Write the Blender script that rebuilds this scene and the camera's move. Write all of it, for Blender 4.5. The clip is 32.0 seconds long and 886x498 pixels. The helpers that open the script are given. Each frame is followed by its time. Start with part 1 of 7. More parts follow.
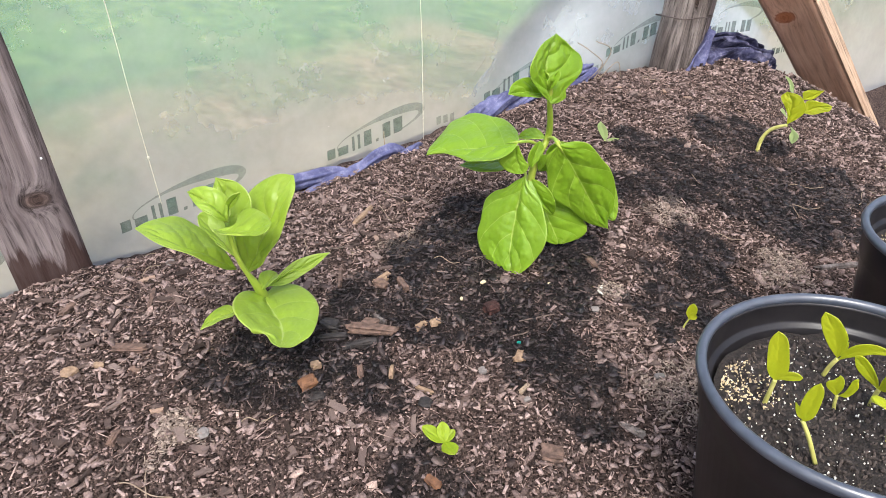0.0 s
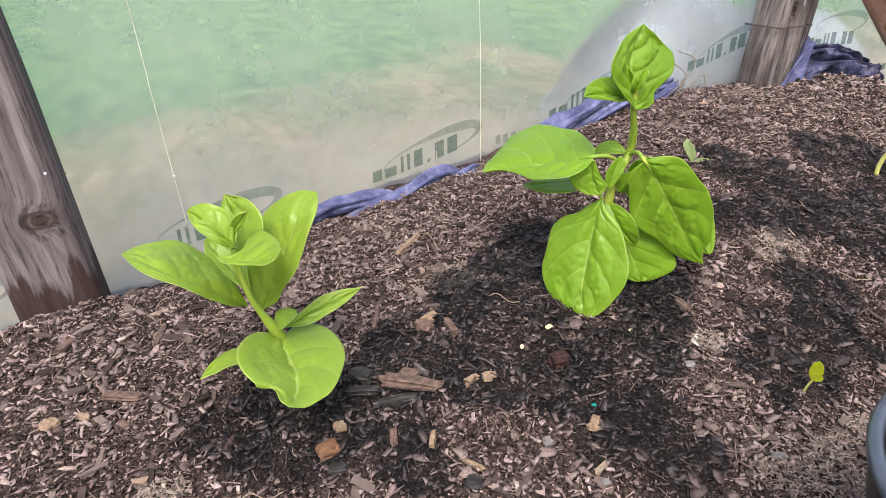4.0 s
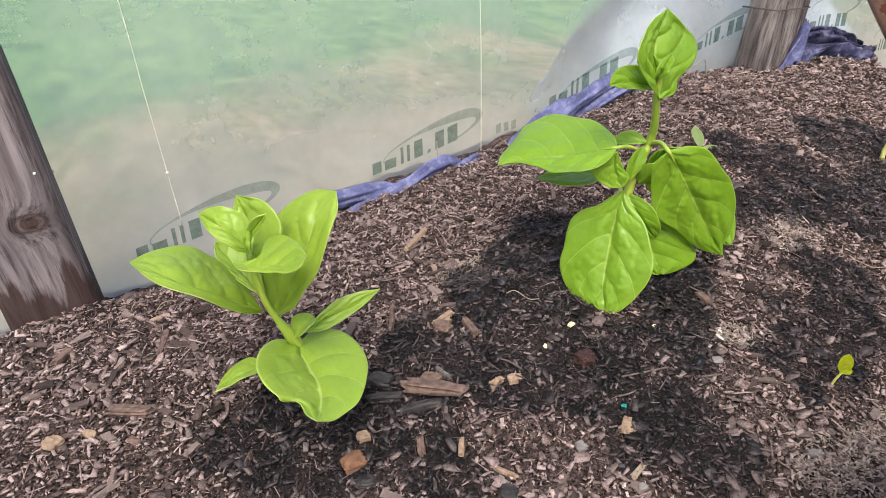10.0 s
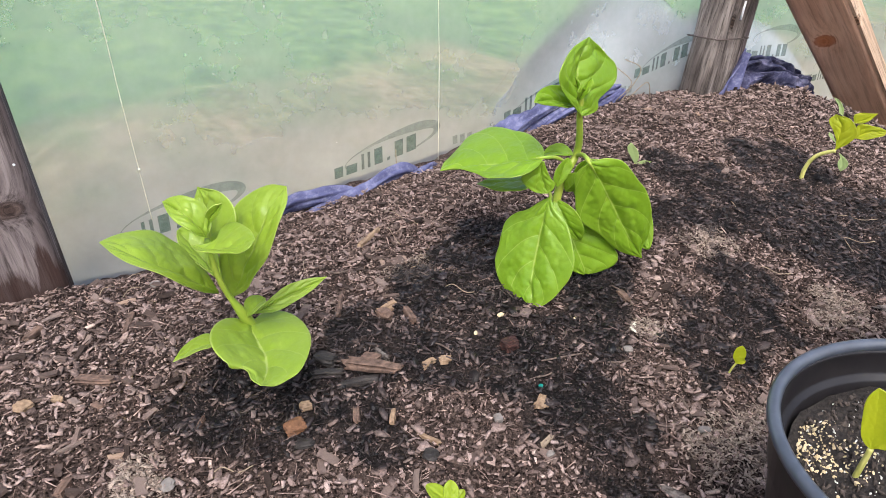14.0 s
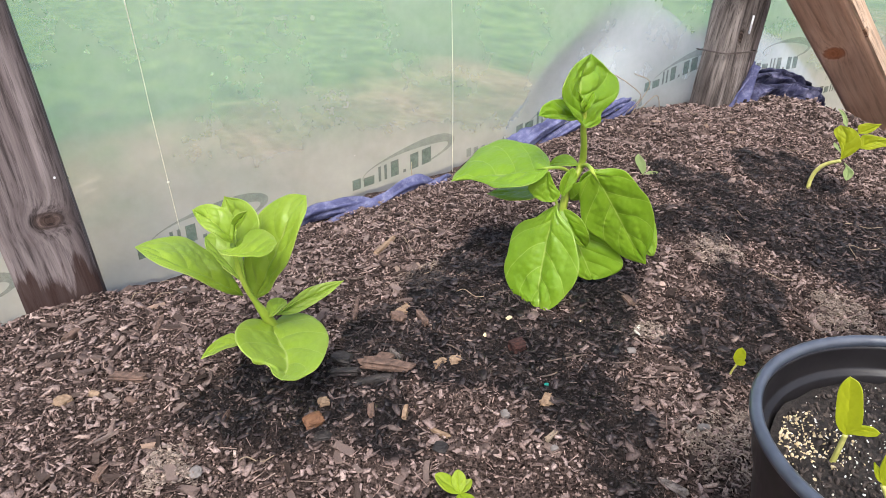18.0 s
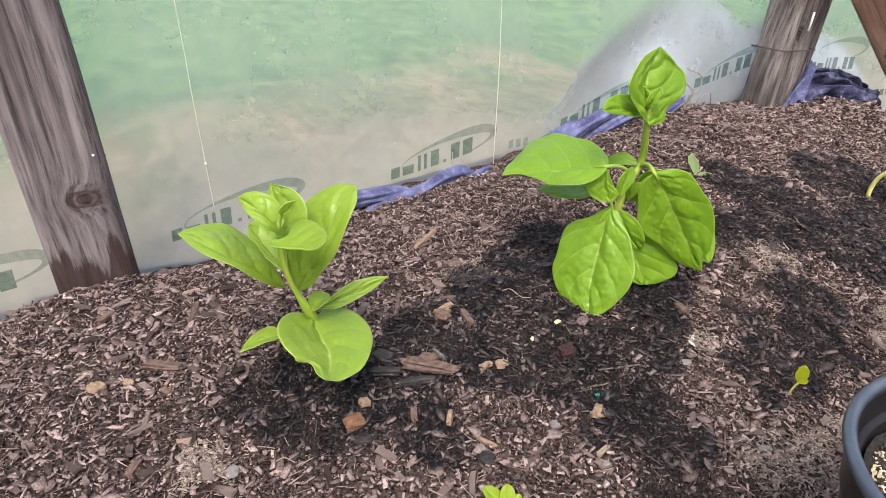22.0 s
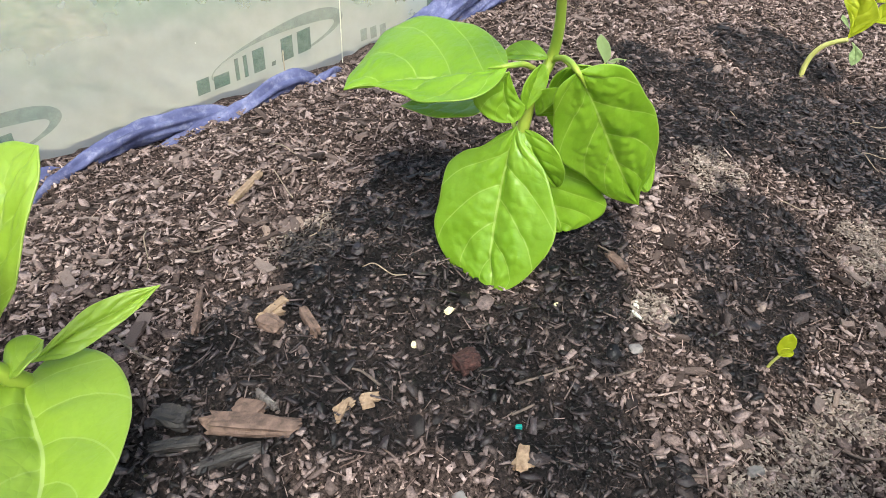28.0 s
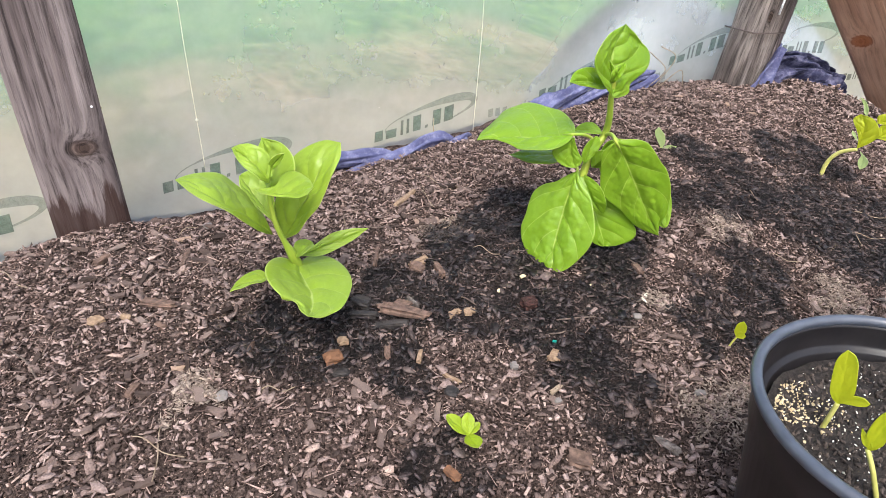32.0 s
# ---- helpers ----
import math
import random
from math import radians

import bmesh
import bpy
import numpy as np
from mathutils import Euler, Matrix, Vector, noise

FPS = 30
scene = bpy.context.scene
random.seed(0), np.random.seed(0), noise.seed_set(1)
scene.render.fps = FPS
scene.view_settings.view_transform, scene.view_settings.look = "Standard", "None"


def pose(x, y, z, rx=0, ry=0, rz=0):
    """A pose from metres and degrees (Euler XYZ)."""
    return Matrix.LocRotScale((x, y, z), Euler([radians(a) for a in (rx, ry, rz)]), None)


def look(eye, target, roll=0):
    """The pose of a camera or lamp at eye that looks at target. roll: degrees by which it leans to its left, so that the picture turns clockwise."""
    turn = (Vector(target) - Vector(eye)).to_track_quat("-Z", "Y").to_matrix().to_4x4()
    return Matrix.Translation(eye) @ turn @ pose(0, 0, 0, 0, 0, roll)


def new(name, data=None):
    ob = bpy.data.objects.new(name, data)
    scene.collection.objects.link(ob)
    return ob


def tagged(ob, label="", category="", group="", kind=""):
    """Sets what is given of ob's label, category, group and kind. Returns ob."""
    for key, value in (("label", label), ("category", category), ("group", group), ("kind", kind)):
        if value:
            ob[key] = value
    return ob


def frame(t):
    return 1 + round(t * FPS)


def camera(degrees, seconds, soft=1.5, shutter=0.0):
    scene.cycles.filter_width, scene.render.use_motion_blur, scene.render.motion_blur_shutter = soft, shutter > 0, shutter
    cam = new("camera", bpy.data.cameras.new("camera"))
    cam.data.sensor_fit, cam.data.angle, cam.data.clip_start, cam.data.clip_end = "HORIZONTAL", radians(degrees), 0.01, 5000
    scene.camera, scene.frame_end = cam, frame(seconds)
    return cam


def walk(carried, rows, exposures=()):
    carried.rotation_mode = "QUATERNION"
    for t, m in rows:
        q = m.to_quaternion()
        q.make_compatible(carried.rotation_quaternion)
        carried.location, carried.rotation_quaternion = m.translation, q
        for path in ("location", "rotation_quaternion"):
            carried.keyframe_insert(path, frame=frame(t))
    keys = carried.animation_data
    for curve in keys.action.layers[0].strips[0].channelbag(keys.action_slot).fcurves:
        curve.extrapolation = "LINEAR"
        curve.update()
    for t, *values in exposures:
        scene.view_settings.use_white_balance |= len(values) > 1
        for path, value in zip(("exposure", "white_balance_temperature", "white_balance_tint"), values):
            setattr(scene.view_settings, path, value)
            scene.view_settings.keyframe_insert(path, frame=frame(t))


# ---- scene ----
cam = camera(67.53, 32.0, soft=0.7)
PATH = [
    (0, (-0.2877, 0.0993, 0.3387), (0.0771, 0.6807, -0.0723), -2.55),
    (0.5, (-0.2755, 0.1202, 0.3124), (0.0722, 0.7191, -0.0881), -4.41),
    (1, (-0.2618, 0.1343, 0.3038), (0.0887, 0.7384, -0.0862), -4.60),
    (1.5, (-0.2497, 0.1397, 0.2992), (0.1060, 0.7463, -0.0822), -5.65),
    (2, (-0.2408, 0.1427, 0.2913), (0.0991, 0.7710, -0.0689), -4.91),
    (2.5, (-0.2380, 0.1485, 0.2785), (0.0964, 0.7887, -0.0657), -5.48),
    (3, (-0.2324, 0.1544, 0.2744), (0.1139, 0.7955, -0.0558), -5.37),
    (3.5, (-0.2408, 0.1618, 0.2823), (0.0764, 0.8073, -0.0679), -4.67),
    (5.5, (-0.2409, 0.1954, 0.3009), (0.0903, 0.7989, -0.1065), -3.92),
    (6, (-0.2391, 0.1940, 0.3039), (0.0999, 0.8039, -0.0873), -4.06),
    (6.5, (-0.2387, 0.1972, 0.3014), (0.0998, 0.8104, -0.0853), -4.33),
    (7, (-0.2406, 0.1961, 0.2990), (0.1045, 0.8054, -0.0880), -4.33),
    (7.5, (-0.2384, 0.1993, 0.2981), (0.1245, 0.7982, -0.0887), -4.21),
    (8, (-0.2408, 0.1991, 0.2980), (0.1272, 0.7945, -0.0893), -3.98),
    (8.5, (-0.2455, 0.1997, 0.2965), (0.1181, 0.7979, -0.0908), -3.98),
    (9, (-0.2499, 0.2033, 0.2927), (0.1031, 0.8065, -0.0967), -3.82),
    (9.5, (-0.2523, 0.2058, 0.2928), (0.0908, 0.8141, -0.0975), -4.68),
    (10, (-0.2546, 0.2040, 0.2902), (0.0786, 0.8173, -0.1008), -4.46),
    (10.5, (-0.2595, 0.2023, 0.2928), (0.0601, 0.8221, -0.0994), -4.31),
    (11, (-0.2534, 0.1991, 0.2923), (0.0710, 0.8179, -0.0973), -3.89),
    (11.5, (-0.2351, 0.1911, 0.2960), (0.1111, 0.8003, -0.0900), -3.22),
    (12, (-0.2088, 0.1764, 0.2940), (0.1803, 0.7642, -0.0844), -2.82),
    (12.5, (-0.2128, 0.1687, 0.2971), (0.1819, 0.7485, -0.0877), -2.95),
    (13, (-0.2299, 0.1628, 0.2971), (0.1544, 0.7491, -0.0883), -2.57),
    (13.5, (-0.2508, 0.1540, 0.2997), (0.1152, 0.7540, -0.0824), -1.65),
    (15.5, (-0.2642, 0.1310, 0.3068), (0.0909, 0.7423, -0.0676), -2.10),
    (16, (-0.2685, 0.1289, 0.3088), (0.0925, 0.7386, -0.0626), -1.42),
    (16.5, (-0.2699, 0.1252, 0.3112), (0.0918, 0.7372, -0.0558), -1.52),
    (17, (-0.2702, 0.1233, 0.3109), (0.0864, 0.7394, -0.0542), -1.82),
    (17.5, (-0.2692, 0.1216, 0.3112), (0.0800, 0.7423, -0.0531), -2.32),
    (18, (-0.2654, 0.1185, 0.3098), (0.0790, 0.7427, -0.0532), -2.81),
    (18.5, (-0.2640, 0.1161, 0.3086), (0.0805, 0.7404, -0.0541), -2.47),
    (19, (-0.2659, 0.1146, 0.3084), (0.0786, 0.7393, -0.0536), -1.76),
    (19.5, (-0.2711, 0.1094, 0.3142), (0.0809, 0.7350, -0.0390), -0.31),
    (20, (-0.2766, 0.1084, 0.3172), (0.0732, 0.7393, -0.0287), -0.37),
    (20.5, (-0.2766, 0.1094, 0.3153), (0.0710, 0.7458, -0.0226), -0.71),
    (21, (-0.2782, 0.1234, 0.3130), (0.0622, 0.7587, -0.0342), -0.39),
    (21.5, (-0.2753, 0.1291, 0.3133), (0.0622, 0.7591, -0.0461), -0.58),
    (22, (-0.2737, 0.1514, 0.3057), (0.0475, 0.7806, -0.0699), -1.16),
    (22.5, (-0.2644, 0.1807, 0.2948), (0.0452, 0.8030, -0.1014), -1.74),
    (23, (-0.2574, 0.2157, 0.2863), (0.0415, 0.8307, -0.1289), -1.11),
    (23.5, (-0.2459, 0.2489, 0.2833), (0.0353, 0.8509, -0.1623), -2.86),
    (24, (-0.2379, 0.2790, 0.2822), (0.0284, 0.8605, -0.1982), -4.19),
    (24.5, (-0.2399, 0.2946, 0.2783), (0.0264, 0.8671, -0.2129), -3.64),
    (26.5, (-0.2229, 0.3323, 0.2394), (0.0648, 0.8577, -0.2909), -3.57),
    (27, (-0.1959, 0.3186, 0.2379), (0.1211, 0.8320, -0.2873), -2.56),
    (27.5, (-0.1747, 0.3086, 0.2413), (0.1864, 0.8052, -0.2715), -1.44),
    (28, (-0.1621, 0.2980, 0.2452), (0.2380, 0.7923, -0.2401), -0.28),
    (28.5, (-0.1566, 0.2864, 0.2593), (0.2553, 0.7926, -0.2034), -0.79),
    (29, (-0.1712, 0.2546, 0.2667), (0.2401, 0.7789, -0.1760), -0.21),
    (29.5, (-0.1905, 0.2188, 0.2785), (0.2091, 0.7605, -0.1537), -0.25),
    (30, (-0.2105, 0.1873, 0.2825), (0.1833, 0.7435, -0.1364), 0.18),
    (30.5, (-0.2322, 0.1678, 0.2873), (0.1491, 0.7399, -0.1217), -0.41),
    (31, (-0.2473, 0.1464, 0.2967), (0.1206, 0.7360, -0.0995), -0.04),
    (31.5, (-0.2759, 0.1280, 0.3057), (0.0864, 0.7244, -0.0854), 1.77),
    (32, (-0.2880, 0.1101, 0.3154), (0.0433, 0.7148, -0.0904), 1.52),
]
walk(cam, [(t, look(eye, target, roll)) for t, eye, target, roll in PATH],
     [(0.0, 1.32, 6250, 12), (3.0, 1.2, 6250, 12), (24.5, 1.18, 6250, 12), (26.5, 1.27, 6100, 4), (29.0, 1.46, 6100, 2), (30.5, 1.38, 6150, 4), (32.0, 1.36, 6250, 11)])

# ---- world, sun, exposure ----
world = bpy.data.worlds.new("world")
scene.world = world
world.use_nodes = True
wn = world.node_tree
sky = wn.nodes.new("ShaderNodeTexSky")
sky.sky_type, sky.sun_disc = "NISHITA", False
sky.sun_elevation, sky.sun_rotation = radians(57), radians(210)
sky.dust_density, sky.air_density = 4.0, 1.0
wn.links.new(sky.outputs[0], wn.nodes["Background"].inputs[0])
wn.nodes["Background"].inputs[1].default_value = 0.13

sun = new("sun", bpy.data.lights.new("sun", "SUN"))
sun.data.energy, sun.data.angle, sun.data.color = 2.4, radians(24), (1.0, 0.965, 0.90)
sun.matrix_world = look((-0.75, -0.95, 2.6), (0.1, 0.5, 0.0))

# ---- small helpers ----


def empty_thing(name, at, label, category, group=""):
    ob = new(name)
    ob.empty_display_size = 0.02
    ob.location = at
    bpy.context.view_layer.update()
    return tagged(ob, label, category, group)


def put_under(ob, parent):
    if parent is not None:
        ob.parent = parent
        m = parent.matrix_basis.copy() if parent.parent is None else parent.parent.matrix_basis @ parent.matrix_basis
        ob.matrix_parent_inverse = m.inverted()
    return ob


def grid_mesh(name, verts, faces, material, smooth=True):
    me = bpy.data.meshes.new(name)
    me.from_pydata([tuple(v) for v in verts], [], faces)
    me.materials.append(material)
    if smooth:
        me.polygons.foreach_set("use_smooth", [True] * len(me.polygons))
    me.update()
    return me


def part(name, bm, material, parent=None, label="", smooth=True):
    """One mesh object, from a bmesh in world coordinates, under a thing or a part."""
    me = bpy.data.meshes.new(name)
    bmesh.ops.recalc_face_normals(bm, faces=bm.faces)
    bm.to_mesh(me)
    bm.free()
    me.materials.append(material)
    if smooth:
        me.polygons.foreach_set("use_smooth", [True] * len(me.polygons))
    ob = new(name, me)
    if label:
        tagged(ob, label)
    return put_under(ob, parent)


def sheet_faces(nu, nv):
    return [(i * nv + j, i * nv + j + 1, (i + 1) * nv + j + 1, (i + 1) * nv + j) for i in range(nu - 1) for j in range(nv - 1)]


def fbm(x, y, seed, scale, octaves=3):
    """Smooth value noise on arrays."""
    total, amp = np.zeros_like(x), 1.0
    for o in range(octaves):
        table = np.random.default_rng(seed + o).random((256, 256))
        px, py = x * scale, y * scale
        ix, iy = np.floor(px).astype(int), np.floor(py).astype(int)
        fx, fy = px - ix, py - iy
        fx, fy = fx * fx * (3 - 2 * fx), fy * fy * (3 - 2 * fy)
        a, b = table[ix % 256, iy % 256], table[(ix + 1) % 256, iy % 256]
        c, d = table[ix % 256, (iy + 1) % 256], table[(ix + 1) % 256, (iy + 1) % 256]
        total += amp * ((a * (1 - fx) + b * fx) * (1 - fy) + (c * (1 - fx) + d * fx) * fy - 0.5)
        amp, scale = amp * 0.5, scale * 2.03
    return total


MOUNDS = ((-0.40, 0.75, 0.008), (-0.35, 0.50, 0.044), (-0.15, 0.60, 0.024), (-0.15, 0.42, 0.016), (0.05, 0.50, 0.034),
          (0.05, 0.72, 0.015), (0.28, 0.66, 0.048), (0.28, 0.43, 0.005), (0.45, 0.80, 0.035), (0.50, 0.60, 0.023),
          (0.75, 0.70, 0.045), (-0.05, 0.20, 0.015))
HOLLOWS = ((-0.188, 0.535, 0.030, 0.014), (0.085, 0.530, 0.035, 0.010), (0.455, 0.530, 0.030, 0.010), (0.15, 0.39, 0.04, 0.006), (-0.165, 0.70, 0.03, 0.006))


def soil_z(x, y):
    """Height of the bed: a slope, broad mounds, hollows round the plants."""
    x, y = np.asarray(x, float), np.asarray(y, float)
    z = -0.0471 + 0.0895 * (np.maximum(y, -0.2) - 0.5)
    for a, b, h in MOUNDS:
        z = z + h * np.exp(-((x - a) ** 2 + (y - b) ** 2) / (2 * 0.13 ** 2))
    z = z - 0.55 * np.clip(x - 0.72, 0, 0.30) - 0.45 * np.clip(-0.375 - x, 0, 0.3) * np.clip((y - 0.62) / 0.15, 0, 1)
    z = z - 0.035 * np.clip((y - 0.745) / 0.06, 0, 1) * np.clip((-0.12 - x) / 0.05, 0, 1) + 0.012 * np.exp(-((x + 0.32) ** 2 + (y - 0.70) ** 2) / (2 * 0.06 ** 2))
    for a, b, r, h in HOLLOWS:
        z = z - h * np.exp(-((x - a) ** 2 + (y - b) ** 2) / (2 * r ** 2))
    return z


def soil_top(x, y):
    x, y = np.asarray(x, float), np.asarray(y, float)
    return soil_z(x, y) + 0.007 * fbm(x, y, 11, 22, 3) + 0.0042 * fbm(x, y, 31, 110, 2)


WET = (
    (0.314, 0.609, 0.030), (0.315, 0.571, 0.035), (0.352, 0.564, 0.035), (0.249, 0.547, 0.028), (0.292, 0.529, 0.030), (0.450, 0.594, 0.040),
    (0.494, 0.570, 0.040), (0.361, 0.499, 0.045), (0.402, 0.472, 0.045), (0.500, 0.466, 0.050), (0.437, 0.410, 0.034), (0.397, 0.438, 0.045),
    (0.240, 0.472, 0.022), (0.245, 0.443, 0.030), (0.175, 0.428, 0.025), (0.221, 0.408, 0.028), (0.160, 0.393, 0.029),
    (0.120, 0.399, 0.022), (0.012, 0.375, 0.028), (-0.012, 0.363, 0.022), (0.001, 0.353, 0.022), (-0.028, 0.550, 0.032), (-0.019, 0.515, 0.045),
    (-0.007, 0.463, 0.045), (0.061, 0.455, 0.035), (0.100, 0.500, 0.035), (0.044, 0.565, 0.045), (-0.094, 0.520, 0.040), (-0.126, 0.500, 0.040),
    (-0.194, 0.507, 0.050), (-0.220, 0.518, 0.030), (-0.003, 0.421, 0.035), (0.100, 0.570, 0.050), (0.060, 0.600, 0.040), (-0.135, 0.452, 0.026),
    (-0.135, 0.360, 0.028), (-0.050, 0.480, 0.040), (0.430, 0.530, 0.040))


def moisture(x, y):
    """Watered patches with ragged edges, 0 dry to 1 wet."""
    x, y = np.asarray(x, float), np.asarray(y, float)
    wx, wy = x + 0.028 * fbm(x, y, 51, 30, 4), y + 0.028 * fbm(x, y, 61, 30, 4)
    m = np.zeros_like(x)
    for a, b, r in WET:
        d = np.sqrt((wx - a) ** 2 + (wy - b) ** 2) / r
        m = np.maximum(m, np.clip((1.28 - d) / 0.34, 0, 1))
    return m * (0.8 + 0.5 * fbm(x, y, 71, 60, 2)).clip(0.5, 1)


def add_float(me, name, values):
    at = me.attributes.new(name, "FLOAT", "POINT")
    at.data.foreach_set("value", np.asarray(values, np.float32).ravel())


# ---- materials ----
def nodes_of(name):
    m = bpy.data.materials.new(name)
    m.use_nodes = True
    nt = m.node_tree
    return m, nt, nt.nodes["Principled BSDF"], nt.nodes["Material Output"]


def noise_node(nt, scale, detail=4.0, rough=0.55, stretch=None, coord="Object"):
    tc = nt.nodes.new("ShaderNodeTexCoord")
    n = nt.nodes.new("ShaderNodeTexNoise")
    n.inputs["Scale"].default_value, n.inputs["Detail"].default_value, n.inputs["Roughness"].default_value = scale, detail, rough
    if stretch:
        mp = nt.nodes.new("ShaderNodeMapping")
        mp.inputs["Scale"].default_value = stretch
        nt.links.new(tc.outputs[coord], mp.inputs[0])
        nt.links.new(mp.outputs[0], n.inputs["Vector"])
    else:
        nt.links.new(tc.outputs[coord], n.inputs["Vector"])
    return n


def ramp(nt, source, stops):
    r = nt.nodes.new("ShaderNodeValToRGB")
    while len(r.color_ramp.elements) < len(stops):
        r.color_ramp.elements.new(0.5)
    for e, (p, c) in zip(r.color_ramp.elements, stops):
        e.position, e.color = p, (*c, 1)
    nt.links.new(source, r.inputs[0])
    return r


def mix(nt, a, b, fac, blend="MIX"):
    m = nt.nodes.new("ShaderNodeMix")
    m.data_type, m.blend_type = "RGBA", blend
    for sock, value in ((m.inputs[6], a), (m.inputs[7], b)):
        if isinstance(value, tuple):
            sock.default_value = (*value, 1)
        else:
            nt.links.new(value, sock)
    if isinstance(fac, float):
        m.inputs[0].default_value = fac
    else:
        nt.links.new(fac, m.inputs[0])
    return m.outputs[2]


def maths(nt, op, a, b=0.0, c=0.0):
    m = nt.nodes.new("ShaderNodeMath")
    m.operation = op
    for sock, value in zip(m.inputs, (a, b, c)):
        if isinstance(value, (int, float)):
            sock.default_value = value
        else:
            nt.links.new(value, sock)
    return m.outputs[0]


def bump(nt, height, bsdf, strength=0.5, distance=0.002):
    b = nt.nodes.new("ShaderNodeBump")
    b.inputs["Strength"].default_value, b.inputs["Distance"].default_value = strength, distance
    nt.links.new(height, b.inputs["Height"])
    nt.links.new(b.outputs[0], bsdf.inputs["Normal"])


def wet_factor(nt):
    a = nt.nodes.new("ShaderNodeAttribute")
    a.attribute_name = "wet"
    return a.outputs["Fac"]


def soil_material():
    m, nt, b, out = nodes_of("soil")
    n1, n2 = noise_node(nt, 420, 6, 0.7), noise_node(nt, 38, 4)
    c = ramp(nt, n1.outputs[0], ((0.38, (0.009, 0.0068, 0.006)), (0.54, (0.115, 0.086, 0.076)), (0.73, (0.33, 0.25, 0.222)))).outputs[0]
    c = mix(nt, c, ramp(nt, n2.outputs[0], ((0.3, (0.55, 0.5, 0.48)), (0.7, (1.15, 1.1, 1.05)))).outputs[0], 0.8, "MULTIPLY")
    w = wet_factor(nt)
    c = mix(nt, c, mix(nt, c, (0.075, 0.076, 0.088), 1.0, "MULTIPLY"), w)
    nt.links.new(c, b.inputs["Base Color"])
    r = maths(nt, "MULTIPLY_ADD", w, -0.32, 0.92)
    nt.links.new(r, b.inputs["Roughness"])
    nt.links.new(maths(nt, "MULTIPLY_ADD", w, 0.22, 0.03), b.inputs["Specular IOR Level"])
    bump(nt, n1.outputs[0], b, 1.0, 0.005)
    return m


def scaled(stops, k):
    return tuple((p, (k * r, 0.99 * k * g, 1.0 * k * b)) for p, (r, g, b) in stops)


def chip_material(name, stops, piece=False):
    m, nt, b, out = nodes_of(name)
    if piece:
        info = nt.nodes.new("ShaderNodeObjectInfo")
        pick = info.outputs["Random"]
    else:
        info = nt.nodes.new("ShaderNodeNewGeometry")
        pick = info.outputs["Random Per Island"]
    c = ramp(nt, pick, stops).outputs[0]
    g = noise_node(nt, 700, 5, 0.7)
    c = mix(nt, c, ramp(nt, g.outputs[0], ((0.3, (0.36, 0.33, 0.31)), (0.5, (0.95, 0.92, 0.9)), (0.7, (1.35, 1.3, 1.25)))).outputs[0], 0.9, "MULTIPLY")
    if not piece:
        w = wet_factor(nt)
        c = mix(nt, c, mix(nt, c, (0.128, 0.126, 0.142), 1.0, "MULTIPLY"), w)
        nt.links.new(maths(nt, "MULTIPLY_ADD", w, -0.50, 0.9), b.inputs["Roughness"])
        nt.links.new(maths(nt, "MULTIPLY_ADD", w, 0.34, 0.06), b.inputs["Specular IOR Level"])
    else:
        b.inputs["Roughness"].default_value = 0.8
        b.inputs["Specular IOR Level"].default_value = 0.1
    nt.links.new(c, b.inputs["Base Color"])
    bump(nt, g.outputs[0], b, 0.6, 0.001)
    return m


DULL = ((0.0, (0.035, 0.025, 0.021)), (0.35, (0.10, 0.073, 0.063)), (0.7, (0.18, 0.134, 0.117)), (0.95, (0.25, 0.193, 0.17)), (1.0, (0.36, 0.255, 0.19)))
DRY = ((0.0, (0.013, 0.0096, 0.0085)), (0.28, (0.076, 0.056, 0.049)), (0.5, (0.142, 0.106, 0.094)), (0.75, (0.205, 0.157, 0.141)), (0.93, (0.255, 0.20, 0.182)), (0.985, (0.28, 0.22, 0.195)), (1.0, (0.36, 0.29, 0.25)))
FLAKY = ((0.0, (0.018, 0.0135, 0.012)), (0.22, (0.068, 0.051, 0.045)), (0.6, (0.120, 0.090, 0.080)), (0.93, (0.165, 0.127, 0.115)), (1.0, (0.26, 0.198, 0.165)))
BROWN = ((0.0, (0.016, 0.011, 0.009)), (0.3, (0.075, 0.052, 0.044)), (0.7, (0.20, 0.147, 0.128)), (1.0, (0.33, 0.25, 0.215)))


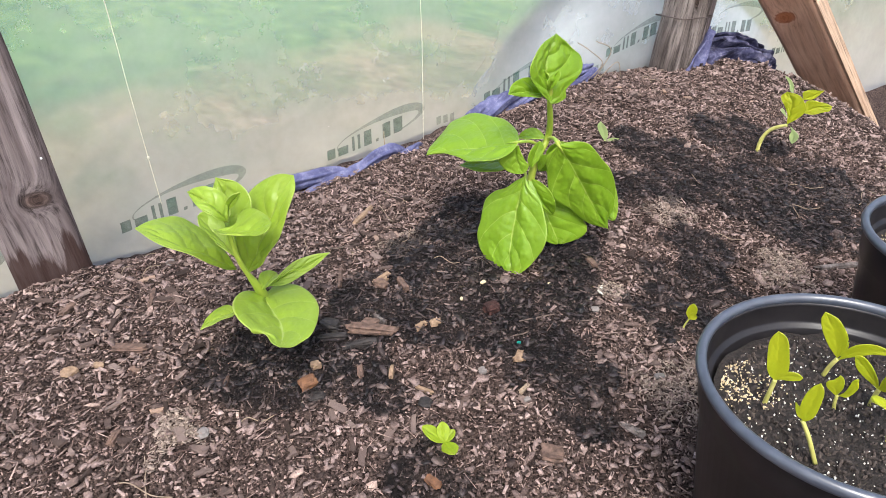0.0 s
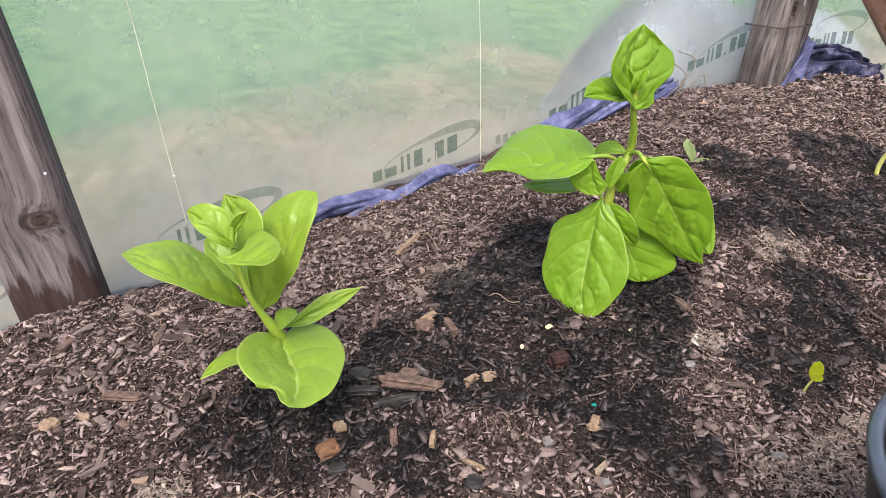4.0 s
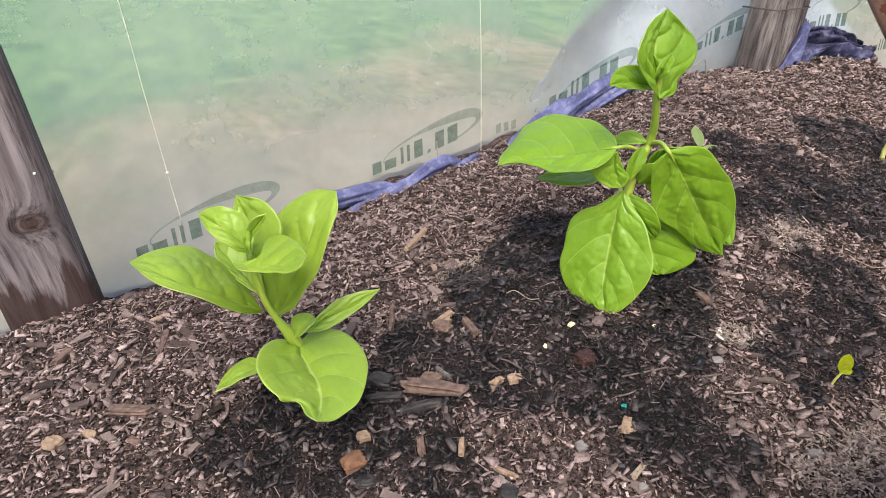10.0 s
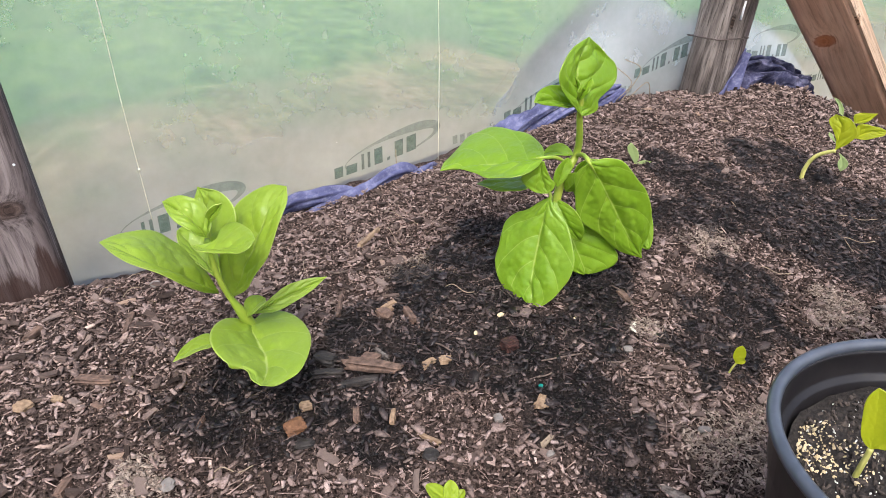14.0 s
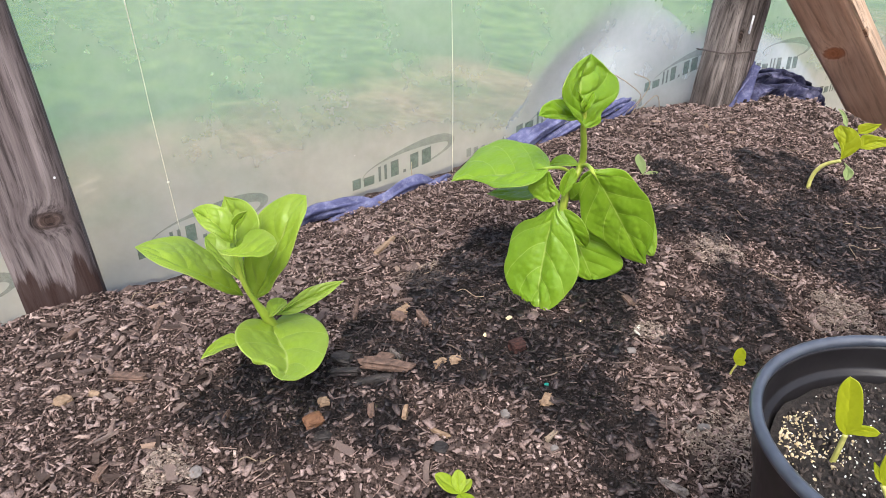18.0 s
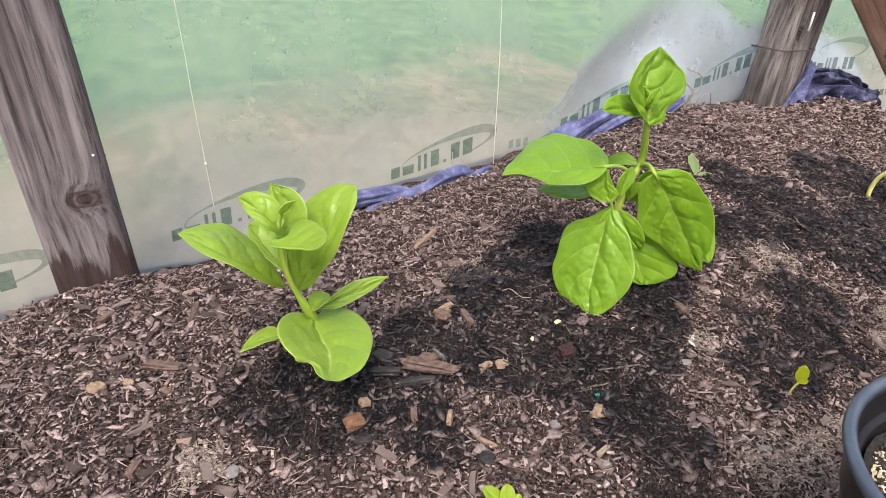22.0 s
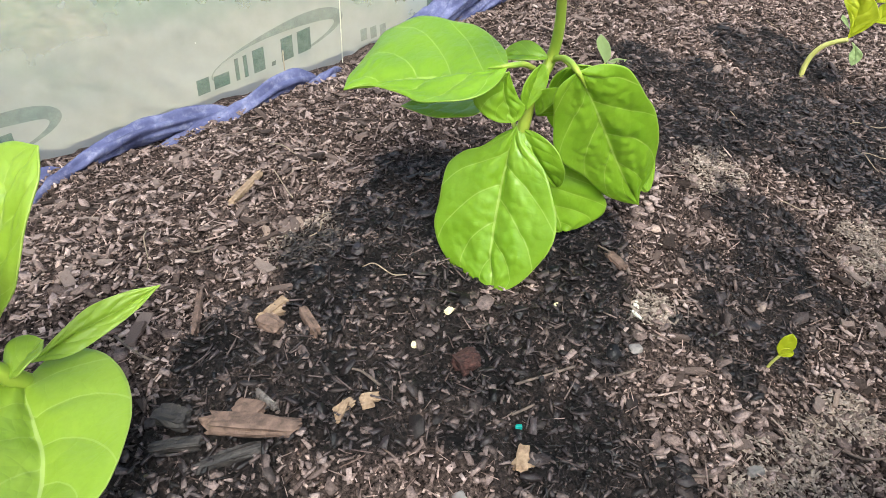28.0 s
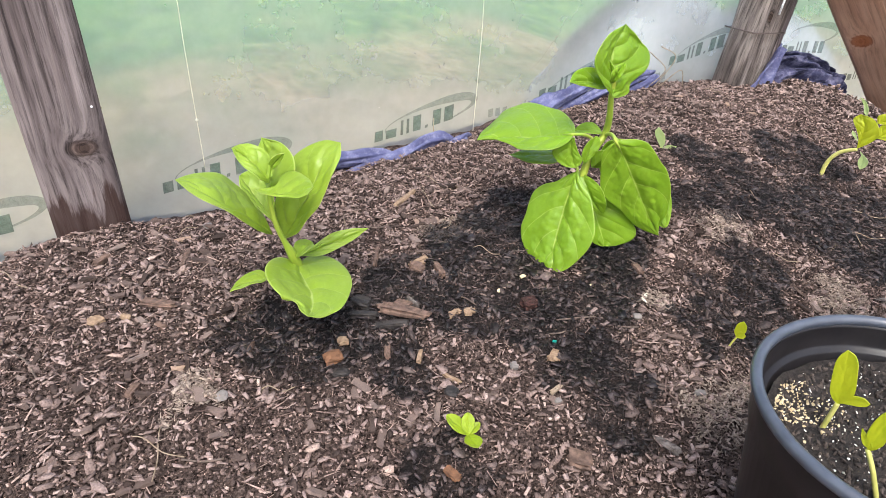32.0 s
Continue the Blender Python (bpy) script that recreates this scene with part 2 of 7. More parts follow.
def leaf_material(name, light, dark, vein, through_colour, rough=0.34, side_veins=0.5):
    m, nt, b, out = nodes_of(name)
    uv = nt.nodes.new("ShaderNodeUVMap")
    sep = nt.nodes.new("ShaderNodeSeparateXYZ")
    nt.links.new(uv.outputs[0], sep.inputs[0])
    u, v = sep.outputs[0], maths(nt, "ABSOLUTE", maths(nt, "SUBTRACT", sep.outputs[1], 0.5))
    n1, n2 = noise_node(nt, 45, 4), noise_node(nt, 420, 5, 0.65)
    shift = maths(nt, "MULTIPLY", maths(nt, "LESS_THAN", sep.outputs[1], 0.5), 0.4)
    reach = maths(nt, "POWER", maths(nt, "MULTIPLY", v, 2.0), 1.25)
    lane = maths(nt, "ADD", maths(nt, "MULTIPLY", maths(nt, "SUBTRACT", u, maths(nt, "MULTIPLY", reach, 0.30)), 4.6), shift)
    lane = maths(nt, "FRACT", maths(nt, "ADD", lane, 10.5))
    lateral = maths(nt, "LESS_THAN", maths(nt, "ABSOLUTE", maths(nt, "SUBTRACT", lane, 0.5)), 0.020)
    mid = maths(nt, "LESS_THAN", v, 0.010)
    line = maths(nt, "MAXIMUM", maths(nt, "MULTIPLY", lateral, side_veins), maths(nt, "MULTIPLY", mid, min(1.0, 2 * side_veins)))
    c = mix(nt, dark, light, n1.outputs[0])
    c = mix(nt, c, ramp(nt, n2.outputs[0], ((0.3, (0.82, 0.85, 0.7)), (0.7, (1.1, 1.08, 1.1)))).outputs[0], 0.6, "MULTIPLY")
    rim = maths(nt, "GREATER_THAN", v, 0.491)
    c = mix(nt, c, vein, maths(nt, "MAXIMUM", maths(nt, "MULTIPLY", line, 0.6), maths(nt, "MULTIPLY", rim, 0.35)))
    nt.links.new(c, b.inputs["Base Color"])
    b.inputs["Roughness"].default_value = rough
    b.inputs["Specular IOR Level"].default_value = 0.5
    cells = nt.nodes.new("ShaderNodeTexVoronoi")
    cells.feature = "DISTANCE_TO_EDGE"
    cells.inputs["Scale"].default_value = 165.0
    tc = nt.nodes.new("ShaderNodeTexCoord")
    nt.links.new(tc.outputs["Object"], cells.inputs["Vector"])
    relief = maths(nt, "ADD", maths(nt, "POWER", maths(nt, "MINIMUM", 0.5, cells.outputs["Distance"]), 0.6), maths(nt, "MULTIPLY", n2.outputs[0], 0.25))
    relief = maths(nt, "SUBTRACT", relief, maths(nt, "MULTIPLY", line, 0.35))
    bump(nt, relief, b, 0.28, 0.0010)
    t = nt.nodes.new("ShaderNodeBsdfTranslucent")
    t.inputs[0].default_value = (*through_colour, 1)
    s = nt.nodes.new("ShaderNodeMixShader")
    s.inputs[0].default_value = 0.34
    nt.links.new(b.outputs[0], s.inputs[1])
    nt.links.new(t.outputs[0], s.inputs[2])
    nt.links.new(s.outputs[0], out.inputs[0])
    return m


def plain_material(name, a, b2, scale, rough=0.6, detail=4, stretch=None, bumps=0.2, depth=0.001, spec=0.4):
    m, nt, b, out = nodes_of(name)
    n = noise_node(nt, scale, detail, 0.6, stretch)
    nt.links.new(ramp(nt, n.outputs[0], ((0.3, a), (0.7, b2))).outputs[0], b.inputs["Base Color"])
    b.inputs["Roughness"].default_value = rough
    b.inputs["Specular IOR Level"].default_value = spec
    if bumps:
        bump(nt, n.outputs[0], b, bumps, depth)
    return m


def film_material():
    m, nt, b, out = nodes_of("greenhouse_film")
    nt.nodes.remove(b)
    clear = nt.nodes.new("ShaderNodeBsdfTransparent")
    clear.inputs[0].default_value = (0.93, 0.97, 0.94, 1)
    milky = nt.nodes.new("ShaderNodeBsdfTranslucent")
    milky.inputs[0].default_value = (0.90, 0.885, 0.865, 1)
    dust = nt.nodes.new("ShaderNodeBsdfDiffuse")
    dust.inputs[0].default_value = (0.71, 0.685, 0.63, 1)
    gloss = nt.nodes.new("ShaderNodeBsdfGlossy")
    gloss.inputs["Roughness"].default_value = 0.22
    n = noise_node(nt, 7, 5, 0.6)
    n3 = noise_node(nt, 90, 3, 0.6)
    tc = nt.nodes.new("ShaderNodeTexCoord")
    sep = nt.nodes.new("ShaderNodeSeparateXYZ")
    nt.links.new(tc.outputs["Object"], sep.inputs[0])
    low = maths(nt, "MAXIMUM", 0.0, maths(nt, "MULTIPLY_ADD", sep.outputs[2], -1.1, 0.09))
    haze = maths(nt, "ADD", maths(nt, "MULTIPLY_ADD", n.outputs[0], 0.34, 0.10), low)
    haze = maths(nt, "ADD", haze, maths(nt, "MULTIPLY", n3.outputs[0], 0.06))
    n5 = noise_node(nt, 240, 1, 0.5)
    speck = maths(nt, "MULTIPLY", maths(nt, "GREATER_THAN", n5.outputs[0], 0.83), 0.2)
    haze = maths(nt, "ADD", haze, speck)
    a1, a2, a3 = (nt.nodes.new("ShaderNodeMixShader") for _ in range(3))
    a1.inputs[0].default_value = 0.42
    nt.links.new(milky.outputs[0], a1.inputs[1])
    nt.links.new(dust.outputs[0], a1.inputs[2])
    nt.links.new(haze, a2.inputs[0])
    nt.links.new(clear.outputs[0], a2.inputs[1])
    nt.links.new(a1.outputs[0], a2.inputs[2])
    a3.inputs[0].default_value = 0.05
    nt.links.new(a2.outputs[0], a3.inputs[1])
    nt.links.new(gloss.outputs[0], a3.inputs[2])
    nt.links.new(a3.outputs[0], out.inputs[0])
    return m


def sheet_material():
    """Thin white plastic: covers fully in the heap, margins faded out to imitate the film's blur."""
    m, nt, b, out = nodes_of("white_plastic_sheet")
    n = noise_node(nt, 9, 5, 0.6)
    nt.links.new(ramp(nt, n.outputs[0], ((0.3, (0.42, 0.43, 0.46)), (0.7, (0.58, 0.59, 0.62)))).outputs[0], b.inputs["Base Color"])
    b.inputs["Roughness"].default_value = 0.5
    a = nt.nodes.new("ShaderNodeAttribute")
    a.attribute_name = "cover"
    clear = nt.nodes.new("ShaderNodeBsdfTransparent")
    s = nt.nodes.new("ShaderNodeMixShader")
    nt.links.new(maths(nt, "POWER", a.outputs["Fac"], 0.8), s.inputs[0])
    nt.links.new(clear.outputs[0], s.inputs[1])
    nt.links.new(b.outputs[0], s.inputs[2])
    nt.links.new(s.outputs[0], out.inputs[0])
    return m


def roof_material():
    m, nt, b, out = nodes_of("roof_film")
    nt.nodes.remove(b)
    clear = nt.nodes.new("ShaderNodeBsdfTransparent")
    clear.inputs[0].default_value = (0.97, 0.98, 0.97, 1)
    milky = nt.nodes.new("ShaderNodeBsdfTranslucent")
    milky.inputs[0].default_value = (0.9, 0.9, 0.9, 1)
    s = nt.nodes.new("ShaderNodeMixShader")
    n = noise_node(nt, 4, 3)
    nt.links.new(maths(nt, "MULTIPLY_ADD", n.outputs[0], 0.2, 0.25), s.inputs[0])
    nt.links.new(clear.outputs[0], s.inputs[1])
    nt.links.new(milky.outputs[0], s.inputs[2])
    nt.links.new(s.outputs[0], out.inputs[0])
    return m


def print_material(name, colour, cover):
    m, nt, b, out = nodes_of(name)
    b.inputs["Base Color"].default_value = (*colour, 1)
    b.inputs["Roughness"].default_value = 0.5
    clear = nt.nodes.new("ShaderNodeBsdfTransparent")
    s = nt.nodes.new("ShaderNodeMixShader")
    n = noise_node(nt, 160, 4, 0.7)
    nt.links.new(maths(nt, "MULTIPLY_ADD", n.outputs[0], 0.5, cover - 0.25), s.inputs[0])
    nt.links.new(clear.outputs[0], s.inputs[1])
    nt.links.new(b.outputs[0], s.inputs[2])
    nt.links.new(s.outputs[0], out.inputs[0])
    return m


def lawn_material():
    m, nt, b, out = nodes_of("lawn")
    n1, n2, n3 = noise_node(nt, 5.0, 5, 0.65, (1, 0.55, 1)), noise_node(nt, 16, 6, 0.7, (1, 0.5, 1)), noise_node(nt, 40, 5, 0.7, (1, 0.5, 1))
    green = ramp(nt, n2.outputs[0], ((0.34, (0.060, 0.122, 0.056)), (0.5, (0.090, 0.170, 0.066)), (0.68, (0.145, 0.225, 0.080)))).outputs[0]
    dead = ramp(nt, n3.outputs[0], ((0.34, (0.26, 0.19, 0.11)), (0.5, (0.36, 0.27, 0.165)), (0.66, (0.46, 0.355, 0.235)))).outputs[0]
    tc = nt.nodes.new("ShaderNodeTexCoord")
    sep = nt.nodes.new("ShaderNodeSeparateXYZ")
    nt.links.new(tc.outputs["Object"], sep.inputs[0])
    near = maths(nt, "MULTIPLY_ADD", sep.outputs[1], -1.4, 2.54)
    f = maths(nt, "ADD", near, maths(nt, "MULTIPLY_ADD", n1.outputs[0], 2.0, -1.05))
    f = maths(nt, "MINIMUM", 0.95, maths(nt, "MAXIMUM", 0.0, f))
    nt.links.new(mix(nt, green, dead, f), b.inputs["Base Color"])
    b.inputs["Roughness"].default_value = 0.95
    bump(nt, n3.outputs[0], b, 0.2, 0.005)
    return m


def grain_coords(nt, axis, squeeze):
    """Object coordinates squeezed along the board's length, so that the grain runs with it."""
    tc = nt.nodes.new("ShaderNodeTexCoord")
    dot, scl, sub = (nt.nodes.new("ShaderNodeVectorMath") for _ in range(3))
    dot.operation, scl.operation, sub.operation = "DOT_PRODUCT", "SCALE", "SUBTRACT"
    d = Vector(axis).normalized()
    dot.inputs[1].default_value = d
    nt.links.new(tc.outputs["Object"], dot.inputs[0])
    scl.inputs[0].default_value = d * (1 - squeeze)
    nt.links.new(dot.outputs["Value"], scl.inputs["Scale"])
    nt.links.new(tc.outputs["Object"], sub.inputs[0])
    nt.links.new(scl.outputs[0], sub.inputs[1])
    return sub.outputs[0]


def wood_material(name, stops, axis=(0, 0, 1), stain=None, rough=0.8, knots=(), squeeze=0.05, cracks=0.9, knot_stops=((0.0, (0.32, 0.25, 0.20)), (0.45, (0.50, 0.40, 0.34)), (0.62, (0.85, 0.75, 0.68)), (0.78, (0.42, 0.36, 0.32)), (1.0, (1.0, 1.0, 1.0)))):
    m, nt, b, out = nodes_of(name)
    n2 = noise_node(nt, 9, 3)
    n1, n4 = nt.nodes.new("ShaderNodeTexNoise"), nt.nodes.new("ShaderNodeTexNoise")
    flow = grain_coords(nt, axis, squeeze)
    tc = nt.nodes.new("ShaderNodeTexCoord")
    near_knot = None
    for place, extent in knots:
        off, div, ln = (nt.nodes.new("ShaderNodeVectorMath") for _ in range(3))
        off.operation, div.operation, ln.operation = "SUBTRACT", "DIVIDE", "LENGTH"
        off.inputs[1].default_value, div.inputs[1].default_value = place, extent
        nt.links.new(tc.outputs["Object"], off.inputs[0])
        nt.links.new(off.outputs[0], div.inputs[0])
        nt.links.new(div.outputs[0], ln.inputs[0])
        near_knot = ln.outputs["Value"] if near_knot is None else maths(nt, "MINIMUM", near_knot, ln.outputs["Value"])
    if near_knot is not None:
        push = nt.nodes.new("ShaderNodeVectorMath")
        push.operation = "ADD"
        swell = maths(nt, "DIVIDE", 0.010, maths(nt, "ADD", 0.6, maths(nt, "MULTIPLY", near_knot, near_knot)))
        comb = nt.nodes.new("ShaderNodeCombineXYZ")
        nt.links.new(swell, comb.inputs[0])
        nt.links.new(swell, comb.inputs[1])
        nt.links.new(flow, push.inputs[0])
        nt.links.new(comb.outputs[0], push.inputs[1])
        flow = push.outputs[0]
    for n, scale, rough_n in ((n1, 62, 0.65), (n4, 230, 0.72)):
        n.inputs["Scale"].default_value, n.inputs["Detail"].default_value, n.inputs["Roughness"].default_value = scale, 5, rough_n
        nt.links.new(flow, n.inputs["Vector"])
    c = ramp(nt, n1.outputs[0], stops).outputs[0]
    c = mix(nt, c, ramp(nt, n2.outputs[0], ((0.3, (0.72, 0.68, 0.66)), (0.7, (1.12, 1.08, 1.06)))).outputs[0], 0.7, "MULTIPLY")
    c = mix(nt, c, ramp(nt, n4.outputs[0], ((0.36, (0.30, 0.28, 0.27)), (0.5, (1.0, 1.0, 1.0)), (0.7, (1.18, 1.16, 1.14)))).outputs[0], cracks, "MULTIPLY")
    if near_knot is not None:
        core = ramp(nt, maths(nt, "ADD", near_knot, maths(nt, "MULTIPLY_ADD", n4.outputs[0], 0.7, -0.35)), knot_stops).outputs[0]
        c = mix(nt, c, core, 1.0, "MULTIPLY")
    if stain:
        tc = nt.nodes.new("ShaderNodeTexCoord")
        sep = nt.nodes.new("ShaderNodeSeparateXYZ")
        nt.links.new(tc.outputs["Object"], sep.inputs[0])
        n3 = noise_node(nt, 95, 4, 0.6, (1, 1, 0.14))
        f = maths(nt, "MULTIPLY_ADD", sep.outputs[2], -75.0, 2.5)
        f = maths(nt, "ADD", f, maths(nt, "MULTIPLY_ADD", n3.outputs[0], 8.0, -3.6))
        f = maths(nt, "MINIMUM", 0.85, maths(nt, "MAXIMUM", 0.0, f))
        c = mix(nt, c, stain, f)
    nt.links.new(c, b.inputs["Base Color"])
    b.inputs["Roughness"].default_value = rough
    b.inputs["Specular IOR Level"].default_value = 0.25
    bump(nt, n4.outputs[0], b, 0.8, 0.002)
    return m


SOIL = soil_material()
CHIPS = chip_material("bark_mulch", scaled(DRY, 1.62))
PALE_FIBRE = chip_material("pale_bark_fibre", ((0.0, (0.16, 0.125, 0.105)), (0.5, (0.28, 0.225, 0.19)), (1.0, (0.42, 0.345, 0.29))))
FLAKES = chip_material("bark_flake", scaled(FLAKY, 1.75))
FIBRE = chip_material("bark_fibre", scaled(BROWN, 1.4))
PIECE = chip_material("bark_piece", DULL, True)
LEAF_YOUNG = leaf_material("leaf_pale", (0.335, 0.45, 0.058), (0.23, 0.365, 0.026), (0.60, 0.68, 0.22), (0.49, 0.61, 0.036), 0.37, 0.45)
LEAF_DEEP = leaf_material("leaf_glossy", (0.27, 0.42, 0.032), (0.165, 0.32, 0.012), (0.52, 0.62, 0.15), (0.42, 0.60, 0.008), 0.33, 0.75)
LEAF_SEED = leaf_material("leaf_cotyledon", (0.47, 0.50, 0.022), (0.37, 0.43, 0.012), (0.48, 0.52, 0.05), (0.58, 0.62, 0.012), 0.40, 0.04)
LEAF_SPROUT = leaf_material("leaf_sprout", (0.33, 0.43, 0.024), (0.26, 0.37, 0.014), (0.40, 0.46, 0.05), (0.42, 0.51, 0.014), 0.40, 0.04)
LEAF_PALE = leaf_material("leaf_whitish", (0.42, 0.50, 0.26), (0.32, 0.44, 0.14), (0.55, 0.6, 0.35), (0.45, 0.54, 0.2), 0.40, 0.04)
STEM = plain_material("green_stem", (0.21, 0.33, 0.035), (0.36, 0.42, 0.055), 60, 0.4, 3, (1, 1, 0.3))
STEM_PALE = plain_material("pale_stem", (0.38, 0.38, 0.08), (0.54, 0.51, 0.17), 90, 0.45)
FILM, ROOF = film_material(), roof_material()
INK_DARK, INK_PALE = print_material("green_ink", (0.016, 0.085, 0.052), 0.60), print_material("faded_green_ink", (0.04, 0.11, 0.08), 0.38)
LAWN = lawn_material()
OLD_WOOD = wood_material("weathered_grey_wood", ((0.3, (0.050, 0.038, 0.038)), (0.45, (0.125, 0.103, 0.102)), (0.57, (0.20, 0.17, 0.168)), (0.74, (0.33, 0.29, 0.285))), (-0.02, 0, 1), (0.030, 0.012, 0.008), 0.85, (((-0.307, 0.7425, 0.088), (0.014, 0.05, 0.009)),))
GREY_WOOD = wood_material("split_grey_wood", ((0.33, (0.036, 0.028, 0.025)), (0.5, (0.135, 0.115, 0.104)), (0.68, (0.27, 0.24, 0.22))), (0.19, 0, 0.98), None, 0.9, (((0.622, 0.775, 0.125), (0.006, 0.05, 0.010)), ((0.610, 0.775, 0.19), (0.005, 0.05, 0.016))), 0.09)
RED_WOOD = wood_material("reddish_timber", ((0.25, (0.40, 0.235, 0.155)), (0.5, (0.54, 0.345, 0.24)), (0.8, (0.64, 0.45, 0.335))), (0.74, 0, -0.672), None, 0.65, (((0.801, 0.741, 0.083), (0.017, 0.017, 0.017)),), 0.05, 0.4, ((0.0, (0.62, 0.34, 0.20)), (0.5, (0.80, 0.47, 0.28)), (0.8, (0.66, 0.42, 0.30)), (1.0, (1.0, 1.0, 1.0))))
PALE_WOOD = wood_material("sawn_pale_wood", ((0.3, (0.36, 0.23, 0.14)), (0.6, (0.56, 0.41, 0.29)), (0.85, (0.68, 0.54, 0.41))), (0.74, 0, -0.672), None, 0.8, (((0.792, 0.694, 0.12), (0.010, 0.012, 0.010)),))


def cloth_material(name, stops, dust):
    m, nt, b, out = nodes_of(name)
    n1, n2, n3 = noise_node(nt, 30, 5, 0.65), noise_node(nt, 120, 6, 0.75), noise_node(nt, 500, 4, 0.7)
    c = ramp(nt, n1.outputs[0], stops).outputs[0]
    f = ramp(nt, n2.outputs[0], ((0.50, (0, 0, 0)), (0.66, (1, 1, 1)))).outputs[0]
    c = mix(nt, c, dust, maths(nt, "MULTIPLY", f, 0.17))
    nt.links.new(c, b.inputs["Base Color"])
    b.inputs["Roughness"].default_value = 0.9
    b.inputs["Specular IOR Level"].default_value = 0.15
    bump(nt, n3.outputs[0], b, 0.6, 0.0010)
    return m


CLOTH = cloth_material("violet_blue_cloth", ((0.3, (0.050, 0.052, 0.110)), (0.5, (0.095, 0.100, 0.195)), (0.7, (0.18, 0.185, 0.31))), (0.48, 0.46, 0.50))
CLOTH_GREY = cloth_material("faded_navy_cloth", ((0.35, (0.020, 0.020, 0.042)), (0.5, (0.060, 0.060, 0.115)), (0.66, (0.20, 0.195, 0.29))), (0.34, 0.33, 0.36))
PLASTIC = plain_material("black_pot_plastic", (0.009, 0.008, 0.009), (0.017, 0.015, 0.016), 120, 0.34, 3, None, 0.05, 0.0005, 0.32)
POTMIX = plain_material("potting_mix", (0.008, 0.006, 0.005), (0.038, 0.029, 0.024), 330, 0.85, 6, None, 0.9, 0.004)
PERLITE = plain_material("perlite", (0.60, 0.57, 0.50), (0.82, 0.80, 0.75), 500, 0.9)
GRIT = plain_material("yellow_grit", (0.52, 0.40, 0.22), (0.72, 0.60, 0.40), 500, 0.9)
CORD = plain_material("white_cord", (0.50, 0.47, 0.38), (0.68, 0.65, 0.54), 300, 0.7)
WHITE_SHEET = sheet_material()
PALE_STONE = plain_material("pale_stone", (0.12, 0.105, 0.096), (0.25, 0.22, 0.20), 160, 0.8)
DEAD_LEAF = plain_material("dead_leaf", (0.075, 0.034, 0.017), (0.20, 0.095, 0.046), 150, 0.8)
TAN_BIT = plain_material("pale_wood_splinter", (0.15, 0.092, 0.055), (0.34, 0.235, 0.15), 300, 0.8, 4, (1, 1, 0.2))
DARK_BARK = plain_material("wet_dark_bark", (0.010, 0.008, 0.007), (0.040, 0.032, 0.028), 220, 0.6, 6, (1, 1, 1), 0.8, 0.002)
BROWN_BARK = plain_material("brown_bark", (0.050, 0.030, 0.022), (0.195, 0.122, 0.090), 200, 0.75, 6, None, 0.9, 0.002)
STRAW = plain_material("dry_straw", (0.17, 0.12, 0.08), (0.36, 0.28, 0.20), 200, 0.85)
# Paler and bluer than the wall: sky reflection put into the base colour.
RIM_SHEEN = plain_material("black_rim_painted_sheen", (0.040, 0.046, 0.062), (0.068, 0.078, 0.102), 90, 0.28, 3, None, 0.05, 0.0005, 0.9)
POT_CRUMB = plain_material("pot_bark_crumb", (0.014, 0.011, 0.009), (0.105, 0.080, 0.068), 160, 0.85, 4)
TEAL = plain_material("turquoise_plastic", (0.0, 0.16, 0.13), (0.01, 0.25, 0.20), 300, 0.4)
RED_CRUMB = plain_material("dark_red_crumb", (0.022, 0.009, 0.007), (0.065, 0.024, 0.018), 420, 0.8, 4, None, 0.9, 0.003)
TWIG = plain_material("brown_root", (0.050, 0.036, 0.030), (0.17, 0.125, 0.10), 250, 0.85)
WIRE = plain_material("rusty_wire", (0.05, 0.035, 0.03), (0.12, 0.09, 0.08), 300, 0.6)
STEEL = plain_material("staple_steel", (0.75, 0.75, 0.75), (0.9, 0.9, 0.9), 300, 0.3)

# ---- the bed: ground inside ----
FILM_Y = 0.836


def build_bed():
    xs = np.concatenate([np.linspace(-3.0, -0.62, 30, endpoint=False), np.arange(-0.62, 0.92, 0.0036), np.linspace(0.925, 4.0, 50)])
    ys = np.concatenate([np.linspace(-3.0, 0.08, 40, endpoint=False), np.arange(0.08, FILM_Y + 0.012, 0.0036)])
    X, Y = np.meshgrid(xs, ys, indexing="ij")
    Z = soil_top(X, Y)
    verts = np.stack([X, Y, Z], -1).reshape(-1, 3)
    me = grid_mesh("ground", verts, sheet_faces(len(xs), len(ys)), SOIL)
    add_float(me, "wet", moisture(X, Y))
    return tagged(new("ground", me), "dark brown soil bed mulched with bark chips, watered in patches", "soil", kind="structure")


ground = build_bed()


